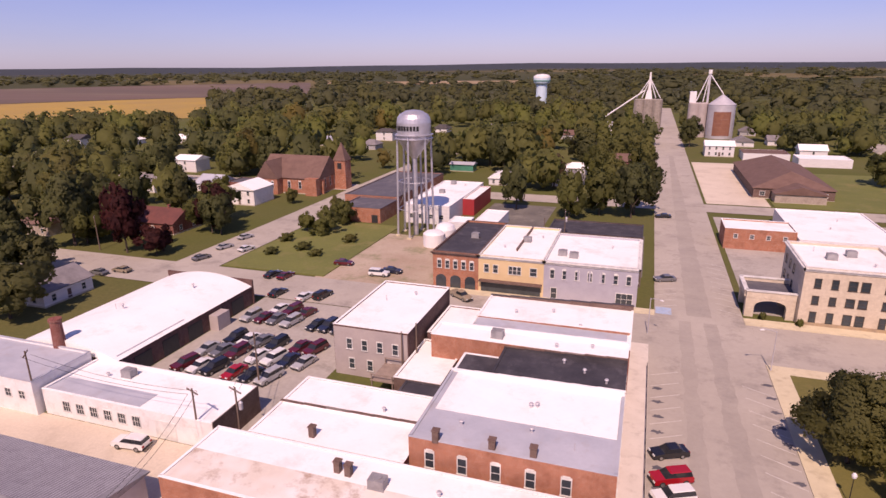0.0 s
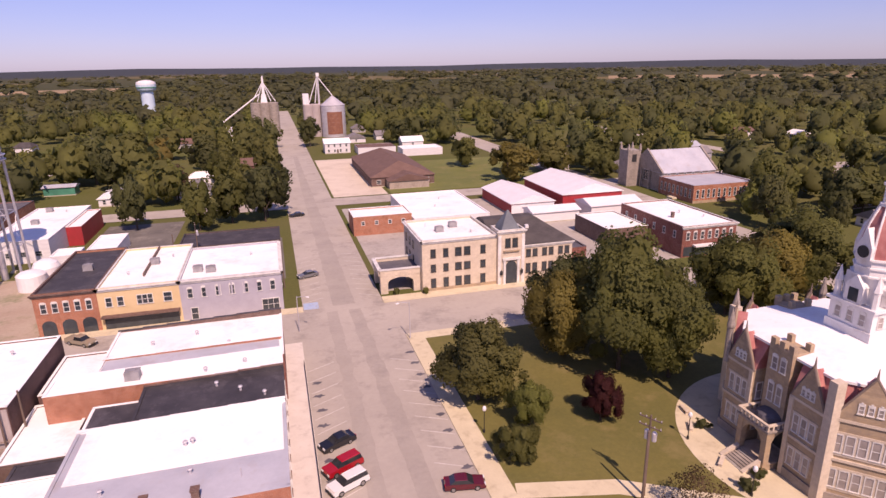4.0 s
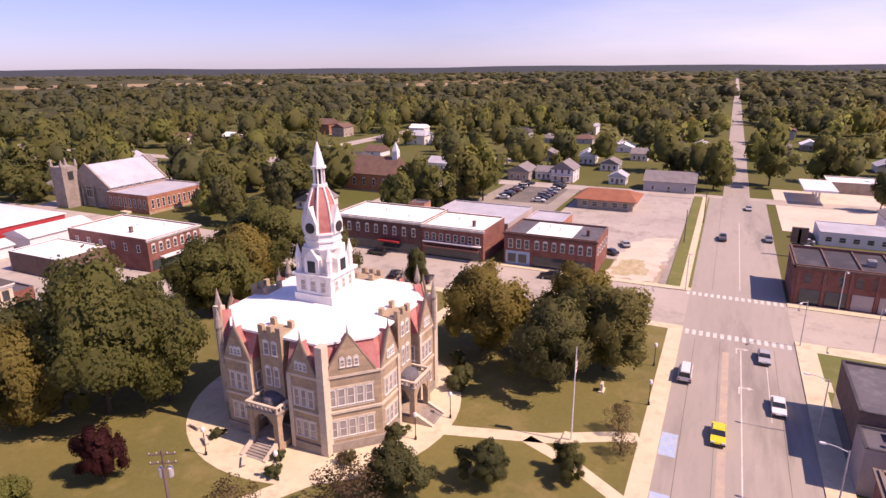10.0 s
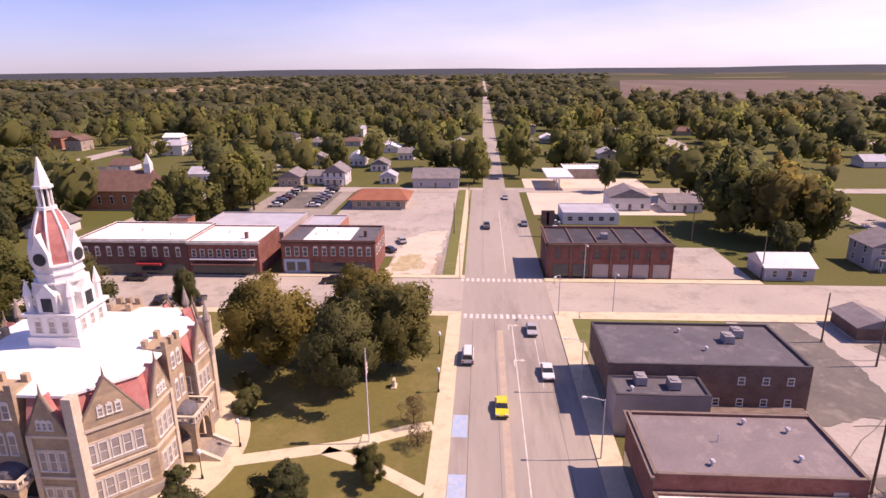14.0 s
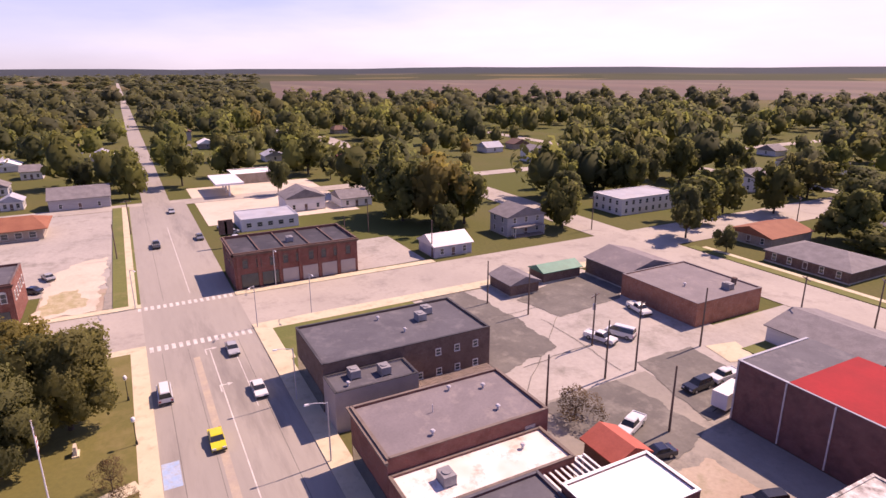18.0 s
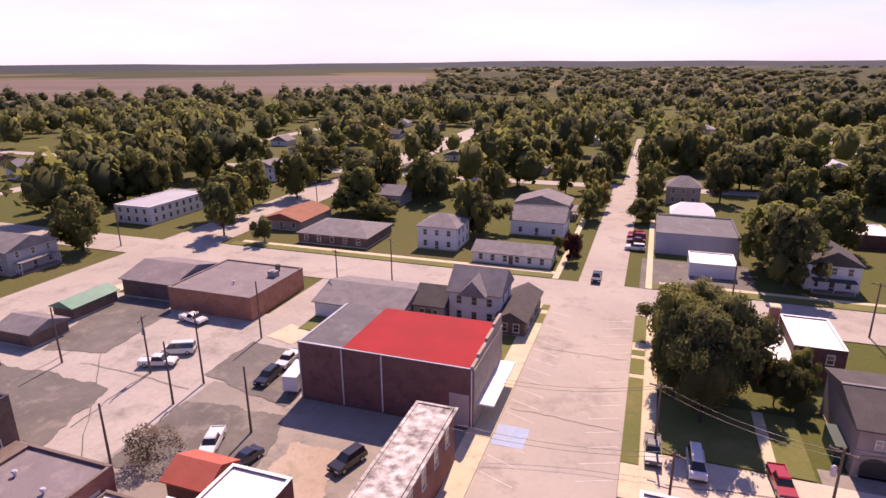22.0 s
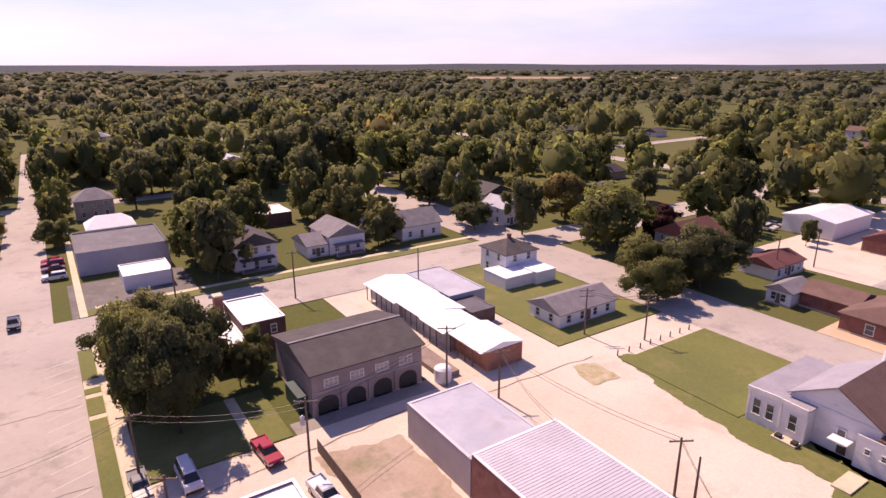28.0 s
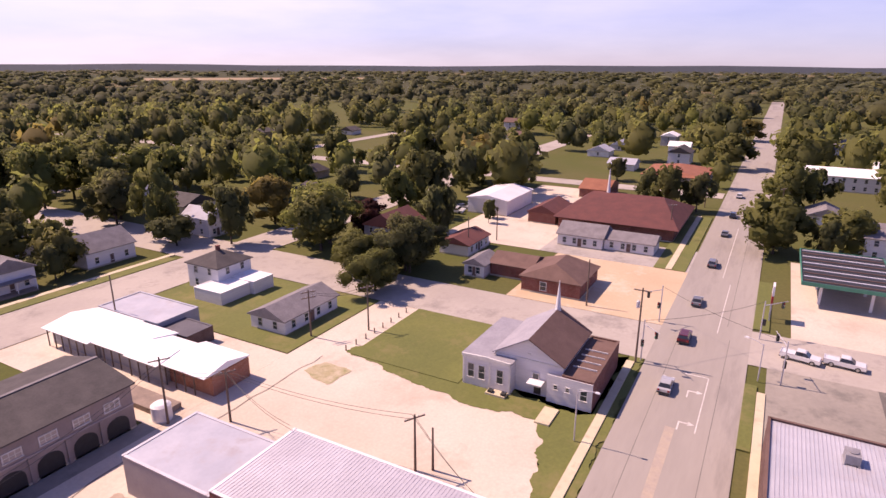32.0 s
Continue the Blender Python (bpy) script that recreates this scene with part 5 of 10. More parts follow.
b = flat_building("blue_front_shop", "two-storey brick corner shop with a painted blue front", 136.0, 150, 29.0, 50.8, 7.6, "brick_red", "dark_roof", 0.45, "brick_dark", "W")
part("roof_membrane", made(box, 1, 13, 6, 17, 7.7, 7.76), M["white_roof"], b)
windows(b, "W", (14, 21.8), 3, 15.2, 21.2, 5.4, 1.0, 2.0)
windows(b, "W", (14, 21.8), 7, 0.5, 14.8, 5.4, 0.9, 1.7, True)
part("painted_front", made(box, -0.05, 0.05, 15.4, 21.4, 0.2, 3.6), M["bay_blue"], b, "pale blue painted shopfront")
for i in range(2):
    part("arched_window", made(box, -0.1, 0.0, 16.2 + i * 2.6, 18.2 + i * 2.6, 0.8, 2.9), M["glass"], b)
part("shopfront", made(box, -0.06, 0.05, 1.0, 14.6, 0.3, 2.8), M["glass"], b)
windows(b, "S", (14, 21.8), 5, 0.8, 13.4, 5.2, 0.9, 1.6)
roof_kit(b, [(5, 3, 7.7, "stack"), (7, 10, 7.7, "vent"), (9, 13, 7.7, "vent"), (6, 15, 7.7, "vent")])
flat_building("orange_back_building", "grey-roofed rear wing of the corner shop", 150, 168, 42, 52, 6.0, "brick_orange", "grey_roof", 0.3)
b = house("orange_roof_office", "low office with an orange hipped roof", 203, 217, 30.5, 48.5, 3.2, 2.4, "y", "brick_tan", "orange_roof", hip=4.0, over=1.4, category="office", group="")
windows(b, "W", (14, 18), 5, 0.8, 17.2, 1.7, 1.6, 1.5)
b = house("brick_church", "brick church with a brown roof", 199, 213, 118, 142, 6.5, 6.0, "y", "brick_orange", "brown_roof", category="church", group="")
windows(b, "S", (14, 24), 3, 2, 12, 4.0, 1.2, 2.8, True)
windows(b, "W", (14, 24), 5, 1, 23, 3.6, 1.0, 2.4, True)
s = thing("church_steeple", (206, 119.5, 12.0), "white wooden steeple with a pointed roof", "steeple")
part("belfry", made(box, -1.1, 1.1, -1.1, 1.1, -1.5, 3.0), M["white"], s)
part("spire", made(prism, ring(1.55, 4, 0, 0, math.pi / 4), 3.0, 6.5, ring(0.05, 4, 0, 0, math.pi / 4)), M["white"], s)
house("church_lean_to", "low brown-roofed lean-to beside church", 199, 205, 112, 118, 3.0, 2.0, "x", "brick_brown", "brown_roof", category="church", group="")

# ---- south-east of the crossing ----
b = flat_building("brown_brick_store", "two-storey brown brick store with boarded bays", 135.0, 150, -37.2, -9.8, 7.6, "brick_red", "black_roof", 0.6, "brick_brown", "WN")
for i in range(6):
    u = 0.8 + i * 4.4
    part("pilaster", made(box, -0.25, 0, 27.4 - u - 0.3, 27.4 - u + 0.3, 0, 8.0), M["brick_red"], b)
    part("boarded_bay", made(box, -0.08, 0.05, 27.4 - u - 4.0, 27.4 - u - 0.5, 0.3, 3.4), M["stucco"] if i > 1 else M["glass"], b)
windows(b, "W", (15, 27.4), 9, 0.8, 26.5, 5.6, 1.0, 1.7, True, frame_mat=M["brick_brown"])
windows(b, "N", (15, 27.4), 4, 0.8, 14.2, 5.6, 1.0, 1.7, True, frame_mat=M["brick_brown"])
for i in range(4):
    part("roof_step", made(box, 0.3, 14.7, 5 + i * 5.5, 5.3 + i * 5.5, 7.7, 8.0), M["brick_brown"], b)
roof_kit(b, [(6, 14, 7.7, "ac")])
b = flat_building("dark_store", "dark brick store with a charcoal roof", 79.6, 93.4, -38.6, -12.2, 7.2, "brick_brown", "dark_roof", 0.35, "black_roof")
windows(b, "W", (13.8, 26.4), 3, 1.0, 10.5, 5.4, 0.75, 0.9)
windows(b, "W", (13.8, 26.4), 4, 1.0, 13.5, 2.2, 0.75, 0.9)
part("north_front", made(box, 0.2, 13.6, 26.4, 26.46, 0.3, 3.0), M["glass"], b)
roof_kit(b, [(8, 8, 7.3, "ac"), (10, 6, 7.3, "ac"), (5, 12, 7.3, "vent"), (11, 14, 7.3, "vent")])
b = flat_building("dark_store_wing", "lower wing with a dark roof and pale stucco side", 74.4, 79.5, -24.0, -12.2, 5.6, "stucco", "dark_roof", 0.3, "black_roof")
roof_kit(b, [(2.5, 4, 5.7, "ac"), (3.5, 8, 5.7, "ac"), (1.5, 9.5, 5.7, "vent")])
walkboards = thing("boardwalk", (74.6, -38, 0), "weathered timber boardwalk behind the stores", "deck")
board = mesh_of(made(box, 0, 0.2, 0, 13.6, 1.6, 1.68), "board")
board.materials.append(M["deck"])
for i in range(16):
    part("board", board, None, walkboards).location = (i * 0.3, 0, 0)
for px in (0.3, 4.4):
    for py in (0.5, 6.8, 13.0):
        part("post", made(box, px - 0.08, px + 0.08, py - 0.08, py + 0.08, -0.1, 1.6), M["deck"], walkboards)
b = flat_building("front_store", "one-storey red brick store with a grey roof", 56.6, 67.8, -32.2, -12.0, 7.3, "brick_red", "mauve_roof", 0.35, "cope_dark", "N")
windows(b, "W", (11.2, 20.2), 1, 1, 4, 5.2, 1.2, 1.8, frame_mat=M["stucco"], pane_mat=M["stucco"])
part("shopfront", made(box, 0.4, 10.8, 20.2, 20.26, 0.3, 2.8), M["glass"], b)
roof_kit(b, [(3, 5, 7.4, "vent"), (6, 12, 7.4, "pipe"), (8, 4, 7.4, "vent"), (9.5, 8, 7.4, "vent"), (2, 14, 7.4, "vent")])
b = flat_building("white_low_store", "low store with a patchy white roof", 50.2, 56.5, -31.0, -12.0, 5.4, "brick_red", "patchy_roof", 0.3, "cope_dark")
roof_kit(b, [(3, 14, 5.5, "ac"), (4, 4, 5.5, "vent")])
b = flat_building("dark_low_store", "low store with a dark roof", 44.0, 50.1, -26.0, -12.0, 5.4, "brick_red", "dark_roof", 0.3)
b = flat_building("white_strip_store", "narrow brick store with a bright white roof", 39.5, 46.5, -37.5, -26.2, 6.2, "brick_red", "white_roof", 0.3)
windows(b, "E", (7, 11.3), 2, 1, 10, 2.2, 1.2, 1.4)
flat_building("dark_shed", "small dark-roofed shed behind the shops", 36.0, 43.8, -26, -12.0, 5.0, "brick_red", "dark_roof", 0.3)
house("red_canopy", "small shed with a bright orange-red roof", 50.2, 55.4, -42.0, -37.0, 2.6, 1.4, "x", "brick_brown", "orange_red_roof", group="", doors=False, category="shed")
b = flat_building("flaking_store", "narrow brick store with a flaking white roof", 27.8, 32.4, -53.0, -33.0, 7.4, "brick_red", "flaked", 0.14, "flaked", "W")
windows(b, "W", (4.6, 20), 5, 0.8, 19.2, 5.2, 1.0, 2.0, True)
flat_building("corner_store_south", "brick corner store with a grey roof", 27.8, 36.0, -32.8, -12.0, 7.0, "brick_red", "grey_roof", 0.4)
b = flat_building("red_roofed_hall", "tall brick hall with a red-painted roof", 27.6, 53.0, -75.0, -60.2, 8.6, "brick_hall", "dark_roof", 0.12, "grey_roof", "", rims="NE")
part("red_deck", made(box, 0.3, 18.5, 0.2, 14.6, 8.7, 8.82), M["red_roof"], b, "bright red painted roof")
for u0, u1, zz in ((0, 4, 10.3), (4, 8, 9.9), (8, 12, 9.5), (12, 14.8, 9.1)):
    part("stepped_parapet", made(box, 0, 0.4, u0, u1, 8.6, zz), M["brick_tan"], b)
part("west_front", made(box, -0.15, 0, 0.1, 14.7, 0, 8.6), M["brick_tan"], b)
for u in (0.2, 12.7, 18.6, 25.2):
    part("downpipe", made(box, u - 0.08, u + 0.08, 14.8, 14.95, 0.2, 8.6), M["trim"], b)
part("awning", made(box, -2.4, -0.16, 1.0, 13.5, 3.0, 3.25), M["metal_white"], b, "pale metal awning over the pavement")
part("boarded_door", made(box, 0.5, 3.2, 14.8, 14.9, 0.2, 5.0), M["stucco"], b)
b = flat_building("orange_warehouse", "low orange block warehouse with a dull felt roof", 75.8, 94.6, -98, -80.2, 4.4, "brick_orange", "mauve_roof", 0.25)
roof_kit(b, [(4, 3, 4.5, "stack"), (3, 6, 4.5, "ac"), (8, 12, 4.5, "vent")])
house("dark_gable_shed", "dark brown gabled shed", 96, 109, -97, -83, 3.7, 2.0, "x", "brick_brown", "mauve_roof", group="sheds", doors=False, category="shed")
house("green_shed", "small shed with a green roof", 107.5, 112.5, -80, -70, 2.4, 1.2, "y", "brick_brown", "metal_green", group="sheds", doors=False, category="shed")
house("small_grey_shed", "small shed with a grey roof", 104, 112, -66, -59, 2.6, 1.4, "x", "brick_brown", "shingle", group="sheds", doors=False, category="shed")
house("long_grey_shed", "long white shed with a grey roof", 48.5, 66, -100, -86, 3.0, 1.8, "x", "siding", "shingle", group="sheds", doors=False, category="shed")
b = house("victorian_house", "tall white house with steep grey gables", 32.0, 41.5, -101, -92, 5.8, 3.6, "x", "siding", "shingle", wins=(("N", 3), ("W", 2), ("E", 2)), storeys=2)
part("cross_gable", made(gable_roof, 2.5, 7.0, 3, 10.4, 5.84, 2.8, "y", 0.3), M["shingle"], b)
house("small_gabled_house", "small house with a white dormer", 42, 48, -100, -90.5, 3.0, 2.4, "x", "siding_grey", "shingle_dark", wins=(("N", 2),))
house("brick_bungalow", "small brick bungalow with a dark roof", 26.8, 32, -104, -89, 2.8, 1.6, "y", "brick_brown", "shingle_dark", wins=(("N", 2), ("W", 3)))

# ---- garage yard ----
g = thing("garage_building", (-97, 64.5, 0), "long dark-sided garage with a pale curved roof", "building")
FOOT.append((-99, -73, 62, 101))
part("wall", made(box, 0, 21.2, 0, 34.6, -0.3, 4.0), M["brick_dark"], g)
bm = bmesh.new()
arc = [(21.6 * i / 14 - 0.2, 4.0 + 2.1 * math.sin(math.pi * i / 14) ** 0.85) for i in range(15)]
for y0, y1 in ((-0.3, 16.0), (16.0, 34.4)):
    lo, hi = [bm.verts.new((x, y0, z)) for x, z in arc], [bm.verts.new((x, y1, z)) for x, z in arc]
    for i in range(14):
        bm.faces.new((lo[i], lo[i + 1], hi[i + 1], hi[i]))
    bm.faces.new(lo)
    bm.faces.new(hi[::-1])
part("curved_roof", bm, M["white_roof"], g)
part("roof_patch", made(box, 15.5, 20.6, 0.5, 15.5, 4.3, 4.4), M["grey_roof"], g)
part("front_parapet", made(box, -0.2, 21.4, 34.6, 35.0, -0.2, 5.3), M["brick_dark"], g)
for i in range(5):
    part("bay_door", made(box, 21.2, 21.3, 3 + i * 6.2, 6.6 + i * 6.2, 0.1, 3.0), M["plastic"], g)
part("lean_to", made(box, 21.25, 23.2, 21, 24.5, -0.1, 3.0), M["stucco"], g)
roof_kit(g, [(9, 12, 6.4, "pipe"), (9.5, 13, 6.4, "vent"), (14, 26, 6.2, "vent")])
b = flat_building("white_shopfront", "low white-painted workshop with barred windows", -79.4, -50.0, 54.4, 64.2, 3.7, "white", "white_roof", 0.3)
windows(b, "S", (29.4, 9.8), 6, 3.0, 18.0, 1.9, 1.3, 1.5, bars=3)
part("roof_patch", made(box, 0.3, 17, 0.3, 4.0, 3.8, 3.85), M["grey_roof"], b)
part("garage_door", made(box, 20, 23.4, -0.06, 0.05, 0.1, 2.8), M["trim"], b)
part("end_wall", made(box, 29.4, 29.55, 0, 9.8, -0.1, 4.2), M["brick_brown"], b)
roof_kit(b, [(6, 6, 3.8, "vent"), (9, 7, 3.8, "ac")])
b = flat_building("white_workshop", "white-painted brick workshop with grey roof", -101, -80, 53.5, 63.5, 5.0, "white", "grey_roof", 0.4)
windows(b, "S", (21, 10), 7, 1, 20, 3.0, 1.1, 1.2, bars=2)
c = thing("brick_stack", (-86.9, 64.0, 0), "tall round brick boiler stack", "chimney")
part("shaft", made(lathe, [(1.15, -0.2), (0.85, 9.4), (1.0, 9.5), (1.0, 9.9), (0.7, 9.9)], 16), M["brick_red"], c)
b = house("corrugated_shed", "long shed with a grey corrugated roof", -92, -50.5, 26, 43.6, 4.2, 1.4, "x", "metal", "unit_grey", group="metal sheds", doors=False, category="shed")
bm = bmesh.new()
for i in range(100):
    x = 0.2 + i * 0.41
    v = [bm.verts.new(p) for p in ((x, 18.0, 4.42), (x + 0.12, 18.0, 4.42), (x + 0.12, 8.8, 5.86), (x, 8.8, 5.86))]
    bm.faces.new(v)
part("corrugation", bm, M["metal"], b)

# ---- red house, brick church and houses to the north-west ----
b = house("brick_chapel", "red brick church with a steep brown roof", -144, -118, 201, 219, 6.0, 7.6, "x", "brick_orange", "brown_roof", category="church", group="")
windows(b, "S", (26, 18), 5, 1, 25, 3.4, 1.2, 2.6, True)
windows(b, "E", (26, 18), 3, 3, 15, 4.0, 1.2, 3.4, True)
part("cross_gable_wall", made(gable_walls, 1.0, 10.0, -3.5, 9, 6.0, 6.6, "y"), M["brick_orange"], b)
part("cross_gable_roof", made(gable_roof, 1.0, 10.0, -3.3, 9, 6.03, 6.6, "y", 0.35, 0.16), M["brown_roof"], b)
windows(b, "S", (26, 18), 3, 2.0, 9.0, 3.6, 1.0, 2.8, True, at=-3.5)
part("corner_block", made(box, 21.5, 26.4, -2.6, -0.004, -0.2, 6.6), M["brick_orange"], b)
part("buttress", made(box, 26.0, 26.9, 2.0, 3.2, -0.2, 5.0), M["brick_orange"], b)
part("buttress", made(box, 26.0, 26.9, 14.8, 16.0, -0.2, 5.0), M["brick_orange"], b)
t = thing("chapel_tower", (-117.9, 213.5, 0), "square brick church tower with a pyramid roof", "tower")
part("shaft", made(box, 0, 5, 0, 5, -0.2, 11.5), M["brick_orange"], t)
part("belfry_opening", made(box, 1.6, 3.4, -0.05, 0.05, 8.2, 10.6), M["plastic"], t)
part("roof", made(prism, ring(3.9, 4, 2.5, 2.5, math.pi / 4), 11.5, 18.5, ring(0.1, 4, 2.5, 2.5, math.pi / 4)), M["brown_roof"], t)
flat_building("chapel_wing", "low brick wing beside the church", -156, -144.2, 196, 206, 4.0, "brick_red", "dark_roof", 0.3)
house("red_roof_house", "brick house with a red-brown roof", -146, -131, 138, 150, 3.2, 3.4, "x", "brick_red", "red_brown_roof", wins=(("S", 3), ("E", 2)), chimney=(9, 6))
house("far_white_house", "white house with a grey roof", -126, -116, 84, 96, 3.0, 2.6, "y", "siding", "shingle", wins=(("E", 3), ("S", 2)))
house("far_white_house", "white house with a grey roof", -192, -183, 186, 196, 3.6, 2.8, "x", "siding", "shingle", wins=(("S", 3),))
house("far_grey_house", "white house with a pale grey roof", -170, -160, 194, 206, 3.2, 2.8, "x", "siding", "grey_roof", wins=(("S", 3),))
house("far_brown_house", "brick house with a brown roof", -178, -166, 126, 138, 3.4, 3.0, "x", "brick_tan", "brown_roof", wins=(("S", 3),))
house("green_kiosk", "small green metal kiosk", -86, -75, 266, 272, 3.2, 0.8, "x", "metal_green", "grey_roof", group="", doors=False, category="shed")
house("brick_cottage", "brick cottage with a white porch", -13, -4, 281, 292, 5.2, 2.8, "x", "brick_red", "brown_roof", wins=(("S", 2),), storeys=2)
house("white_office", "two-storey white-sided office with white roof", 29, 43, 344, 356, 5.5, 2.2, "x", "siding", "white_roof", wins=(("S", 4),), storeys=2)
flat_building("long_low_depot", "long low depot with a pale roof", 46, 67, 334, 350, 3.6, "siding", "brown_roof", 0.2)
flat_building("white_depot", "low white-sided depot with flat roof", 68, 90, 320, 334, 3.6, "siding", "white_roof", 0.2)

# ---- grain elevator and water towers ----
e = thing("grain_bin", (43.4, 432, 0), "large galvanised grain bin with an orange side", "silo")
part("drum", made(lathe, [(8.2, -0.3), (8.2, 21), (8.4, 21.2), (0.9, 27), (0.3, 27.4)], 36), M["metal"], e)
bm = bmesh.new()
for i in range(12):
    a0, a1 = -2.2 + i * 0.11, -2.2 + (i + 1) * 0.11
    q = [(8.28 * math.cos(a), 8.28 * math.sin(a)) for a in (a0, a1)]
    v = [bm.verts.new(p) for p in ((*q[0], 2), (*q[1], 2), (*q[1], 17.0), (*q[0], 17.0))]
    bm.faces.new(v)
part("painted_panel", bm, M["rust"], e, "faded orange painted panel")
for i in range(8):
    part("hoop", made(lathe, [(8.2, 2.4 + i * 2.5), (8.3, 2.45 + i * 2.5), (8.2, 2.6 + i * 2.5)], 36), M["metal"], e)
e = thing("elevator_silos", (27, 436, 0), "pair of concrete elevator silos with a head house", "silo")
for x in (0, 5.2):
    part("silo", made(lathe, [(3.5, -0.3), (3.5, 21.5), (3.0, 22)], 24, x, 0), M["stucco"], e)
part("head_house", made(box, -3.2, 0.8, -2.2, 2.2, 22, 29), M["metal_white"], e)
part("leg_tower", made(box, 7.1, 8.3, -0.6, 0.6, 0, 41), M["metal"], e)
part("head_box", made(box, 6.7, 8.7, -1.0, 1.0, 40, 42.5), M["metal_white"], e)
for a, bb in (((7.7, 0, 41), (1, 0, 23)), ((7.7, 0, 41), (5, 0, 22.5)), ((7.7, 0, 40), (16.6, -3, 27.5))):
    part("spout", made(tube, a, bb, 0.32, n=8), M["metal_white"], e)
e = thing("old_elevator", (-7.6, 448, 0), "old concrete elevator with spouts and a metal head", "silo")
for x in (0, 5.9, 11.8):
    part("silo", made(lathe, [(3.5, -0.3), (3.5, 23), (3.1, 23.4)], 24, x, 0), M["stone_grey"], e)
part("head_frame", made(box, 3.6, 8.2, -1.6, 1.6, 23.4, 29, (0.9, 0.5)), M["metal_white"], e)
part("leg_tower", made(box, 5.0, 7.0, -0.9, 0.9, 29, 41, (0.5, 0.3)), M["metal_white"], e)
for xx, zz in ((-2, 24), (1.5, 24), (10.5, 24), (13.5, 24)):
    part("spout", made(tube, (6.0, -0.8, 37), (xx, -1, zz), 0.3, n=8), M["metal_white"], e)
part("conveyor", made(tube, (3, -1, 29), (-24, -6, 10), 0.45, n=8), M["metal_white"], e)
flat_building("elevator_office", "white metal sheds beside grain elevator", -36, -14, 436, 452, 7.0, "siding", "metal_white", 0.2)
# silver legged tank
w = thing("water_tower", (-62.2, 159.5, 0), "silver-painted steel water tower on tall legs", "water tower")
part("tank", made(lathe, [(0.8, 22.5), (2.0, 24.0), (3.8, 26.4), (4.7, 28.0), (4.8, 29.2), (4.8, 32.4), (4.6, 33.6), (3.9, 34.7), (2.2, 35.6), (0.1, 35.9)], 32), M["silver"], w)
part("catwalk", made(lathe, [(4.75, 28.0), (5.4, 28.0), (5.4, 28.15), (4.75, 28.15)], 32), M["silver"], w)
part("railing", made(lathe, [(5.35, 29.1), (5.4, 29.1), (5.4, 29.2), (5.35, 29.2)], 32), M["silver"], w)
part("riser", made(tube, (0, 0, 0), (0, 0, 22.8), 0.75, n=14), M["silver"], w)
for i in range(6):
    a = math.pi / 6 + i * math.pi / 3
    ca, sa = math.cos(a), math.sin(a)
    part("leg", made(tube, (5.3 * ca, 5.3 * sa, 0), (4.75 * ca, 4.75 * sa, 29), 0.3, n=8), M["silver"], w)
    a2 = a + math.pi / 3
    for z in (8, 16):
        r = 5.3 - 0.55 * z / 29
        part("strut", made(tube, (r * ca, r * sa, z), (r * math.cos(a2), r * math.sin(a2), z), 0.1, n=6), M["silver"], w)
    part("brace", made(tube, (5.15 * ca, 5.15 * sa, 8), (5.0 * math.cos(a2), 5.0 * math.sin(a2), 16), 0.05, n=5), M["silver"], w)
    part("footing", made(box, 5.3 * ca - 0.6, 5.3 * ca + 0.6, 5.3 * sa - 0.6, 5.3 * sa + 0.6, -0.2, 0.4), M["concrete"], w)
for i in range(8):
    a = -math.pi / 2 - 0.75 + i * 0.19
    bm = bmesh.new()
    box(bm, -0.34, 0.34, -0.03, 0.05, 30.4, 31.7)
    ob = part("lettering", bm, M["sign_black"], w)
    ob.matrix_basis = Matrix.Translation((4.83 * math.cos(a), 4.83 * math.sin(a), 0)) @ pose(0, 0, 0, 0, 0, math.degrees(a) + 90)
w = thing("pedestal_water_tower", (-104, 618, 0), "pale blue pedestal water tower with a green band", "water tower")
part("shaft", made(lathe, [(6.2, -0.3), (5.6, 4), (5.3, 27)], 28), M["blue_paint"], w)
part("bowl", made(lathe, [(5.3, 26.8), (7.6, 28.6), (8.3, 30.5), (8.3, 33.5)], 28), M["blue_paint"], w)
part("crown", made(lathe, [(8.35, 33.4), (8.0, 35.2), (5.0, 36.6), (0.5, 37.2)], 28), M["metal_white"], w)
part("band", made(lathe, [(8.36, 30.3), (8.4, 30.4), (8.4, 31.2), (8.36, 31.3)], 28), M["metal_green"], w)

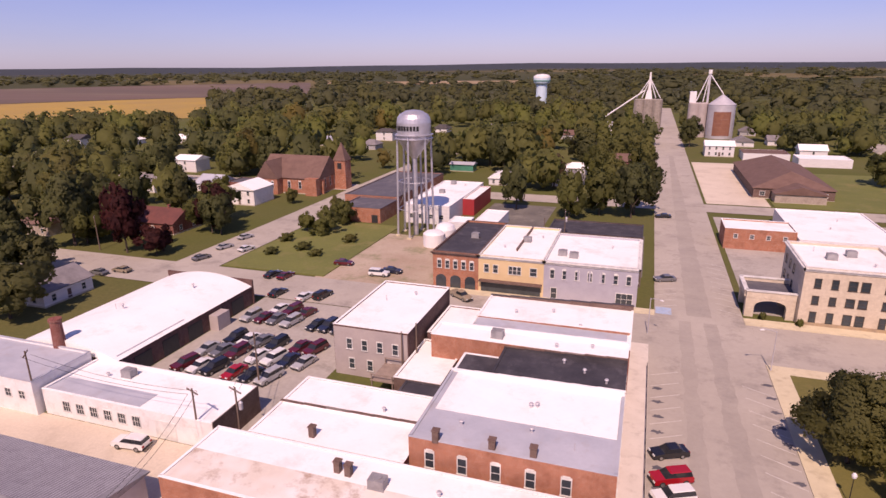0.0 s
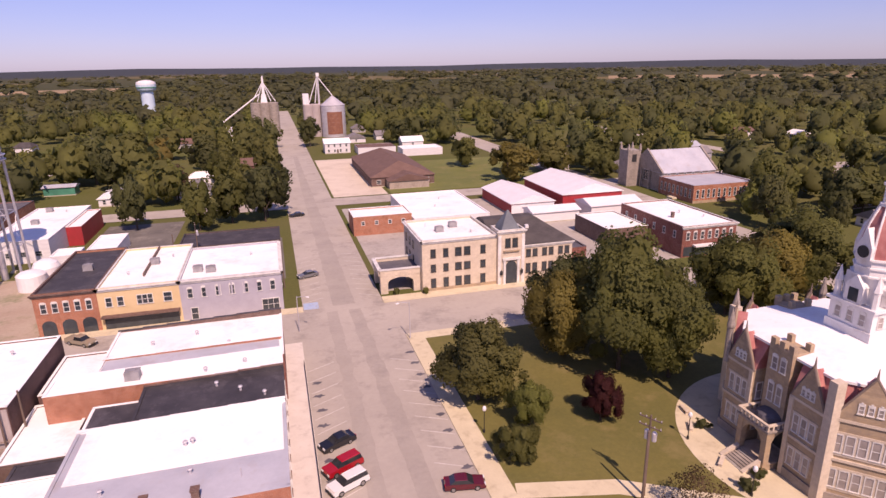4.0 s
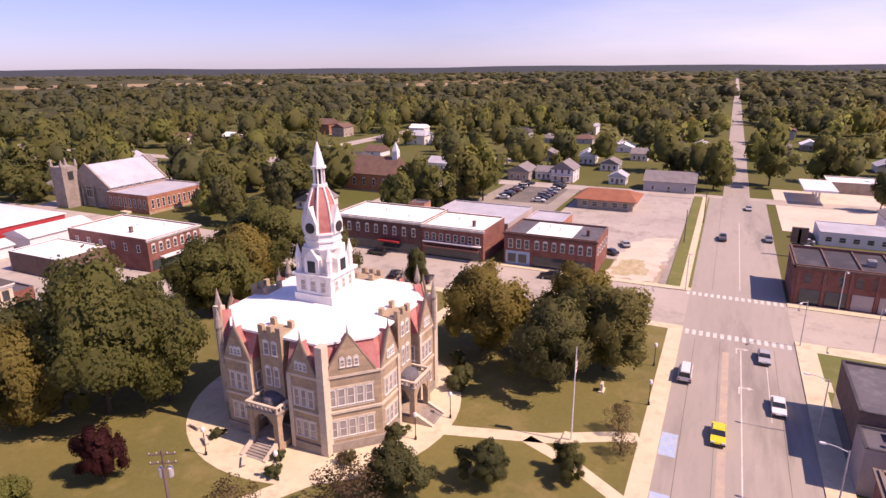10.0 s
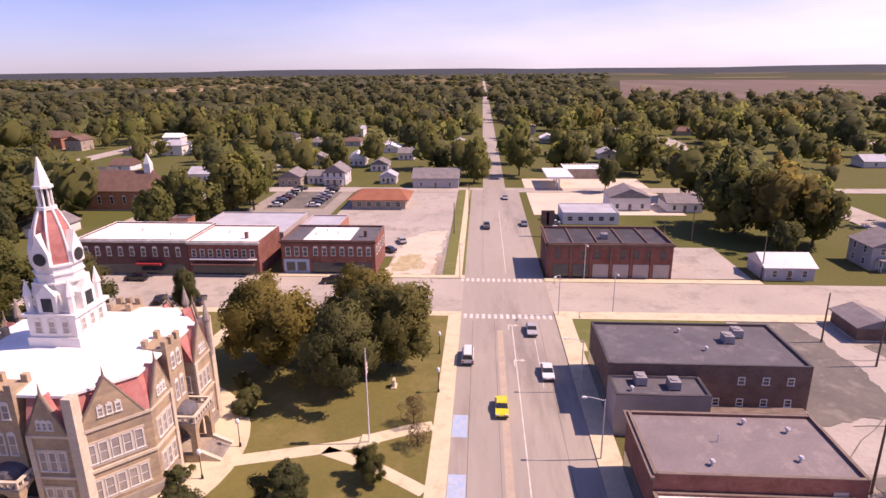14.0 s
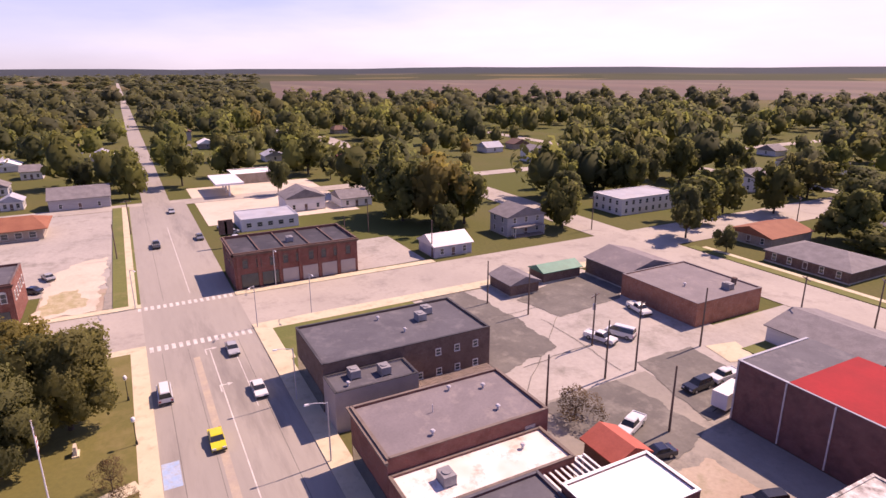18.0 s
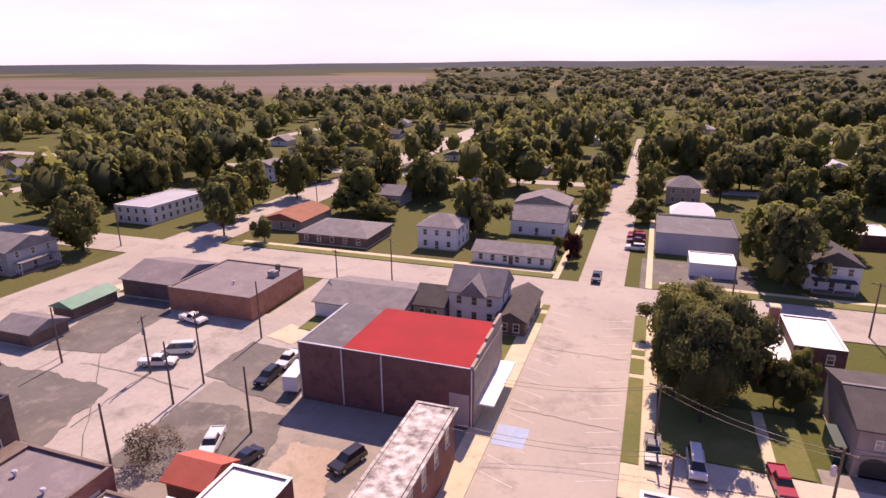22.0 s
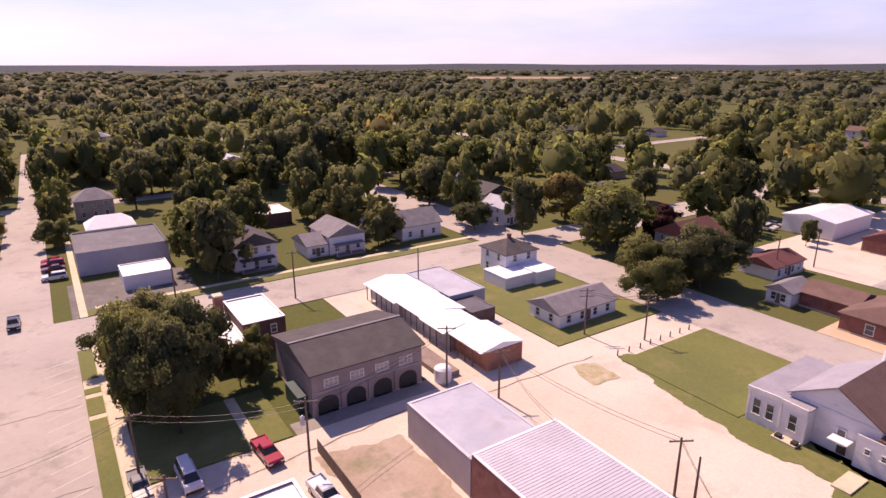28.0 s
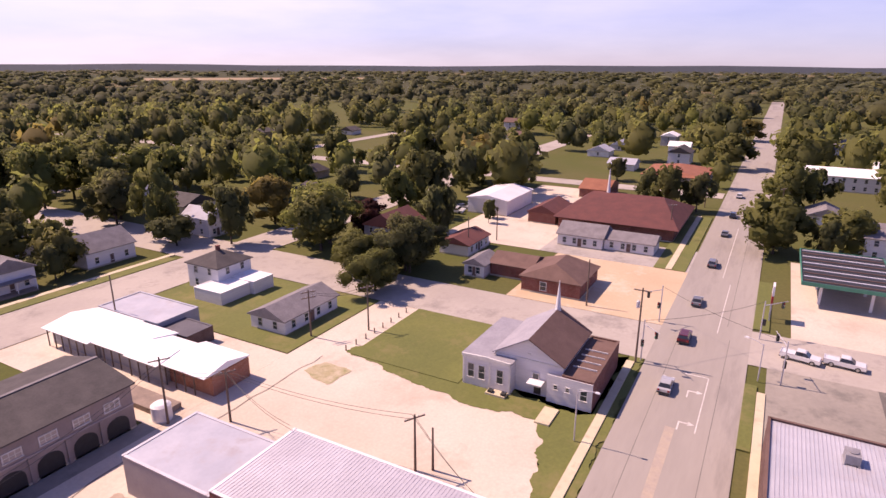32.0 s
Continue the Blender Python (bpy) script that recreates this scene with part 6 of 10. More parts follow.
# ---- south-west: barn, long shop, meeting hall ----
b = house("stucco_barn", "two-storey grey block hall with a dark shingle roof", -32.6, -15.8, -79.5, -65.2, 6.2, 1.7, "x", "stucco_brown", "shingle_dark", doors=False, category="building", group="")
windows(b, "N", (16.8, 14.3), 4, 0.8, 16.0, 4.6, 1.9, 1.0, bars=3, frame_mat=M["trim"], pane_mat=M["glass_pale"])
for i in range(4):
    bm = bmesh.new()
    u = 2.35 + i * 4.1
    arc = [(u - 1.45, 0.1), (u + 1.45, 0.1), (u + 1.45, 1.6)] + [(u + 1.45 * math.cos(a * math.pi / 8), 1.6 + 1.15 * math.sin(a * math.pi / 8)) for a in range(1, 8)] + [(u - 1.45, 1.6)]
    v0, v1 = [bm.verts.new((x, 14.28, z)) for x, z in arc], [bm.verts.new((x, 14.36, z)) for x, z in arc]
    bm.faces.new(v0)
    bm.faces.new(v1[::-1])
    for k in range(len(arc)):
        bm.faces.new((v0[k], v0[(k + 1) % len(arc)], v1[(k + 1) % len(arc)], v1[k]))
    # flat dark panel on the wall, painting the shade inside the arch
    part("archway", bm, M["plastic"], b)
    part("pier", made(box, u + 1.75, u + 2.25, 14.3, 14.5, -0.1, 3.4), M["stucco_brown"], b)
part("string_course", made(box, -0.06, 16.86, 14.3, 14.42, 3.4, 3.6), M["stucco"], b)
part("ridge_cap", made(box, -0.5, 17.3, 6.9, 7.4, 8.08, 8.16), M["shingle"], b)
part("side_lean_to", made(box, 16.85, 18.2, 7.5, 12.5, -0.1, 2.5), M["metal_teal"], b, "dark teal lean-to")
b = flat_building("brick_corner_house", "dark brick house with white flat roofs and a chimney", -20.3, -13.4, -100, -88, 5.2, "brick_dark", "white_roof", 0.25)
windows(b, "N", (6.9, 12), 2, 0.6, 6.3, 3.8, 0.9, 1.3)
windows(b, "W", (6.9, 12), 3, 0.6, 11, 3.8, 0.9, 1.3)
flat_building("brick_corner_annex", "low dark brick annex with white roof", -13.3, -7.6, -101, -85, 3.4, "brick_dark", "white_roof", 0.25)
c = thing("chimney_stack", (-12.4, -99.4, 3.5), "square red brick chimney on annex roof", "chimney")
part("shaft", made(box, -0.7, 0.7, -0.7, 0.7, -0.2, 3.4), M["brick_red"], c)
part("cap", made(box, -0.82, 0.82, -0.82, 0.82, 3.4, 3.65), M["concrete"], c)
b = thing("long_metal_shop", (-50, -99.5, 0), "long low shop with a bright white metal roof and open sheds", "building")
FOOT.append((-60, -37, -103, -60))
for i, (y0, y1, x0, x1) in enumerate(((0, 12, 0.0, 9.6), (12, 21, 0.4, 9.0), (21, 28, 1.6, 9.4), (28, 37, 0.6, 8.6))):
    part("wall", made(box, x0, x1 - 1.2, y0 + 0.02, y1 - 0.02, -0.2, 3.2), M["brick_orange"] if i == 3 else M["siding_grey"], b)
    part("metal_roof", made(gable_roof, x0, x1, y0 + 0.01, y1 - 0.01, 3.25 + 0.05 * i, 0.9, "y", 0.25, 0.1), M["white_roof"], b, "bright white metal roof")
    for j in range(int(y1 - y0) // 2):
        part("post", made(box, x1 - 0.25, x1 - 0.1, y0 + 0.5 + j * 2, y0 + 0.65 + j * 2, 0, 3.2), M["wood"], b)
part("gable_wall", made(box, 0.6, 7.4, 37.0, 37.15, 0, 3.2), M["brick_orange"], b)
flat_building("shop_wing", "low wing with a pale metal roof", -58.5, -50.2, -100, -84, 3.4, "siding_grey", "grey_roof", 0.15)
flat_building("shop_lean_to", "small dark brick lean-to behind shop", -55.5, -50.2, -83.8, -77, 2.6, "brick_brown", "dark_roof", 0.12)
part("loading_dock", made(box, 0, 3.2, 0, 12, -0.1, 0.9), M["deck"], thing("loading_dock", (-38.5, -76, 0), "low timber loading dock", "dock"))
b = flat_building("tan_metal_building", "tan metal building with a pale lavender roof", -33.8, -24, -54.5, -41.2, 4.8, "stucco", "grey_roof", 0.1, "metal")
b = flat_building("ribbed_roof_building", "red brick building with a white ribbed metal roof", -36.0, -24.0, -41.0, -14.0, 5.6, "brick_red", "metal", 0.06, "metal_white")
rib = bmesh.new()
for i in range(64):
    box(rib, 0.2, 11.8, 0.25 + i * 0.415, 0.31 + i * 0.415, 5.69, 5.72)
part("roof_ribs", rib, M["metal"], b)
flat_building("white_roof_corner", "low building with a white roof beside the yard", -7.0, 7.0, -47.6, -14.5, 5.4, "brick_red", "white_roof", 0.3)
house("square_house", "white two-storey house with a dark hipped roof", -79.8, -71.0, -102, -93, 5.4, 2.2, "x", "siding", "shingle_dark", hip=4.2, wins=(("N", 2), ("E", 2)), storeys=2, chimney=(4.4, 4.5))
flat_building("square_house_porch", "white flat-roofed porch wing", -79.5, -74.0, -92.9, -86.5, 2.8, "siding", "white_roof", 0.1)
flat_building("square_house_annex", "low white annex with flat roof", -73.9, -66.5, -95, -87.5, 2.6, "siding", "white_roof", 0.1)
house("white_cottage", "low white cottage with a grey roof", -76.6, -62.4, -75.4, -67.4, 2.7, 1.9, "x", "siding", "shingle", wins=(("N", 4), ("E", 2)))
house("white_victorian", "white two-storey house with dark shutters", -33.0, -23.2, -141, -130, 5.6, 2.8, "y", "siding", "shingle_dark", wins=(("N", 3), ("W", 2)), storeys=2, porch="N")
house("grey_gabled_house", "pale house with a wide grey roof", -55.5, -46, -142, -130, 4.6, 2.6, "y", "siding", "shingle", wins=(("N", 3),), porch="N")
house("grey_gabled_wing", "pale side wing with a grey roof", -45.9, -40.5, -140, -130.5, 3.0, 2.0, "x", "siding", "shingle", wins=(("N", 2),))
house("steep_white_house", "white house with steep gables", -79, -67, -141, -131, 3.6, 3.4, "x", "siding", "shingle", wins=(("N", 3),))
house("pale_house", "white two-storey house among trees", -104.8, -98.6, -138, -128, 5.0, 2.6, "y", "siding", "grey_roof", wins=(("N", 2), ("E", 2)), storeys=2)
flat_building("pale_blue_hall", "long pale blue hall with a dark roof", -12.5, 6.3, -166, -146.5, 5.0, "grey_paint", "dark_roof", 0.3, "black_roof")
flat_building("corner_kiosk", "small grey-roofed service shop", -10.5, -1.0, -140, -131, 3.0, "siding", "metal", 0.2)
b = thing("meeting_hall", (-77.8, -29.2, 0), "white meeting hall with a brown and pale gabled roof", "church")
FOOT.append((-81, -60, -37, -11))
part("wall", made(gable_walls, 0, 12.6, 0, 10.1, 5.4, 2.9, "x"), M["siding"], b)
# sun and sheen on the south slope are painted as a paler shingle
for nm, yy, mt, lb in (("south_roof", -0.35, "pale_shingle", "roof slope with sun and sheen put into its pale colour"), ("north_roof", 10.45, "brown_roof", "brown shingled roof slope")):
    bm = bmesh.new()
    lo, hi = 5.36, 8.5
    v = [bm.verts.new(p) for p in ((-0.4, yy, lo), (13.1, yy, lo), (13.1, 5.05, hi), (-0.4, 5.05, hi), (-0.4, yy, lo + 0.17), (13.1, yy, lo + 0.17), (13.1, 5.05, hi + 0.17), (-0.4, 5.05, hi + 0.17))]
    for q in ((0, 1, 2, 3), (7, 6, 5, 4), (0, 1, 5, 4), (1, 2, 6, 5), (2, 3, 7, 6), (3, 0, 4, 7)):
        bm.faces.new([v[k] for k in q])
    part(nm, bm, M[mt], b, lb)
for z, ww, oo in ((5.2, 10.3, -0.1), (6.1, 0.5, 4.8)):
    part("gable_board", made(box, 12.6, 12.68, oo, oo + ww, z, z + 0.16), M["trim"], b)
windows(b, "E", (12.68, 10.1), 1, 5.2, 7.2, 2.5, 0.9, 1.9)
part("door_hood", made(box, 12.7, 14.4, 5.4, 7.6, 2.5, 2.62), M["metal_white"], b, "small white hood over the side door")
part("side_door", made(box, 12.6, 12.72, 6.0, 7.0, 0.3, 2.4), M["brown_frame"], b)
b = thing("hall_front_wing", (-78.0, -33.6, 0), "white clapboard wing with a low pale roof and stepped trim", "church")
part("wall", made(prism, [(0, 0), (14.7, 0), (14.7, 7.5), (12.7, 7.5), (12.7, 4.36), (0, 4.36)], -0.2, 4.7), M["siding"], b)
part("roof", made(prism, [(-0.2, -0.25), (14.6, -0.25), (14.6, 7.6), (12.75, 7.6), (12.75, 4.04), (-0.2, 4.04)], 4.704, 4.9), M["pale_shingle"], b)
for k in range(7):
    part("parapet_trim", made(box, 14.6, 14.85, k * 1.08 - 0.1, k * 1.08 + 0.97, 4.55, 5.15 - 0.05 * abs(k - 3)), M["trim"], b)
for u0, u1, n in ((0.5, 3.9, 2), (4.6, 7.2, 1)):
    windows(b, "E", (14.7, 7.5), n, u0, u1, 2.5, 0.95, 2.1)
for u in (0.15, 4.2, 7.25):
    part("corner_board", made(box, 14.7, 14.78, u, u + 0.22, 0.1, 4.55), M["trim"], b)
part("stoop", made(box, 14.75, 16.2, 4.3, 7.3, -0.1, 0.4), M["concrete"], b)
for u in (4.6, 6.6):
    part("flower_box", made(box, 15.3, 16.0, u, u + 0.7, 0.4, 0.75), M["plastic"], b)
b = flat_building("hall_side_wing", "side wing with a brown roof and red brick wall", -79.0, -64.4, -19.05, -14.7, 4.3, "brick_red", "brown_roof", 0.2, "brown_roof")
part("white_end_wall", made(box, 14.6, 14.75, -2.0, 4.35, -0.1, 4.3), M["siding"], b)
windows(b, "E", (14.75, 4.35), 1, 2.2, 4.2, 2.4, 0.9, 1.5)
windows(b, "E", (14.75, 4.35), 2, -1.6, 1.8, 2.6, 0.5, 0.6)
for i in range(4):
    part("roof_rib", made(box, 5 + i * 2.0, 5.1 + i * 2.0, 0.5, 3.9, 4.42, 4.62), M["trim"], b)
part("step_ramp", made(box, 0, 4.2, 0, 2.0, -0.1, 0.35), M["concrete"], thing("timber_ramp", (-62.6, -20.6, 0), "pale timber entrance steps and ramp", "ramp"))
s = thing("hall_steeple", (-77.3, -24.15, 8.3), "thin white steeple on meeting hall roof", "steeple")
part("spire", made(prism, ring(0.5, 8), 0, 5.0, ring(0.04, 8)), M["white"], s)
b = house("brick_office", "brown brick office with a hipped brown roof", -116.6, -103.4, -40.4, -28.0, 3.2, 2.6, "x", "brick_red", "brown_roof", hip=3.4, doors=False, category="office", group="")
windows(b, "E", (13.2, 12.4), 1, 3.5, 6, 1.7, 1.3, 1.7)
house("office_wing", "brick link wing with brown roof", -118, -109, -50, -40.5, 2.8, 1.6, "y", "brick_red", "brown_roof", doors=False, category="office", group="")
house("office_annex", "small white-sided annex with grey shingles", -113.6, -106, -55, -50.2, 2.8, 1.4, "x", "siding", "shingle", wins=(("E", 2),))
b = house("red_roof_church", "modern church under a broad red-brown hipped roof", -187, -156, -50, -18.5, 3.4, 5.2, "y", "brick_red", "red_brown_roof", hip=7, over=1.4, doors=False, category="church", group="")
for k in range(6):
    part("roof_batten", made(box, 15.3, 15.7, 6.5 + k * 3.4, 6.7 + k * 3.4, 8.7, 8.82), M["red_brown_roof"], b)
s = thing("church_mast", (-171.5, -40, 8.7), "white church mast on the roof ridge", "steeple")
part("spire", made(prism, ring(0.6, 6), -0.6, 7, ring(0.08, 6)), M["white"], s)
house("red_church_wing", "church wing under a red-brown roof", -173, -158, -60, -51.6, 3.2, 2.2, "x", "brick_red", "red_brown_roof", doors=False, category="church", group="")
house("tan_church_hall", "long low hall with a tan roof", -270, -241, -44, -20, 3.2, 1.8, "x", "brick_tan", "orange_roof", hip=5, doors=False, category="building", group="")
house("orange_roof_hall", "small hall with an orange-brown roof", -216, -200, -57, -47, 3.2, 2.4, "y", "brick_red", "orange_roof", doors=False, category="building", group="")
b = house("white_gable_shop", "white shop with a grey roof and small dormer", -149, -139.4, -44.6, -33, 3.0, 2.4, "y", "siding", "shingle", wins=(("E", 4),), category="shop", group="")
house("white_long_shop", "long white shop with a grey roof", -148, -140.6, -32.8, -20.6, 2.8, 1.6, "y", "siding", "shingle", wins=(("E", 4),), category="shop", group="")
b = house("white_metal_building", "large white metal building with dark posts", -182, -160.6, -81.4, -68, 4.8, 1.2, "x", "metal_white", "metal_white", doors=False, category="building", group="")
b = flat_building("grey_roofed_store", "store with a pale grey roof and dark brick side", -65.8, -40, 5.8, 26, 4.8, "brick_dark", "grey_roof", 0.3, "brown_roof")
roof_kit(b, [(20, 14, 4.9, "vent"), (14, 6, 4.9, "vent")])
roof_kit(b, [(5, 8, 4.9, "ac")])
rib = bmesh.new()
for i in range(47):
    box(rib, 0.4, 25.4, 0.5 + i * 0.41, 0.57 + i * 0.41, 4.895, 4.93)
part("roof_ribs", rib, M["metal"], b)
p = thing("filling_canopy", (-146.5, 10.2, 0), "filling station canopy with a green fascia and slatted roof", "canopy")
part("deck", made(box, 0, 25, 0, 15.5, 4.6, 5.1), M["plastic"], p)
for q in ((-0.15, 25.15, -0.15, 0.0), (-0.15, 25.15, 15.5, 15.65), (-0.15, 0, 0, 15.5), (25, 25.15, 0, 15.5)):
    part("fascia", made(box, *q, 4.55, 5.3), M["metal_green"], p)
for i in range(10):
    part("roof_slat", made(box, 0.8 + i * 2.48, 1.1 + i * 2.48, 0.3, 15.2, 5.104, 5.24), M["brown_roof"] if i % 2 else M["metal_white"], p)
for x in (3, 12.5, 22):
    for y in (3.5, 12):
        part("column", made(box, x - 0.25, x + 0.25, y - 0.25, y + 0.25, 0, 4.6), M["metal_white"], p)
flat_building("canopy_kiosk", "small white filling station shop", -140, -126, 29, 40, 3.6, "siding", "white_roof", 0.3)
p = thing("pylon_sign", (-111.5, 5.4, 0.25), "tall pylon sign with red and dark panels", "sign")
for x in (-1.1, 1.1):
    part("post", made(box, x - 0.1, x + 0.1, -0.1, 0.1, 0, 6.6), M["metal"], p)
part("upper_panel", made(box, -1.3, 1.3, -0.18, 0.18, 4.9, 6.7), M["metal_white"], p)
part("lower_panel", made(box, -1.3, 1.3, -0.18, 0.18, 3.2, 4.7), M["metal_red"], p)
house("long_white_block", "long two-storey white block of flats", -276, -258, 13.2, 38.4, 5.6, 2.0, "y", "siding", "white_roof", wins=(("E", 7),), storeys=2)
house("white_house_west", "white two-storey house with grey shingles", -176, -163, 24, 36, 5.4, 2.6, "y", "siding", "shingle", wins=(("E", 3),), storeys=2)
house("purple_house", "large grey house behind trees", -126, -114, -88, -77, 5.6, 3.2, "x", "siding_grey", "red_brown_roof", wins=(("E", 3),), storeys=2)
house("red_roof_cottage", "white cottage with a red roof", -130, -118, -68, -60, 2.8, 1.6, "x", "siding", "red_brown_roof", wins=(("N", 4),))

# ---- houses to the south and east ----
house("white_foursquare", "white square two-storey house with a grey hipped roof", 53.2, 63.6, -143.6, -132.6, 5.8, 2.4, "x", "siding", "shingle", hip=4.6, wins=(("N", 3), ("W", 3)), storeys=2)
house("long_ranch", "long white ranch house with a grey roof", 28.6, 47.0, -135, -126, 2.6, 1.7, "x", "siding", "shingle", wins=(("N", 6), ("W", 2)))
house("grey_ranch", "long ranch house with a grey hipped roof", 75.5, 95.5, -143, -127.5, 2.7, 2.2, "x", "brick_brown", "shingle", hip=6, wins=(("N", 5),))
house("orange_roof_ranch", "ranch house with an orange-brown roof", 100.5, 113.5, -154, -137, 2.7, 2.0, "y", "brick_tan", "orange_roof", wins=(("N", 3),))
b = flat_building("white_motel", "two-storey white apartment block with a pale roof", 146.5, 160, -154, -129.5, 5.2, "siding", "grey_roof", 0.2, "trim")
for zc in (1.5, 4.0):
    windows(b, "W", (13.5, 24.5), 8, 0.6, 24, zc, 1.0, 1.3)
    windows(b, "N", (13.5, 24.5), 4, 0.6, 13, zc, 1.0, 1.3)
house("pale_green_house", "pale green two-storey house with a porch", 143, 152, -96.5, -84, 5.4, 2.6, "x", "siding_grey", "shingle", wins=(("W", 3), ("N", 2)), storeys=2, porch="W")
house("blue_grey_shed", "small blue-grey house with a pale roof", 135, 144, -67.8, -57.2, 2.9, 2.2, "y", "grey_paint", "metal", wins=(("W", 3),))
b = flat_building("white_office_east", "low white office with a pale roof", 184, 197, -36.2, -19.6, 3.4, "siding", "grey_roof", 0.2)
windows(b, "W", (13, 16.6), 5, 0.6, 16, 1.8, 1.4, 1.2)
house("grey_house_east", "white house with a steep grey roof", 202, 213, -50, -37, 4.4, 2.8, "x", "siding", "shingle", wins=(("W", 3),))
house("grey_house_east", "white house with a low grey roof", 200, 211, -66, -55, 3.0, 2.2, "y", "siding", "shingle", wins=(("W", 3),))
house("red_roof_house_east", "cream house with a red roof", 277, 288, -94, -80, 5.0, 2.6, "y", "brick_tan", "red_brown_roof", wins=(("W", 3),), storeys=2)
p = thing("station_canopy", (236, -30, 0), "flat filling station canopy on posts", "canopy")
part("deck", made(box, 0, 22, 0, 10, 4.6, 5.3), M["metal_white"], p)
for x in (3, 11, 19):
    part("column", made(box, x - 0.3, x + 0.3, 4.7, 5.3, 0, 4.6), M["metal_white"], p)
flat_building("station_shop", "filling station shop with a white roof", 262, 276, -48, -30, 3.8, "brick_tan", "white_roof", 0.4)
p = thing("pylon_sign", (170, -13.5, 0.1), "tall dark pylon sign", "sign")
part("post", made(box, -0.3, 0.3, -0.3, 0.3, 0, 7), M["iron"], p)
part("panel", made(box, -0.3, 0.3, -1.8, 1.8, 3.6, 7.4), M["brick_brown"], p)

def garden_house(lb, x, y, w, d, h, rise, ax, wl, rf):
    house("house", lb, x, x + w, y, y + d, h, rise, ax, wl, rf, hip=2.5 if "hipped" in lb else 0, wins=(("W", 3), ("S", 2)), storeys=2 if h > 5 else 1, porch="W" if "porch" in lb or "two-storey" in lb else "")


for x, y, w, d, h, rise, ax, wl, rf, lb in (
    (245, 60, 11, 9, 5.2, 3.2, "x", "siding", "shingle", "white two-storey house with grey gables behind the car park"),
    (248, 69.5, 7, 7, 3.2, 2.2, "y", "siding", "shingle", "small white side wing with a grey roof"),
    (243, 78, 12, 9, 3.6, 2.6, "x", "brick_tan", "shingle", "cream house with a grey roof behind the car park"),
    (249, 40, 7, 6.5, 3.0, 2.0, "x", "siding", "grey_roof", "small pale pink garage with a gabled roof"),
    (240, 14, 13, 18, 3.8, 3.2, "y", "siding_grey", "shingle", "wide grey house with cross gables by the main road"),
    (296, 62, 10, 8, 3.6, 2.4, "x", "siding", "white_roof", "small white house with a bright roof"),
    (312, 64, 9, 8, 3.2, 2.2, "x", "siding", "white_roof", "white cottage with a pale roof"),
    (316, 40, 10, 8, 3.4, 2.4, "y", "siding", "shingle", "white house among garden trees"),
    (280, 48, 9, 8, 3.2, 2.2, "x", "siding", "shingle", "low white house with a grey roof"),
    (338, 12, 11, 10, 5.4, 2.6, "x", "siding_grey", "metal", "blue-grey two-storey house by the road"),
):
    garden_house(lb, x, y, w, d, h, rise, ax, wl, rf)
for x, y, w, d, h, rise, ax, wl, rf, lb in (
    (228, 138, 10, 10, 3.8, 2.6, "x", "siding", "shingle", "white house with a porch beside the church"),
    (252, 120, 10, 9, 3.4, 2.4, "y", "siding", "grey_roof", "pale house with a low roof"),
    (178.5, 150, 12, 9, 5.2, 2.4, "x", "brick_brown", "shingle_dark", "brown two-storey house with a porch"),
    (162, 226, 12, 9, 3.4, 2.4, "x", "brick_red", "shingle_dark", "brick house with a wide dark roof"),
    (146, 232, 9, 9, 3.2, 2.4, "y", "siding", "shingle", "white cottage with a hipped grey roof"),
    (158, 214.5, 8, 6, 2.6, 1.6, "x", "siding", "white_roof", "small white garage beside the houses"),
    (120, 250, 10, 10, 5.2, 2.6, "x", "siding", "shingle", "white two-storey house behind the church"),
    (198, 252, 10, 9, 3.4, 2.6, "x", "siding_grey", "shingle", "grey house among trees"),
    (353, 243, 12, 10, 6.0, 2.6, "x", "brick_tan", "brown_roof", "large tan house above the trees"),
    (360, 260, 14, 12, 7.0, 3.6, "y", "brick_orange", "brown_roof", "large brick school building above the trees"),
):
    garden_house(lb, x, y, w, d, h, rise, ax, wl, rf)
house("white_house_row", "white house with several gables", 29.5, 44, -164, -152.5, 4.0, 2.8, "x", "siding", "shingle", wins=(("N", 3), ("W", 2)))
house("white_house_row", "white house with a pale porch roof", 31, 47, -182, -171, 4.6, 2.6, "y", "siding", "shingle", wins=(("N", 3), ("W", 3)), porch="W")
house("hipped_house", "tall tan house with a hipped roof", -7.0, 3.4, -214, -204.4, 5.6, 3.0, "x", "brick_tan", "shingle", hip=4.4, wins=(("N", 3),), storeys=2)
house("corner_cottage", "small grey-sided corner cottage", 86, 94, -184, -174, 3.4, 2.6, "x", "siding_grey", "shingle", wins=(("N", 2),))
flat_building("dark_flat_house", "low dark house with a white roof edge", -49.5, -40.2, -178, -166, 3.4, "brick_dark", "white_roof", 0.2)

# ---- courthouse ----
CX, CY = 68.2, 53.0
FOOT.append((CX - 17, CX + 17, CY - 17, CY + 17))
court = thing("courthouse", (CX, CY, 0.2), "octagonal tan stone courthouse with red roofs and white clock tower", "courthouse")


def quarter(pts):
    """Points of the south side repeated round the four sides."""
    out = []
    for k in range(4):
        c, s = math.cos(k * math.pi / 2), math.sin(k * math.pi / 2)
        out += [(x * c - y * s, x * s + y * c) for x, y in pts]
    return out


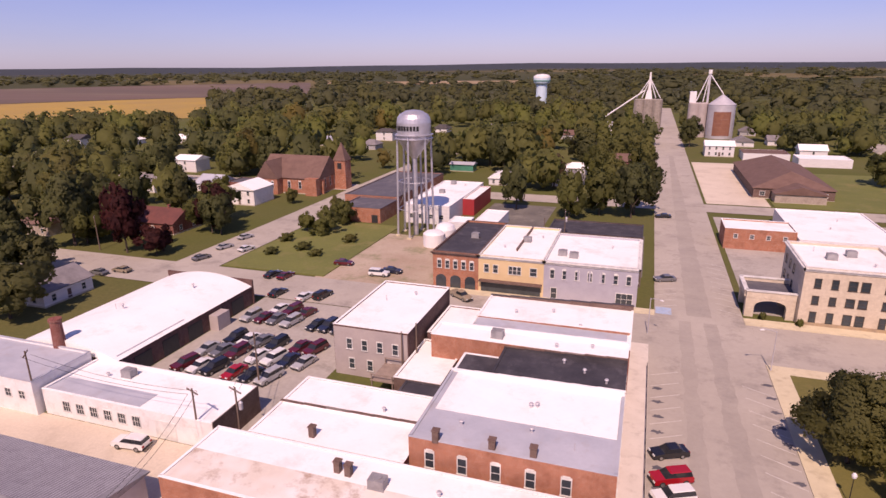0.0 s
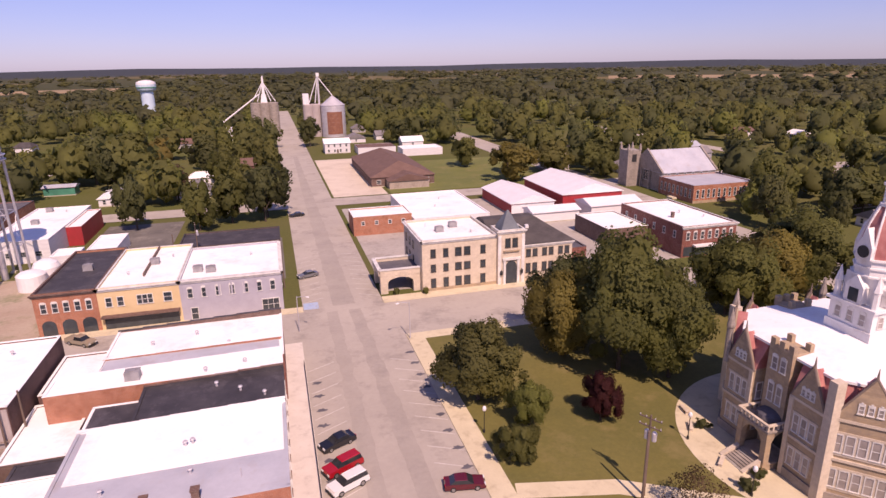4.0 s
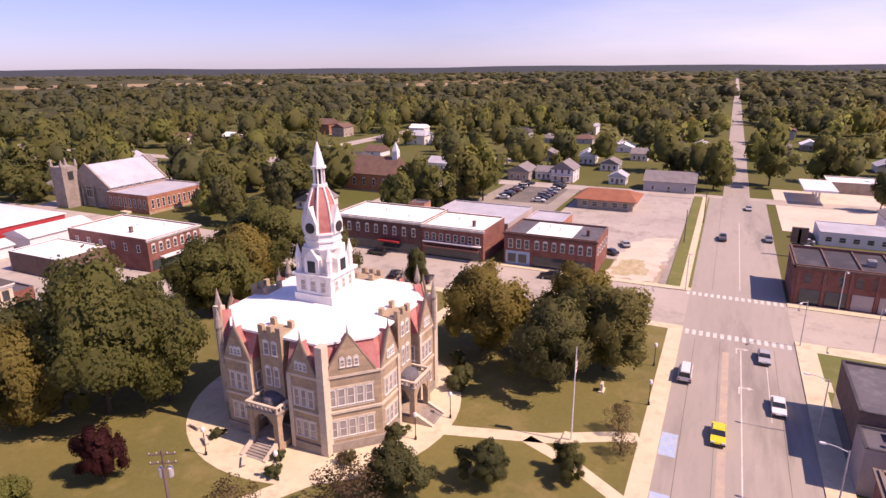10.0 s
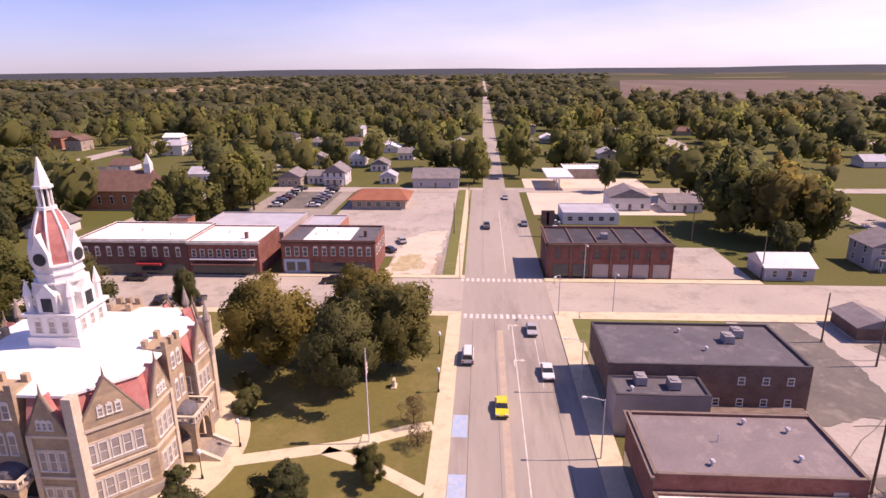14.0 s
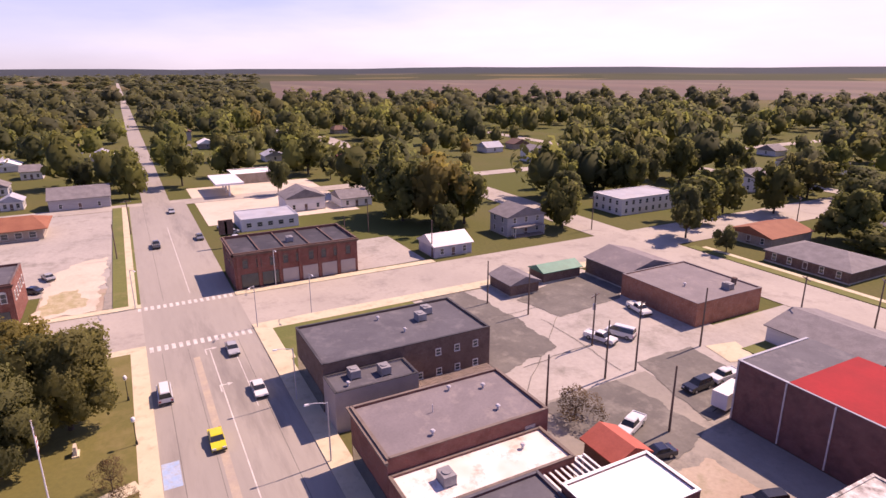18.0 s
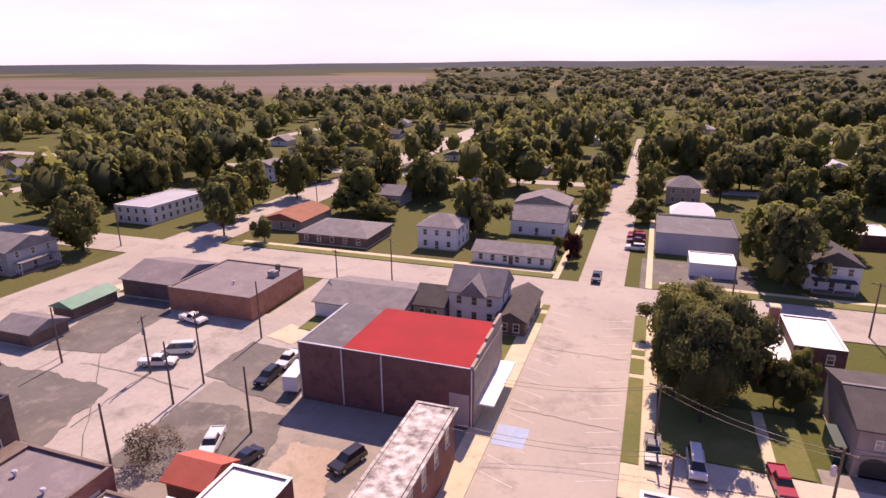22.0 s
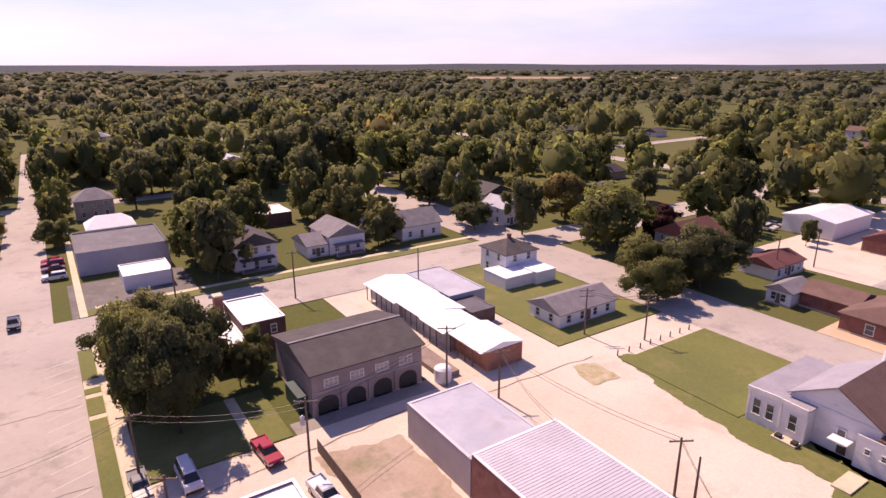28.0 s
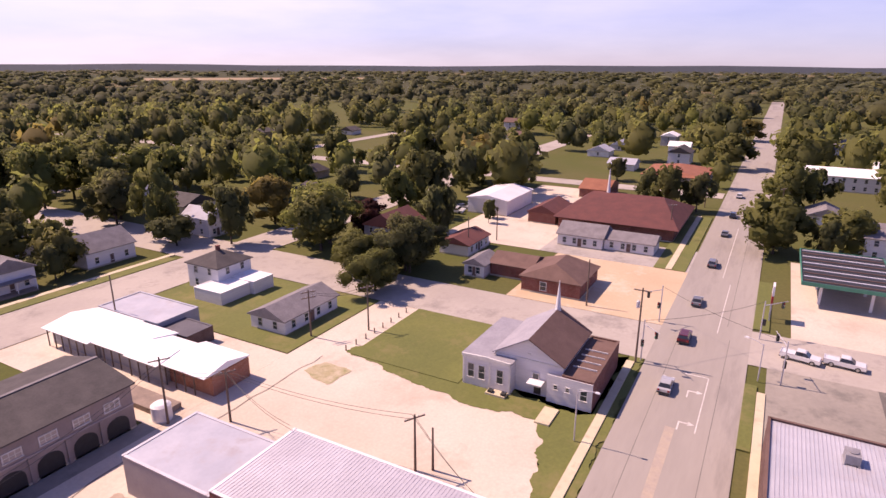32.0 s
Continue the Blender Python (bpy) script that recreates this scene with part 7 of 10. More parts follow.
foot = quarter([(-7.3, -12.7), (-2.8, -12.7), (-2.8, -10.4), (2.8, -10.4), (2.8, -12.7), (7.3, -12.7)])
inner = quarter([(-6.5, -11.3), (-2.5, -11.3), (-2.5, -10.0), (2.5, -10.0), (2.5, -11.3), (6.5, -11.3)])
octo = quarter([(-6.7, -11.6), (6.7, -11.6)])
crest = quarter([(-1.9, -3.2), (1.9, -3.2)])
grow = lambda pts, d: [(x * (1 + d / 12.7), y * (1 + d / 12.7)) for x, y in pts]
part("wall", made(prism, foot, -0.4, 10.6), M["stone"], court)
part("plinth", made(prism, grow(foot, 0.22), -0.4, 1.3), M["stone_grey"], court)
for z in (5.4, 10.2):
    part("string_course", made(prism, grow(foot, 0.16), z, z + 0.32), M["stone_pale"], court)
part("tile_roof", made(prism, foot, 10.62, 14.0, inner), M["slate_red"], court, "steep red tile roof slopes")
part("roof_edge", made(prism, octo, 14.004, 14.3), M["white_roof"], court)
part("flat_roof", made(prism, octo, 14.3, 15.4, crest), M["white_roof"], court, "bright white low-pitched roof")


def gable(w, h, depth):
    """A gabled dormer: stone front with coping, tiled roof behind, finial; facing -y from z 0."""
    front, roof, cope = bmesh.new(), bmesh.new(), bmesh.new()
    for bm, y0, y1, k in ((front, -0.12, 0.35, 1.0), (roof, 0.36, depth, 0.94)):
        a = [bm.verts.new(p) for p in ((-w / 2 * k, y0, 0), (w / 2 * k, y0, 0), (0, y0, h * k))]
        b = [bm.verts.new(p) for p in ((-w / 2 * k, y1, 0), (w / 2 * k, y1, 0), (0, y1, h * k))]
        bm.faces.new(a)
        bm.faces.new(b[::-1])
        for i in range(3):
            bm.faces.new((a[i], a[(i + 1) % 3], b[(i + 1) % 3], b[i]))
    for s in (-1, 1):
        tube(cope, (s * (w / 2 + 0.1), 0.0, -0.15), (0, 0.0, h + 0.12), 0.16, n=6)
    tube(cope, (0, 0.1, h), (0, 0.1, h + 1.3), 0.16, 0.03, 6)
    return mesh_of(front, "gable"), mesh_of(roof, "gable_roof"), mesh_of(cope, "coping")


G_WIDE, G_SLIM = gable(6.3, 5.0, 1.5), gable(4.3, 4.4, 1.3)
for ms in (G_WIDE, G_SLIM):
    for me, mt in zip(ms, ("stone", "slate_red", "cope_dark")):
        me.materials.append(M[mt])


def put_window(m, w, h, arch=False, bars=1, zrow=0.0):
    a, b = window_mesh(w, h, arch, bars)
    k = (a.name, "trim", "glass")
    if k not in FRAMED:
        a2, b2 = a.copy(), b.copy()
        a2.materials.append(M["trim"])
        # courthouse panes: reflected daylight painted in as a pale grey tint
        b2.materials.append(M["glass_pale"])
        FRAMED[k] = (a2, b2)
    win = part("window", FRAMED[k][0], None, court)
    win.matrix_basis = m
    part("pane", FRAMED[k][1], None, win)


def put_gable(ms, m):
    g = part("gable", ms[0], None, court)
    g.matrix_basis = m
    part("gable_roof", ms[1], None, g)
    part("coping", ms[2], None, g)


porch_base = made(box, -2.3, 2.3, -14.6, -10.5, -0.3, 1.0)
pier = made(box, -0.38, 0.38, -0.38, 0.38, 1.0, 5.3)


def arch_wall(w, h0, h1, t):
    """A wall of width w pierced by a round arch, between springing height h0 and top h1."""
    bm, r, n = bmesh.new(), w / 2, 8
    for s in (-t / 2, t / 2):
        arc = [bm.verts.new((-r * math.cos(math.pi * i / n), s, h0 + (h1 - h0 - 0.4) * math.sin(math.pi * i / n))) for i in range(n + 1)]
        top = [bm.verts.new((-r * math.cos(math.pi * i / n), s, h1)) for i in range(n + 1)]
        for i in range(n):
            bm.faces.new((arc[i], arc[i + 1], top[i + 1], top[i]))
    bm.verts.ensure_lookup_table()
    m = 2 * (n + 1)
    for i in range(n):
        bm.faces.new((bm.verts[i], bm.verts[i + 1], bm.verts[m + i + 1], bm.verts[m + i]))
    return bm


front_arch, side_arch = arch_wall(3.1, 3.1, 5.3, 0.6), arch_wall(2.6, 3.1, 5.3, 0.6)
porch_roof = made(box, -2.5, 2.5, -14.8, -10.5, 5.3, 5.55)
baluster, rail_front, rail_side = made(box, -0.11, 0.11, -0.11, 0.11, 5.55, 6.15), made(box, -2.45, 2.45, -14.78, -14.42, 6.15, 6.35), made(box, -0.17, 0.17, -14.42, -10.6, 6.15, 6.35)
dome = bmesh.new()
lathe(dome, [(1.7, 5.6), (1.7, 5.9), (1.5, 6.35), (1.1, 6.65), (0.6, 6.8), (0.05, 6.85)], 14, 0, -12.2)
step = made(box, -1.5, 1.5, -0.19, 0.19, -0.3, 0.13)
cheek = bmesh.new()
v = [(-0.25, -14.6, -0.3), (0.25, -14.6, -0.3), (0.25, -17.0, -0.3), (-0.25, -17.0, -0.3), (-0.25, -14.6, 1.35), (0.25, -14.6, 1.35), (0.25, -17.0, 0.3), (-0.25, -17.0, 0.3)]
vv = [cheek.verts.new(p) for p in v]
for q in ((0, 1, 2, 3), (4, 5, 6, 7), (0, 1, 5, 4), (1, 2, 6, 5), (2, 3, 7, 6), (3, 0, 4, 7)):
    cheek.faces.new([vv[i] for i in q])
door_bm = made(box, -1.1, 1.1, -10.52, -10.41, 1.0, 3.8)
bay = made(box, -1.7, 1.7, -12.1, -9.2, 5.5, 14.7)
merlon = made(box, -0.36, 0.36, -0.28, 0.28, 14.7, 15.6)
pin = bmesh.new()
lathe(pin, [(0.38, 9.6), (0.38, 14.2), (0.5, 14.4), (0.5, 14.7), (0.04, 17.0)], 8)
pilaster = made(box, -0.28, 0.28, -0.22, 0.1, 0.2, 10.4)
surround, surround_short = made(box, -2.85, 2.85, -0.013, 0.05, -1.15, 1.15), made(box, -1.6, 1.6, -0.013, 0.05, -1.15, 1.15)
lintel, sill_band = made(box, -2.95, 2.95, -0.07, 0.05, 0, 0.3), made(box, -1.75, 1.75, -0.07, 0.05, 0, 0.28)
P_MESH = {n: mesh_of(b_, n) for n, b_ in (("porch", porch_base), ("pier", pier), ("front_arch", front_arch), ("side_arch", side_arch), ("porch_roof", porch_roof), ("baluster", baluster), ("rail_front", rail_front), ("rail_side", rail_side), ("porch_dome", dome), ("step", step), ("cheek_wall", cheek), ("entrance_door", door_bm), ("tower_bay", bay), ("merlon", merlon), ("pinnacle", pin), ("lintel", lintel), ("lintel_short", sill_band), ("pilaster", pilaster), ("surround", surround), ("surround_short", surround_short))}
for n, mt in (("porch", "stone"), ("pier", "stone"), ("front_arch", "stone"), ("side_arch", "stone"), ("porch_roof", "stone_grey"), ("baluster", "stone_pale"), ("rail_front", "stone_pale"), ("rail_side", "stone_pale"), ("porch_dome", "dark_roof"), ("step", "stone_grey"), ("cheek_wall", "stone_pale"), ("entrance_door", "plastic"), ("tower_bay", "stone"), ("merlon", "stone"), ("pinnacle", "stone_grey"), ("lintel", "stone_pale"), ("lintel_short", "stone_pale"), ("pilaster", "stone_pale"), ("surround", "stone_pale"), ("surround_short", "stone_pale")):
    P_MESH[n].materials.append(M[mt])
for k in range(4):
    turn = pose(0, 0, 0, 0, 0, 90 * k)
    for x in (-5.05, 5.05):
        put_gable(G_SLIM, turn @ pose(x, -12.7, 10.55))
        for z, h in ((3.1, 2.1), (7.4, 2.1)):
            for u in (-1.05, 0, 1.05):
                put_window(turn @ pose(x + u, -12.7, z), 0.66, h)
            part("window_surround", P_MESH["surround_short"], None, court).matrix_basis = turn @ pose(x, -12.7, z)
            part("lintel", P_MESH["lintel_short"], None, court).matrix_basis = turn @ pose(x, -12.7, z + h / 2 + 0.1)
        for u in (-0.6, 0, 0.6):
            put_window(turn @ pose(x + u, -12.82, 11.6), 0.4, 0.7, True)
        part("pilaster", P_MESH["pilaster"], None, court).matrix_basis = turn @ pose(x + (1.95 if x < 0 else -1.95), -12.7, 0)
        # window in the return beside the entrance
        s = 1 if x > 0 else -1
        for z in (3.3, 7.6):
            put_window(turn @ pose(2.8 * s, -11.6, z, 0, 0, -90 * s), 0.8, 2.1)
    diag = turn @ pose(-10.0, -10.0, 0, 0, 0, -45)
    put_gable(G_WIDE, diag @ pose(0, 0, 10.55))
    for z, h in ((3.2, 2.1), (7.5, 2.1)):
        for u in (-2.3, -1.15, 0, 1.15, 2.3):
            put_window(diag @ pose(u, 0, z), 0.74, h)
        part("window_surround", P_MESH["surround"], None, court).matrix_basis = diag @ pose(0, 0, z)
        part("lintel", P_MESH["lintel"], None, court).matrix_basis = diag @ pose(0, 0, z + h / 2 + 0.1)
        part("sill", P_MESH["lintel"], None, court).matrix_basis = diag @ pose(0, 0, z - h / 2 - 0.4)
    for u in (-0.85, 0, 0.85):
        put_window(diag @ pose(u, -0.12, 12.0), 0.42, 0.85, True)
    pr = part("porch", P_MESH["porch"], None, court)
    pr.matrix_basis = turn
    for px in (-1.92, 1.92):
        for py in (-14.22, -10.9):
            part("pier", P_MESH["pier"], None, pr).location = (px, py, 0)
        part("side_arch", P_MESH["side_arch"], None, pr).matrix_basis = pose(px, -12.55, 0, 0, 0, 90)
        part("cheek_wall", P_MESH["cheek_wall"], None, pr).location = (px * 0.92, 0, 0)
        part("handrail", P_MESH["rail_side"], None, pr).location = (px * 1.18, 0, 0)
        for i in range(5):
            part("baluster", P_MESH["baluster"], None, pr).location = (px * 1.18, -13.9 + i * 0.75, 0)
    for i in range(8):
        part("baluster", P_MESH["baluster"], None, pr).location = (-2.27 + i * 0.648, -14.6, 0)
    for i in range(6):
        part("step", P_MESH["step"], None, pr).location = (0, -14.8 - 0.38 * i, 0.72 - 0.14 * i)
    part("front_arch", P_MESH["front_arch"], None, pr).location = (0, -14.22, 0)
    part("handrail", P_MESH["rail_front"], None, pr)
    for n in ("porch_roof", "porch_dome", "entrance_door"):
        part(n, P_MESH[n], None, pr)
    tb = part("tower_bay", P_MESH["tower_bay"], None, court)
    tb.matrix_basis = turn
    for i in range(3):
        part("merlon", P_MESH["merlon"], None, tb).location = (-1.34 + i * 1.34, -11.82, 0)
    for px in (-1.34, 1.34):
        part("merlon", P_MESH["merlon"], None, tb).location = (px, -9.5, 0)
    for z, h in ((8.8, 2.2), (12.6, 1.5)):
        for u in (-0.62, 0.62):
            put_window(turn @ pose(u, -12.1, z), 0.7, h, True)
    for px in (-7.45, 7.45):
        q = turn @ Vector((px, -12.75, 0))
        if q.x + q.y > -15:
            part("pinnacle", P_MESH["pinnacle"], None, court).matrix_basis = turn @ pose(px, -12.75, 0)
    part("corner_pier", made(box, -12.95, -11.7, -8.3, -7.3, -0.3, 14.7), M["stone_pale"], court, "pale limestone corner pier").matrix_basis = turn
# white clock tower
tw = M["white"]
UP = 1.1
tower = Matrix.Translation((0, 0, UP))
part("tower_base", made(prism, ring(4.0, 4, 0, 0, math.pi / 4), 14.2, 17.9), tw, court).matrix_basis = tower
part("tower_skirt", made(prism, ring(4.3, 4, 0, 0, math.pi / 4), 14.3, 15.4), tw, court).matrix_basis = tower
part("tower_cornice", made(prism, ring(4.5, 4, 0, 0, math.pi / 4), 17.9, 18.25), tw, court).matrix_basis = tower
part("tower_stage", made(prism, ring(2.9, 4, 0, 0, math.pi / 4), 18.25, 21.6), tw, court).matrix_basis = tower
part("clock_stage", made(prism, ring(2.45, 8, 0, 0, math.pi / 8), 21.6, 23.6), tw, court).matrix_basis = tower
for z, r in ((21.5, 2.75), (22.5, 2.62), (23.5, 2.7)):
    part("moulding", made(prism, ring(r, 8, 0, 0, math.pi / 8), z, z + 0.22), tw, court).matrix_basis = tower
part("dome", made(lathe, [(2.3, 23.7), (2.28, 24.6), (2.1, 26.0), (1.75, 27.6), (1.25, 28.9), (0.85, 29.7)], 8, 0, 0, math.pi / 8), M["slate_red"], court, "tall red octagonal dome with white ribs").matrix_basis = tower
for i in range(8):
    a = math.pi / 8 + i * math.pi / 4
    ca, sa = math.cos(a), math.sin(a)
    bm = bmesh.new()
    prof = [(2.34, 23.7), (2.32, 24.6), (2.14, 26.0), (1.79, 27.6), (1.29, 28.9), (0.9, 29.7)]
    for (r0, z0), (r1, z1) in zip(prof, prof[1:]):
        tube(bm, (r0 * ca, r0 * sa, z0), (r1 * ca, r1 * sa, z1), 0.13, n=5)
    part("dome_rib", bm, tw, court).matrix_basis = tower
    part("lantern_column", made(tube, (0.68 * ca, 0.68 * sa, 29.9), (0.68 * ca, 0.68 * sa, 32.0), 0.11, n=6), tw, court).matrix_basis = tower
part("lantern_floor", made(prism, ring(1.05, 8, 0, 0, math.pi / 8), 29.6, 29.95), tw, court).matrix_basis = tower
part("lantern_core", made(prism, ring(0.35, 8), 29.95, 32.0), M["plastic"], court).matrix_basis = tower
part("lantern_cap", made(prism, ring(1.05, 8, 0, 0, math.pi / 8), 32.0, 32.3), tw, court).matrix_basis = tower
part("spire", made(lathe, [(0.85, 32.3), (0.6, 33.4), (0.3, 34.6), (0.08, 35.4)], 8, 0, 0, math.pi / 8), tw, court).matrix_basis = tower
part("finial", made(tube, (0, 0, 35.3), (0, 0, 37.4), 0.07, 0.02, 6), M["iron"], court).matrix_basis = tower
clock_gable = bmesh.new()
a = [clock_gable.verts.new(p) for p in ((-0.95, -2.62, 23.6), (0.95, -2.62, 23.6), (0.95, -2.62, 25.0), (0, -2.62, 27.3), (-0.95, -2.62, 25.0))]
b = [clock_gable.verts.new(p) for p in ((-0.95, -1.2, 23.6), (0.95, -1.2, 23.6), (0.95, -1.2, 25.0), (0, -1.2, 27.3), (-0.95, -1.2, 25.0))]
clock_gable.faces.new(a)
clock_gable.faces.new(b[::-1])
for i in range(5):
    clock_gable.faces.new((a[i], a[(i + 1) % 5], b[(i + 1) % 5], b[i]))
dormer = bmesh.new()
box(dormer, -1.15, 1.15, -2.95, -1.9, 18.3, 20.3)
prism(dormer, [(-1.2, -3.0), (1.2, -3.0), (1.2, -1.9), (-1.2, -1.9)], 20.3, 21.6, [(-0.1, -2.9), (0.1, -2.9), (0.1, -1.9), (-0.1, -1.9)])
TM = {"clock_gable": mesh_of(clock_gable, "clock_gable"), "tower_dormer": mesh_of(dormer, "tower_dormer"), "clock_face": mesh_of(made(tube, (0, -2.66, 24.5), (0, -2.72, 24.5), 0.72, n=20), "clock_face"), "louvre": mesh_of(made(box, -0.6, 0.6, -3.0, -2.94, 18.5, 20.1), "louvre"), "corner_pinnacle": mesh_of(made(lathe, [(0.4, 18.2), (0.4, 20.2), (0.52, 20.3), (0.03, 22.2)], 6, -2.45, -2.45), "corner_pinnacle")}
for n, mt in (("clock_gable", "white"), ("tower_dormer", "white"), ("clock_face", "plastic"), ("louvre", "glass"), ("corner_pinnacle", "white")):
    TM[n].materials.append(M[mt])
for k in range(4):
    turn = pose(0, 0, 0, 0, 0, 90 * k)
    g = part("clock_gable", TM["clock_gable"], None, court)
    g.matrix_basis = tower @ turn
    part("clock_face", TM["clock_face"], None, g)
    g = part("tower_dormer", TM["tower_dormer"], None, court)
    g.matrix_basis = tower @ turn
    part("louvre", TM["louvre"], None, g)
    part("corner_pinnacle", TM["corner_pinnacle"], None, court).matrix_basis = tower @ turn
    for u in (-1.6, 0, 1.6):
        put_window(tower @ turn @ pose(u, -2.83, 16.6), 0.7, 1.3, True)

# paths on the courthouse lawn
LZ = 0.30


def path_strip(name, pts, width, label="pale concrete garden path"):
    bm = bmesh.new()
    prev = None
    for i, (x, y) in enumerate(pts):
        a = Vector(pts[max(i - 1, 0)])
        b_ = Vector(pts[min(i + 1, len(pts) - 1)])
        d = (b_ - a).normalized()
        n = Vector((-d.y, d.x)) * width / 2
        cur = (bm.verts.new((x + n.x, y + n.y, LZ)), bm.verts.new((x - n.x, y - n.y, LZ)))
        if prev:
            bm.faces.new((prev[0], prev[1], cur[1], cur[0]))
        prev = cur
    return solid(name, bm, M["concrete"], label, "path")


circle = [(CX - 1.2 + 15.4 * math.cos(a * math.pi / 24), CY + 15.4 * math.sin(a * math.pi / 24)) for a in range(49)]
path_strip("path_ring", circle, 7.4, "broad pale concrete walk round the courthouse")
LZ = 0.305
path_strip("path_southwest", [(55, 42), (47, 47), (36, 53.3), (24.6, 56)], 2.6)
path_strip("path_southeast_a", [(66, 36), (68, 29), (70, 22), (74, 14), (75, 11)], 2.2)
path_strip("path_southeast_b", [(69, 24), (66, 17), (62, 11)], 1.8)
path_strip("path_northeast", [(84, 69), (96, 82), (112, 96)], 2.6)
path_strip("path_east", [(88, 52), (112, 50)], 2.6)

# ---- vehicles ----
def loft(bm, prof, half, shoulder, tuck):
    """A side profile drawn across the width, drawn in above the shoulder line."""
    def wide(z):
        return half - max(0.0, z - shoulder) * tuck
    a = [bm.verts.new((x, -wide(z), z)) for x, z in prof]
    b = [bm.verts.new((x, wide(z), z)) for x, z in prof]
    bm.faces.new(a)
    bm.faces.new(b[::-1])
    n = len(prof)
    for i in range(n):
        bm.faces.new((a[i], a[(i + 1) % n], b[(i + 1) % n], b[i]))


SHAPES = {
    "sedan": dict(l=4.75, w=0.9, body=[(-2.35, 0.3), (2.3, 0.28), (2.38, 0.55), (2.25, 0.78), (1.0, 0.93), (-1.6, 0.98), (-2.3, 0.94), (-2.38, 0.6)], cab=[(-1.75, 0.97), (1.0, 0.93), (0.25, 1.38), (-1.15, 1.4)], roof=[(-1.2, 1.385), (0.3, 1.365), (0.1, 1.45), (-1.05, 1.46)], axle=1.4, r=0.33),
    "suv": dict(l=4.9, w=0.96, body=[(-2.4, 0.4), (2.35, 0.38), (2.42, 0.7), (2.3, 1.0), (1.1, 1.1), (-2.35, 1.12), (-2.44, 0.7)], cab=[(-2.32, 1.11), (1.1, 1.09), (0.4, 1.66), (-2.15, 1.68)], roof=[(-2.2, 1.66), (0.45, 1.64), (0.25, 1.75), (-2.1, 1.76)], axle=1.45, r=0.38),
    "van": dict(l=5.3, w=1.0, body=[(-2.6, 0.4), (2.55, 0.38), (2.62, 0.75), (2.3, 1.12), (1.9, 1.2), (-2.6, 1.2), (-2.64, 0.7)], cab=[(-2.6, 1.19), (1.9, 1.19), (1.1, 1.95), (-2.55, 1.98)], roof=[(-2.56, 1.96), (1.15, 1.94), (0.95, 2.08), (-2.5, 2.1)], axle=1.6, r=0.37),
    "pickup": dict(l=5.7, w=0.98, body=[(-2.8, 0.45), (2.75, 0.43), (2.84, 0.75), (2.7, 1.03), (1.3, 1.12), (-2.8, 1.08), (-2.86, 0.7)], cab=[(-0.75, 1.11), (1.35, 1.11), (0.7, 1.7), (-0.6, 1.73)], roof=[(-0.65, 1.71), (0.75, 1.69), (0.55, 1.8), (-0.6, 1.82)], axle=1.75, r=0.4),
}
CAR_PAINT = {"white": (0.75, 0.74, 0.73), "silver": (0.42, 0.42, 0.43), "grey": (0.16, 0.16, 0.17), "black": (0.015, 0.015, 0.018), "red": (0.38, 0.012, 0.018), "maroon": (0.11, 0.01, 0.018), "blue": (0.03, 0.06, 0.16), "yellow": (0.72, 0.62, 0.02), "tan": (0.3, 0.25, 0.18), "navy": (0.02, 0.025, 0.05)}
CAR_PAINT = {k: paint(k + "_car_paint", v) for k, v in CAR_PAINT.items()}
CAR_MESH = {}


def car_meshes(kind):
    if kind in CAR_MESH:
        return CAR_MESH[kind]
    s = SHAPES[kind]
    w, l = s["w"], s["l"] / 2
    body, cab, top, tyre, rim, head, tail, bumper = (bmesh.new() for _ in range(8))
    loft(body, s["body"], w, 0.8, 0.12)
    if kind == "pickup":
        box(body, -2.75, -0.8, -w + 0.02, -w + 0.12, 1.06, 1.2)
        box(body, -2.75, -0.8, w - 0.12, w - 0.02, 1.06, 1.2)
        box(body, -2.84, -2.74, -w + 0.02, w - 0.02, 1.06, 1.2)
    loft(cab, s["cab"], w - 0.06, 0.95, 0.32)
    z0 = s["roof"][0][1]
    loft(top, s["roof"], w - 0.06 - 0.32 * (z0 - 0.95) + 0.02, z0, 0.6)
    tube(tyre, (0, -0.11, 0), (0, 0.11, 0), s["r"], n=14)
    tube(rim, (0, -0.13, 0), (0, 0.13, 0), s["r"] * 0.62, n=10)
    box(head, -0.12, 0.03, -0.22, 0.22, -0.09, 0.09)
    box(tail, -0.03, 0.1, -0.16, 0.16, -0.12, 0.12)
    box(bumper, -0.16, 0.05, -w + 0.05, w - 0.05, -0.1, 0.12)
    CAR_MESH[kind] = {n: mesh_of(b_, n) for n, b_ in (("body", body), ("cabin_glass", cab), ("roof_panel", top), ("tyre", tyre), ("rim", rim), ("headlight", head), ("tail_light", tail), ("bumper", bumper))}
    for n, mt in (("cabin_glass", "car_glass"), ("tyre", "rubber"), ("rim", "chrome"), ("headlight", "lamp_clear"), ("tail_light", "lamp_red"), ("bumper", "plastic")):
        CAR_MESH[kind][n].materials.append(M[mt])
    return CAR_MESH[kind]


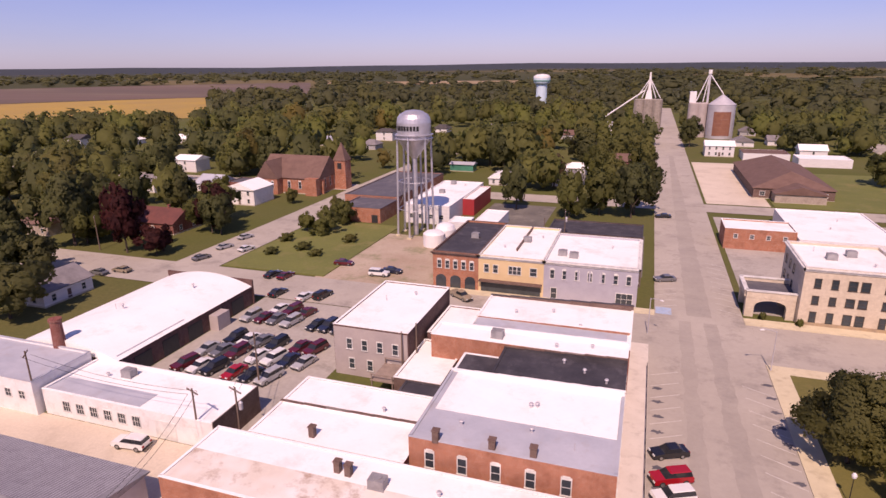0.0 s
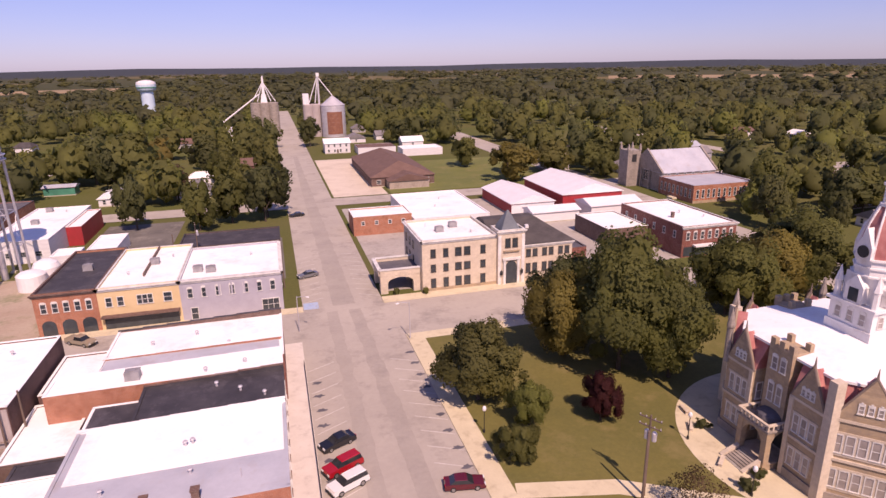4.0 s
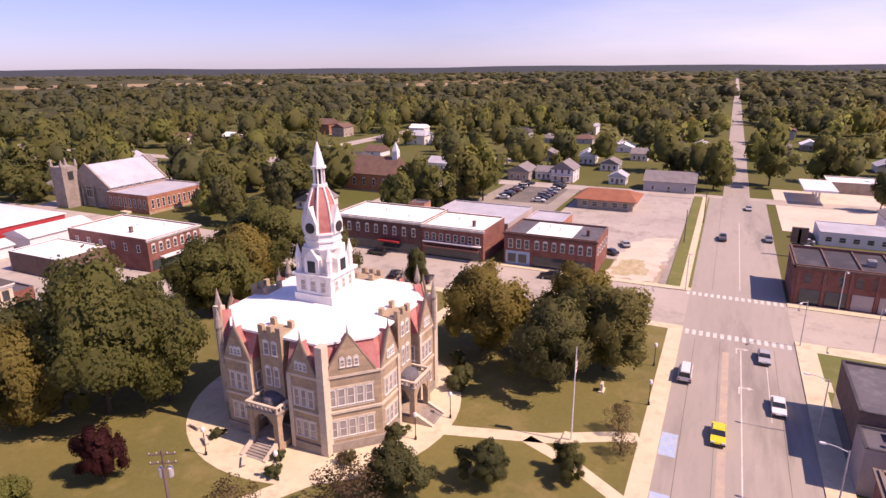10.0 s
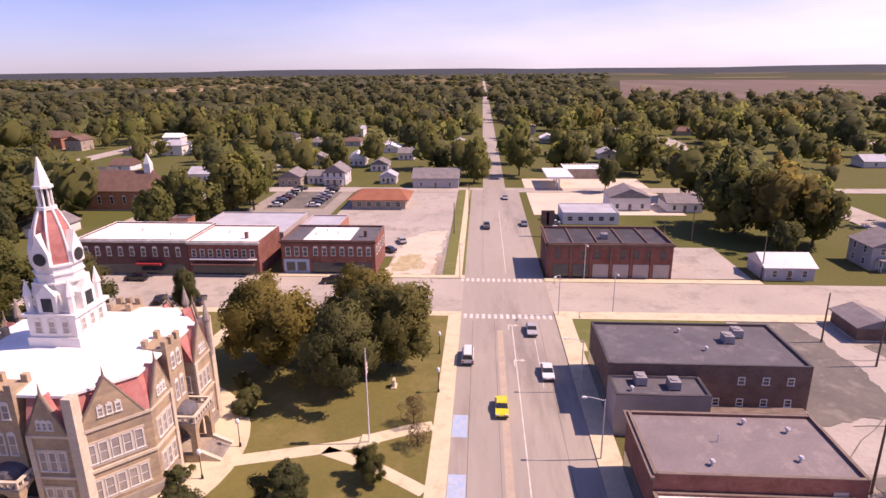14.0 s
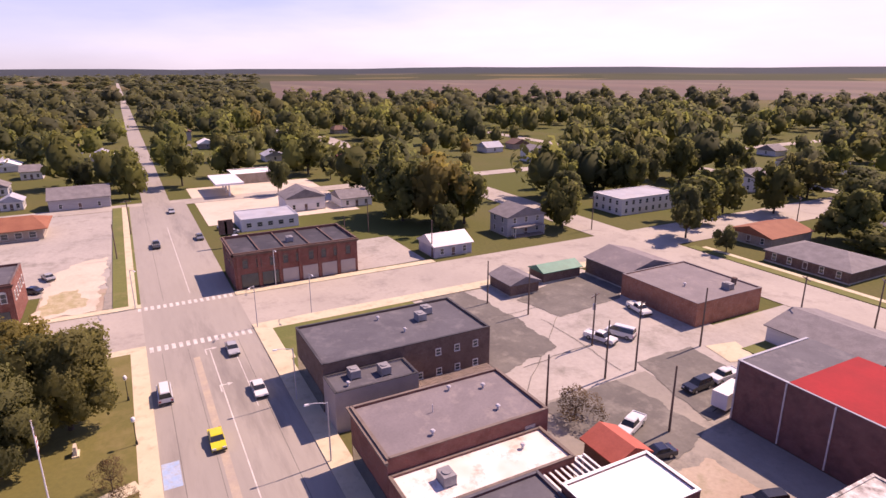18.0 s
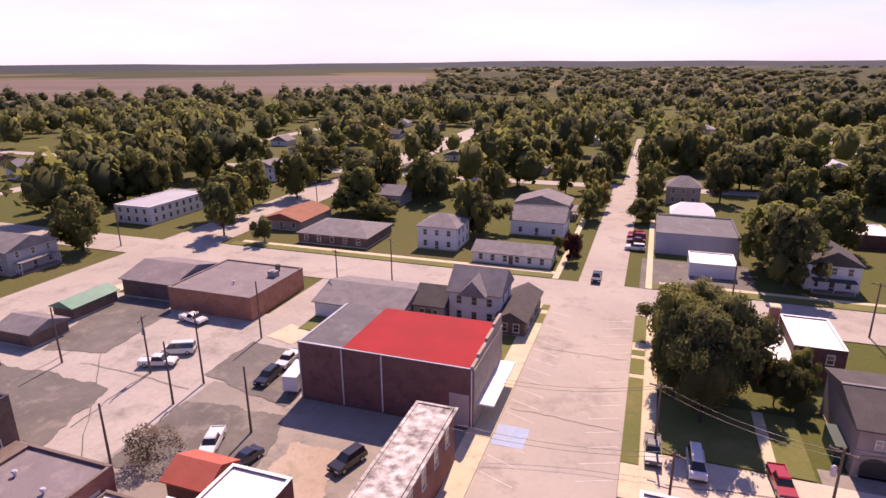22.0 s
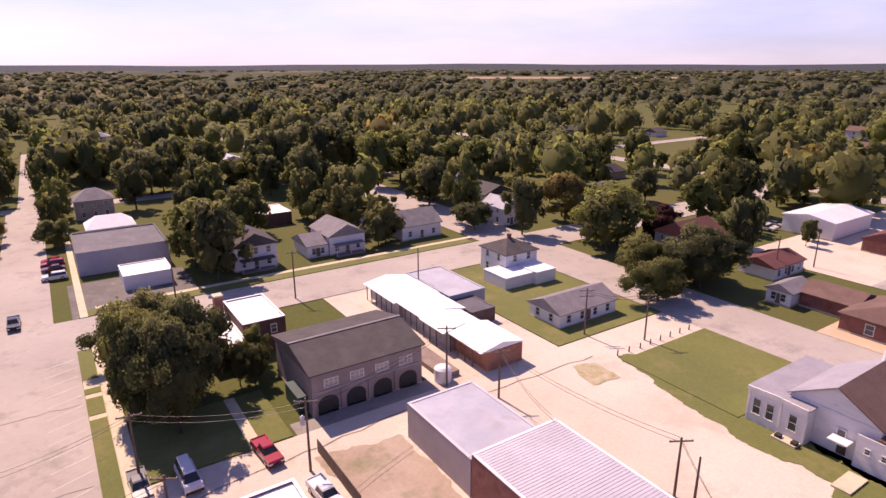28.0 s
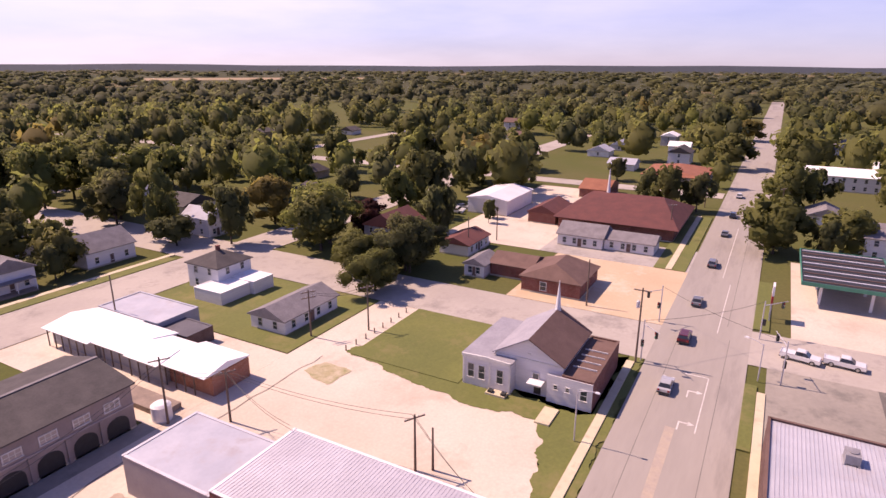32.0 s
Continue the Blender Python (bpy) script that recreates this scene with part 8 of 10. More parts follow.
def car(kind, colour, x, y, heading, z=R + 0.012, where="parked in the street", group="parked cars"):
    s, ms = SHAPES[kind], car_meshes(kind)
    word = {"sedan": "saloon car", "suv": "sport utility car", "van": "van", "pickup": "pickup truck"}[kind]
    c = thing({"sedan": "car", "suv": "suv", "van": "van", "pickup": "pickup_truck"}[kind], pose(x, y, z, 0, 0, heading), f"{colour} {word} {where}", "car", group)
    for n in ("body", "roof_panel"):
        k = (kind, n, colour)
        if k not in CAR_MESH:
            me = ms[n].copy()
            me.materials.append(CAR_PAINT[colour])
            CAR_MESH[k] = me
        part(n, CAR_MESH[k], None, c)
    part("cabin_glass", ms["cabin_glass"], None, c)
    l, w, far = s["l"] / 2, s["w"], math.hypot(x, y)
    for sx in (-1, 1):
        for sy in (-1, 1):
            t = part("tyre", ms["tyre"], None, c)
            t.location = (sx * s["axle"], sy * (w - 0.1), s["r"])
            if far < 150:
                part("rim", ms["rim"], None, t)
    for sy in (-1, 1) if far < 150 else ():
        part("headlight", ms["headlight"], None, c).location = (l - 0.02, sy * (w - 0.28), 0.72)
        part("tail_light", ms["tail_light"], None, c).location = (-l + 0.02, sy * (w - 0.22), 0.82)
    part("bumper", ms["bumper"], None, c).location = (l, 0, 0.45)
    part("bumper", ms["bumper"], None, c).matrix_basis = pose(-l, 0, 0.45, 0, 0, 180)
    return c


# street by the square
for kind, col, x, y, hd in (("sedan", "black", 5.9, 71.0, 205), ("suv", "maroon", 6.0, 65.8, 205), ("suv", "white", 6.2, 62.4, 205), ("sedan", "maroon", 19.2, 58.6, -10), ("sedan", "grey", 6.4, 138.5, 200), ("sedan", "black", 6.8, 200, 190)):
    car(kind, "red" if (kind, col) == ("suv", "maroon") else col, x, y, hd, where="parked at an angle by the kerb")
# car park beside the garage
rows_ = ((92.2, (-71.6, -68.6, -65.9, -62.6, -57.0, -54.4, -51.8), ("silver", "maroon", "grey", "silver", "black", "navy", "black")), (96.9, (-68.2, -65.2, -61.8), ("white", "maroon", "maroon")), (82.9, (-68.3, -65.5, -62.8, -59.6, -55.0, -51.9), ("black", "white", "grey", "black", "maroon", "maroon")), (77.9, (-70.5, -67.4, -64.3, -60.0, -57.0, -54.2, -51.2), ("silver", "grey", "maroon", "white", "white", "navy", "silver")), (72.0, (-70.2, -67.3, -64.4, -60.6, -57.3, -54.0), ("maroon", "white", "black", "red", "black", "silver")))
k = 0
for y, xs, cols in rows_:
    for x, col in zip(xs, cols):
        k += 1
        car(("sedan", "suv", "sedan", "sedan", "suv")[k % 5], col, x + (k * 37 % 10) * 0.03, y + (k * 53 % 10) * 0.05, 256 + (k * 29) % 8, where="parked in the crowded lot", z=0.02, group="cars in the lot")
for kind, col, x, y, hd in (("suv", "white", -61.0, 51.6, 185), ("sedan", "maroon", -69.4, 127.7, 10), ("suv", "white", -57.6, 122.8, 5), ("sedan", "navy", -55.4, 125.6, 5), ("suv", "white", -48.5, 146, 10), ("pickup", "tan", -34.8, 114.6, -35), ("sedan", "black", -81.5, 115.0, 80), ("sedan", "maroon", -78.0, 115.0, 84), ("sedan", "white", -66.6, 104.6, 84), ("suv", "black", -63.4, 106.4, 80), ("sedan", "black", -73.6, 105, 82), ("sedan", "silver", -107.5, 131, 75), ("sedan", "silver", -108, 141, 76), ("sedan", "white", -100.5, 131, 80), ("sedan", "grey", -107, 121, 74), ("van", "white", -60.8, 261, 60), ("sedan", "tan", -119, 107, 180), ("sedan", "grey", -123, 104, 175)):
    car(kind, col, x, y, hd, where="parked near the shops", z=0.14)
# main road and square
for kind, col, x, y, hd in (("van", "white", 94.6, 6.9, 0), ("sedan", "yellow", 79.4, 1.9, 180), ("sedan", "silver", 105.4, -4.2, 180), ("sedan", "white", 89.8, -5.4, 180), ("pickup", "grey", 179, 3.3, 0), ("sedan", "grey", 182, -7.9, 180), ("sedan", "silver", 220, -3.6, 180), ("suv", "black", 129.6, 37.6, 95), ("suv", "black", 129.8, 82.6, 88)):
    car(kind, col, x, y, hd, where="on the main road" if y < 10 else "parked by the shops", group="cars")
for i in range(4):
    car("sedan", ("black", "silver", "grey", "black")[i], 117.2, 62 + i * 2.8, 10, where="parked beside the courthouse")
for kind, col, x, y, hd in (("sedan", "silver", 162.6, 26.4, 20), ("sedan", "navy", 154, 29, 60), ("sedan", "white", 176, -16, 90), ("sedan", "silver", 183, -16.4, 88), ("suv", "grey", 190, -16, 92)):
    car(kind, col, x, y, hd, where="parked on the forecourt", z=0.13)
for i in range(18):
    col = ("white", "black", "grey", "maroon", "silver", "black", "white", "navy", "grey")[i % 9]
    car(("sedan", "suv", "sedan", "pickup", "sedan")[i % 5], col, 206 + (i % 9) * 3.7 + 0.2 * (i % 3), (76.0, 62.5)[i // 9] + 0.15 * (i % 4), (94, 271)[i // 9] + (i * 13) % 6, where="parked in the lot behind the shops", z=0.13, group="cars behind the shops")
for kind, col, x, y, hd in (("van", "white", 79.5, -65.6, 25), ("pickup", "white", 79.6, -61.2, 200), ("pickup", "white", 57.2, -46.4, 112), ("sedan", "navy", 51.4, -45.0, 80), ("suv", "black", 60.3, -62.6, 92), ("pickup", "white", 60.4, -68.4, 92), ("suv", "black", 39.6, -48.6, 72), ("pickup", "white", 86, -76.6, 170)):
    car(kind, col, x, y, hd, where="parked in the rear lot", z=0.12)
for kind, col, x, y, hd in (("sedan", "red", 10.9, -161, 0), ("suv", "red", 10.9, -157.6, 0), ("sedan", "maroon", 10.9, -154, 0), ("suv", "white", 10.9, -147.2, 0), ("pickup", "black", 17.9, -122, 90), ("sedan", "maroon", -1.2, -121.6, 90), ("pickup", "grey", 5.6, -62, 92), ("van", "white", 0.8, -60.6, 92), ("pickup", "red", -8.0, -60.4, 95), ("pickup", "white", -10.9, -49.6, 95)):
    car(kind, col, x, y, hd, where="parked in the street" if y < -100 else "parked beside the yard", z=0.14)
for kind, col, x, y, hd in (("sedan", "silver", -76, -7.0, 180), ("suv", "maroon", -94.5, -7.0, 180), ("sedan", "grey", -113, -7.2, 180), ("suv", "grey", -139.9, -7.1, 180), ("sedan", "grey", -170, -6.9, 180), ("suv", "black", -194, -6.6, 180), ("suv", "white", -227, -6.9, 180), ("pickup", "white", -95.4, 10.2, 80), ("pickup", "white", -96.2, 16.2, 84), ("sedan", "white", -160, -84.5, 95), ("pickup", "white", -157, -84, 95), ("sedan", "silver", -164, -85, 92)):
    car(kind, col, x, y, hd, where="on the western road")
tr = thing("box_trailer", pose(55.2, -62.6, 0.12, 0, 0, 100), "small white box trailer on two wheels", "trailer")
part("body", made(box, -2.6, 2.6, -1.1, 1.1, 0.6, 2.9), M["metal_white"], tr)
for sy in (-1, 1):
    part("tyre", made(tube, (0, sy * 1.12, 0.36), (0, sy * 1.3, 0.36), 0.36, n=12), M["rubber"], tr)
part("drawbar", made(tube, (2.6, 0, 0.6), (4.0, 0, 0.5), 0.06, n=6), M["iron"], tr)

# ---- road markings, stains, kerb rail ----
def mark(parent_name, name, rects, z, material, label):
    """Painted marks or stains, one object each, under the road they lie on."""
    road = bpy.data.objects[parent_name]
    for x0, x1, y0, y1 in rects:
        bm = bmesh.new()
        bm.faces.new([bm.verts.new(p) for p in ((x0, y0, z), (x1, y0, z), (x1, y1, z), (x0, y1, z))])
        part(name, bm, M[material], road, label)


mark("road_main_east", "crosswalk_bar", [(111.2 + 0.1, 113.4, -8.6 + i * 1.15, -8.0 + i * 1.15) for i in range(16)], R + 0.02, "line", "")
mark("road_main_east", "crosswalk_bar", [(131.8, 133.8, -8.6 + i * 1.15, -8.0 + i * 1.15) for i in range(16)], R + 0.02, "line", "")
mark("road_main_east", "lane_line", [(60, 108, -0.95, -0.8), (138, 200, -0.9, -0.75), (86, 108, -4.6, -4.5)], R + 0.02, "line", "")
mark("road_main_east", "turn_lane", [(40, 106, 0.9, 1.9)], R + 0.018, "line_yellow", "worn buff centre strip")
mark("road_main_east", "parking_bay", [(72.8, 78.0, 6.5, 8.5), (59.6, 65.4, 6.4, 8.5), (51, 56.5, 6.1, 8.5)], R + 0.02, "bay_blue", "faded blue parking bay")
mark("road_main_west", "lane_line", [(-82, -66, -1.9, -1.75), (-82.2, -82.0, -5.2, -1.9), (-128, -100, -2.4, -2.25), (-180, -132, -4.2, -4.05)], R + 0.02, "line", "")
mark("road_main_west", "centre_strip", [(-66, -30, -5.4, -4.2)], R + 0.018, "line_yellow", "worn buff centre strip")
mark("road_south", "parking_bay", [(20.6, 24.7, -62.5, -58)], R + 0.02, "bay_blue", "faded blue parking bay")
mark("road_north", "parking_bay", [(4.4, 7.4, 118.4, 122)], R + 0.02, "bay_blue", "faded blue parking bay")


def slant(parent_name, x0, y0, dx, dy, n, step, z):
    """Angled stall lines."""
    road = bpy.data.objects[parent_name]
    for i in range(n):
        bm = bmesh.new()
        y = y0 + i * step
        bm.faces.new([bm.verts.new(p) for p in ((x0, y, z), (x0 + dx, y + dy, z), (x0 + dx, y + dy + 0.12, z), (x0, y + 0.12, z))])
        part("stall_line", bm, M["line"], road)


slant("road_north", 3.6, 56, 4.2, 2.2, 11, 3.6, R + 0.012)
slant("road_north", 21.2, 40, -4.2, 2.2, 15, 3.6, R + 0.012)
slant("road_north_far", 4.6, 122, 4.0, 2.0, 10, 3.4, R + 0.012)
slant("road_north_far", 20.2, 122, -4.0, 2.0, 10, 3.4, R + 0.012)
slant("road_south", 24.5, -102, -4.2, 1.6, 16, 3.3, R + 0.012)
slant("road_south", 9.6, -102, 4.2, 1.6, 16, 3.3, R + 0.012)
slant("road_square_north", 30, 101.6, 0.2, 4.4, 1, 3.6, R + 0.014)
rnd = random.Random(4)
for px, ys in ((4.6, range(56, 92, 4)), (20.6, range(58, 96, 4))):
    for y in ys:
        bm = bmesh.new()
        n = 11
        ph = rnd.random() * 6
        bm.faces.new([bm.verts.new((px + rnd.uniform(-0.2, 0.2) + (0.75 + 0.2 * math.sin(2 * a + ph)) * math.cos(2 * math.pi * a / n), y + 0.42 * (1 + 0.4 * math.sin(3 * a + ph)) * math.sin(2 * math.pi * a / n), R + 0.016)) for a in range(n)])
        part("oil_stain", bm, M["dark_roof"], bpy.data.objects["road_north"])
# tar seams on the lots
for nm, segs in (("lot_south", ((66, -34, 92, -62), (70, -57, 92, -58), (78, -44, 80, -70), (96, -42, 98, -76))), ("road_south", ((10, -40, 24, -41), (10, -66, 24, -66.5), (10, -86, 24, -86.2))), ("lot_west_alley", ((-60, -57, -30, -58), (-28, -60, 4, -57)))):
    for ax, ay, bx, by in segs:
        bm = bmesh.new()
        d = Vector((bx - ax, by - ay)).normalized()
        nrm = Vector((-d.y, d.x)) * 0.055
        z = R + 0.02
        prev = None
        for i in range(13):
            f = i / 12
            x, y = ax + (bx - ax) * f + rnd.uniform(-0.3, 0.3), ay + (by - ay) * f + rnd.uniform(-0.3, 0.3)
            cur = (bm.verts.new((x + nrm.x, y + nrm.y, z)), bm.verts.new((x - nrm.x, y - nrm.y, z)))
            if prev:
                bm.faces.new((prev[0], prev[1], cur[1], cur[0]))
            prev = cur
        part("tar_seam", bm, M["lot_dark"], bpy.data.objects[nm])
rail = thing("kerb_rail", (3.05, 54, 0.27), "dark iron handrail along the raised pavement", "railing")
part("top_rail", made(tube, (0, 0, 0.95), (0, 40, 0.95), 0.05, n=6), M["iron"], rail)
for i in range(14):
    part("post", made(tube, (0, i * 3.07, 0), (0, i * 3.07, 0.95), 0.04, n=6), M["iron"], rail)


def turn_arrow(parent_name, x, y, toward, z):
    """A worn painted arrow with a bent head."""
    for pts in (((0, -0.1), (2.2, -0.1), (2.2, 0.1), (0, 0.1)), ((1.9, -0.1), (2.2, -0.1), (2.2, -1.1), (1.9, -1.1)), ((1.5, -1.1), (2.6, -1.1), (2.05, -1.9))):
        bm = bmesh.new()
        bm.faces.new([bm.verts.new((x + toward * px, y + toward * py, z)) for px, py in pts])
        part("turn_arrow", bm, M["line"], bpy.data.objects[parent_name])


turn_arrow("road_main_east", 106.2, -0.2, 1, R + 0.036)
turn_arrow("road_main_east", 92.4, -0.6, 1, R + 0.036)
turn_arrow("road_main_west", -74.8, -4.0, -1, R + 0.036)
turn_arrow("road_main_west", -65.8, -4.0, -1, R + 0.036)
mark("road_main_east", "lane_joint", [(28, 110, 6.28, 6.36), (28, 110, 2.3, 2.36), (28, 110, -5.9, -5.83), (136, 234, 4.4, 4.47)], R + 0.0165, "lot_dark", "")
mark("road_main_west", "lane_joint", [(-98, 0, -8.1, -8.03), (-98, 0, -0.2, -0.13), (-220, -104, -1.0, -0.93)], R + 0.0165, "lot_dark", "")

# ---- poles, lamps, wires, flag, signals ----
POLES = []


def utility_pole(x, y, h=10.5, arms=1, heading=0, box_on=False, tops=True, z=0.1):
    p = thing("utility_pole", pose(x, y, z, 0, 0, heading), "weathered wooden utility pole with crossarm" if arms else "plain weathered wooden utility pole", "pole", "utility poles")
    part("pole", made(tube, (0, 0, -0.3), (0, 0, h), 0.17, 0.11, 8), M["wood"], p)
    for i in range(arms):
        zz = h - 0.5 - 1.0 * i
        a = part("crossarm", made(box, -0.07, 0.07, -1.3, 1.3, zz, zz + 0.13), M["wood"], p)
        for u in (-1.2, -0.5, 0.5, 1.2):
            part("insulator", made(lathe, [(0.05, zz + 0.13), (0.07, zz + 0.2), (0.03, zz + 0.3)], 6, 0, u), M["metal"], a)
    if box_on:
        for u in (-0.42, 0.42)[:1 + (box_on > 1)]:
            part("transformer", made(lathe, [(0.26, h - 3.2), (0.28, h - 3.1), (0.28, h - 2.2), (0.1, h - 2.0)], 10, 0.3, u), M["metal"], p)
    POLES.append((x, y, h + z))
    return p


for a in ((-52.6, 54.6, 8.5, 1, 70, 0), (-54.4, 70.4, 9.0, 0, 0, 0), (-47.5, 56.5, 8.5, 1, 70, 1), (-80.2, 53.8, 10, 1, 40, 0), (-31.6, 80.0, 9.5, 0, 0, 0), (-33, 77.4, 9.0, 0, 0, 0), (-19, 158, 10.5, 1, 10, 2), (-23.5, 152, 9.5, 0, 0, 0), (38.0, 51.2, 10.5, 2, 30, 2), (37.0, 50.0, 9.5, 0, 0, 0), (103.5, -53.1, 9.0, 0, 0, 0), (78.9, -58.8, 9.5, 1, 20, 1), (68.9, -58.8, 11.4, 1, 20, 0), (69.1, -52.8, 9.6, 0, 0, 0), (70.0, -74.7, 10.5, 0, 0, 0), (66.6, -96, 10.0, 1, 60, 0), (95, -57, 9.5, 0, 0, 0), (54.5, -50.5, 9.5, 0, 0, 0), (64.5, -38.2, 9.5, 0, 0, 0), (5.4, -63.5, 9.0, 1, 80, 0), (-11.3, -55.0, 9.5, 1, 60, 1), (-35.0, -62.2, 9.6, 1, 60, 0), (-39.3, -55.5, 7.6, 1, 60, 0), (-71.5, -56.4, 8.5, 1, 60, 0), (-42.5, -29.1, 7.4, 1, 60, 0), (-43.6, -27.4, 5.6, 0, 0, 0), (-28.9, -107.5, 10.0, 1, 60, 0), (-50.4, -95.5, 10.0, 0, 0, 0), (-64.5, -63.5, 8.6, 2, 60, 0), (-82.2, -12.6, 12.5, 1, 0, 1), (-101.5, -26, 9.5, 0, 0, 0), (-122, -62, 9, 0, 0, 0), (-135, -60, 9, 0, 0, 0), (149, -39, 10, 0, 0, 0), (136, -57, 9.5, 0, 0, 0), (138, -110, 10, 1, 0, 0), (196, 8.9, 10, 1, 0, 0), (172, 12.6, 9, 0, 0, 0), (167, -52, 9.0, 0, 0, 0), (-9.0, -121.6, 9.5, 0, 0, 0), (1, 133, 8, 0, 0, 0), (4.0, -51.8, 8, 1, 60, 0)):
    utility_pole(*a)
for a in ((93, 232), (134, 260), (178, 230), (-140, 120), (-160, -20), (-205, -16), (-250, 6), (-200, 6), (60, -108), (110, -162)):
    utility_pole(*a, 9.5, 1, 45, 0)


def wire(a, b, sag=0.9, name="power_line"):
    a, b = Vector(a), Vector(b)
    c = bpy.data.curves.new(name, "CURVE")
    c.dimensions, c.bevel_depth, c.bevel_resolution = "3D", 0.03, 0
    sp = c.splines.new("POLY")
    sp.points.add(12)
    for i, pt in enumerate(sp.points):
        f = i / 12
        q = a.lerp(b, f)
        pt.co = (q.x, q.y, q.z - sag * 4 * f * (1 - f), 1)
    c.materials.append(M["sign_black"])
    return tagged(new(name, c), "thin dark sagging overhead cable", "cable", "overhead cables")


for a, b, za, zb in (((-39.3, -55.5), (-42.5, -29.1), 7.4, 7.2), ((-35, -62.2), (-39.3, -55.5), 8.4, 7.4), ((5.4, -63.5), (-11.3, -55.0), 8.5, 8.8), ((-11.3, -55.0), (-35.0, -62.2), 8.8, 9.0), ((5.4, -63.5), (25, -60), 8.6, 8.0), ((4.0, -51.8), (27, -50), 7.6, 7.2), ((-64.5, -63.5), (-71.5, -56.4), 8.2, 8.2), ((-42.5, -29.1), (-34, -15), 7.2, 6.0), ((-52.6, 54.6), (-80.2, 53.8), 8.0, 9.4), ((-47.5, 56.5), (-54.4, 70.4), 8.2, 8.8), ((-52.6, 54.6), (-49, 38), 8.0, 6.0), ((-39.3, -55.5), (-35.5, -41), 7.4, 6.0)):
    for off in (-0.5, 0.5):
        wire((a[0] + off * 0.6, a[1] + off, za), (b[0] + off * 0.6, b[1] + off, zb))


def street_lamp(x, y, heading, h=8.0, z=0.27):
    p = thing("street_lamp", pose(x, y, z, 0, 0, heading), "pale metal street lamp with a curved arm", "street lamp", "street lamps")
    part("pole", made(tube, (0, 0, 0), (0, 0, h), 0.1, 0.07, 8), M["metal"], p)
    bm = bmesh.new()
    for i in range(4):
        f0, f1 = i / 4, (i + 1) / 4
        tube(bm, (2.2 * f0, 0, h - 0.2 + 0.5 * math.sin(f0 * 1.57)), (2.2 * f1, 0, h - 0.2 + 0.5 * math.sin(f1 * 1.57)), 0.05, n=6)
    part("arm", bm, M["metal"], p)
    part("lamp_head", made(box, 2.1, 2.75, -0.15, 0.15, h + 0.2, h + 0.36, (0.08, 0.04)), M["metal_white"], p)


for a in ((69.1, -9.7, 90), (85.0, -9.7, 90), (113.4, -9.9, 150), (115.3, -20.5, 180), (134.2, -18, 180), (133.8, 9.6, 200), (3.0, 108, -40, 7, 0.2), (21.9, 99, 200, 7), (-84.8, 4.6, 250, 6, 0.2), (-57, -14.8, 90, 7), (24.9, -14, 180, 7, 0.2)):
    street_lamp(*a)


def garden_lamp(x, y):
    p = thing("garden_lamp", (x, y, 0.3), "black iron lamp post with a globe", "lamp post", "lawn lamps")
    part("post", made(lathe, [(0.16, 0), (0.14, 0.4), (0.06, 0.6), (0.05, 3.2)], 8), M["iron"], p)
    part("globe", made(lathe, [(0.1, 3.2), (0.24, 3.35), (0.28, 3.6), (0.2, 3.85), (0.05, 3.95)], 10), M["metal_white"], p)


for x, y in ((24.9, 67.9), (49.5, 58.8), (49.4, 47.6), (69.3, 34.8), (83.7, 10.9), (63, 36.8), (24.9, 40), (96, 11.6)):
    garden_lamp(x, y)
f = thing("flagpole", (70.7, 18.7, 0.28), "tall white flagpole with a hanging flag", "flagpole")
part("pole", made(tube, (0, 0, 0), (0, 0, 13.0), 0.11, 0.05, 8), M["metal_white"], f)
part("ball", made(lathe, [(0.02, 13.0), (0.12, 13.12), (0.02, 13.25)], 8), M["line_yellow"], f)
for i in range(7):
    bm = bmesh.new()
    box(bm, 0.05, 0.75 - 0.06 * abs(i - 3), -0.04 - 0.03 * (i % 2), 0.02, 9.4 + i * 0.28, 9.68 + i * 0.28)
    part("flag_stripe", bm, M["metal_white"] if i % 2 else M["red_roof"], f)
part("flag_field", made(box, 0.05, 0.6, -0.08, 0.05, 11.36, 12.2), CAR_PAINT["navy"], f)
part("plaque_base", made(box, -1.6, 1.6, -1.2, 1.2, -0.1, 0.25), M["concrete"], f)
m_ = thing("stone_marker", (84.9, 17.6, 0.28), "small pale stone memorial marker", "monument")
part("base", made(box, -0.8, 0.8, -0.4, 0.4, -0.1, 0.2), M["concrete"], m_)
part("stone", made(box, -0.6, 0.6, -0.2, 0.2, 0.2, 1.3, (0.1, 0.03)), M["stone_pale"], m_)
for x, y, hd in ((51.4, 60.8, 60), (50.2, 53.4, 40), (53.2, 64.5, 80)):
    b = thing("park_bench", pose(x, y, 0.3, 0, 0, hd), "pale stone park bench beside the walk", "bench", "park benches")
    part("seat", made(box, -1.0, 1.0, -0.25, 0.25, 0.4, 0.5), M["stone_pale"], b)
    for s in (-0.75, 0.75):
        part("leg", made(box, s - 0.12, s + 0.12, -0.2, 0.2, 0, 0.4), M["stone_pale"], b)
# traffic signals on the western crossing
def signal(x, y, z, heading, parent):
    h = part("signal_head", made(box, -0.18, 0.18, -0.18, 0.18, z, z + 1.1), M["sign_black"], parent)
    h.location, h.rotation_euler = (x, y, 0), (0, 0, radians(heading))
    for i, mt in enumerate(("lamp_red", "line_yellow", "metal_green")):
        part("signal_lamp", made(tube, (0, -0.24, z + 0.9 - i * 0.35), (0, -0.17, z + 0.9 - i * 0.35), 0.12, n=10), M[mt], h)


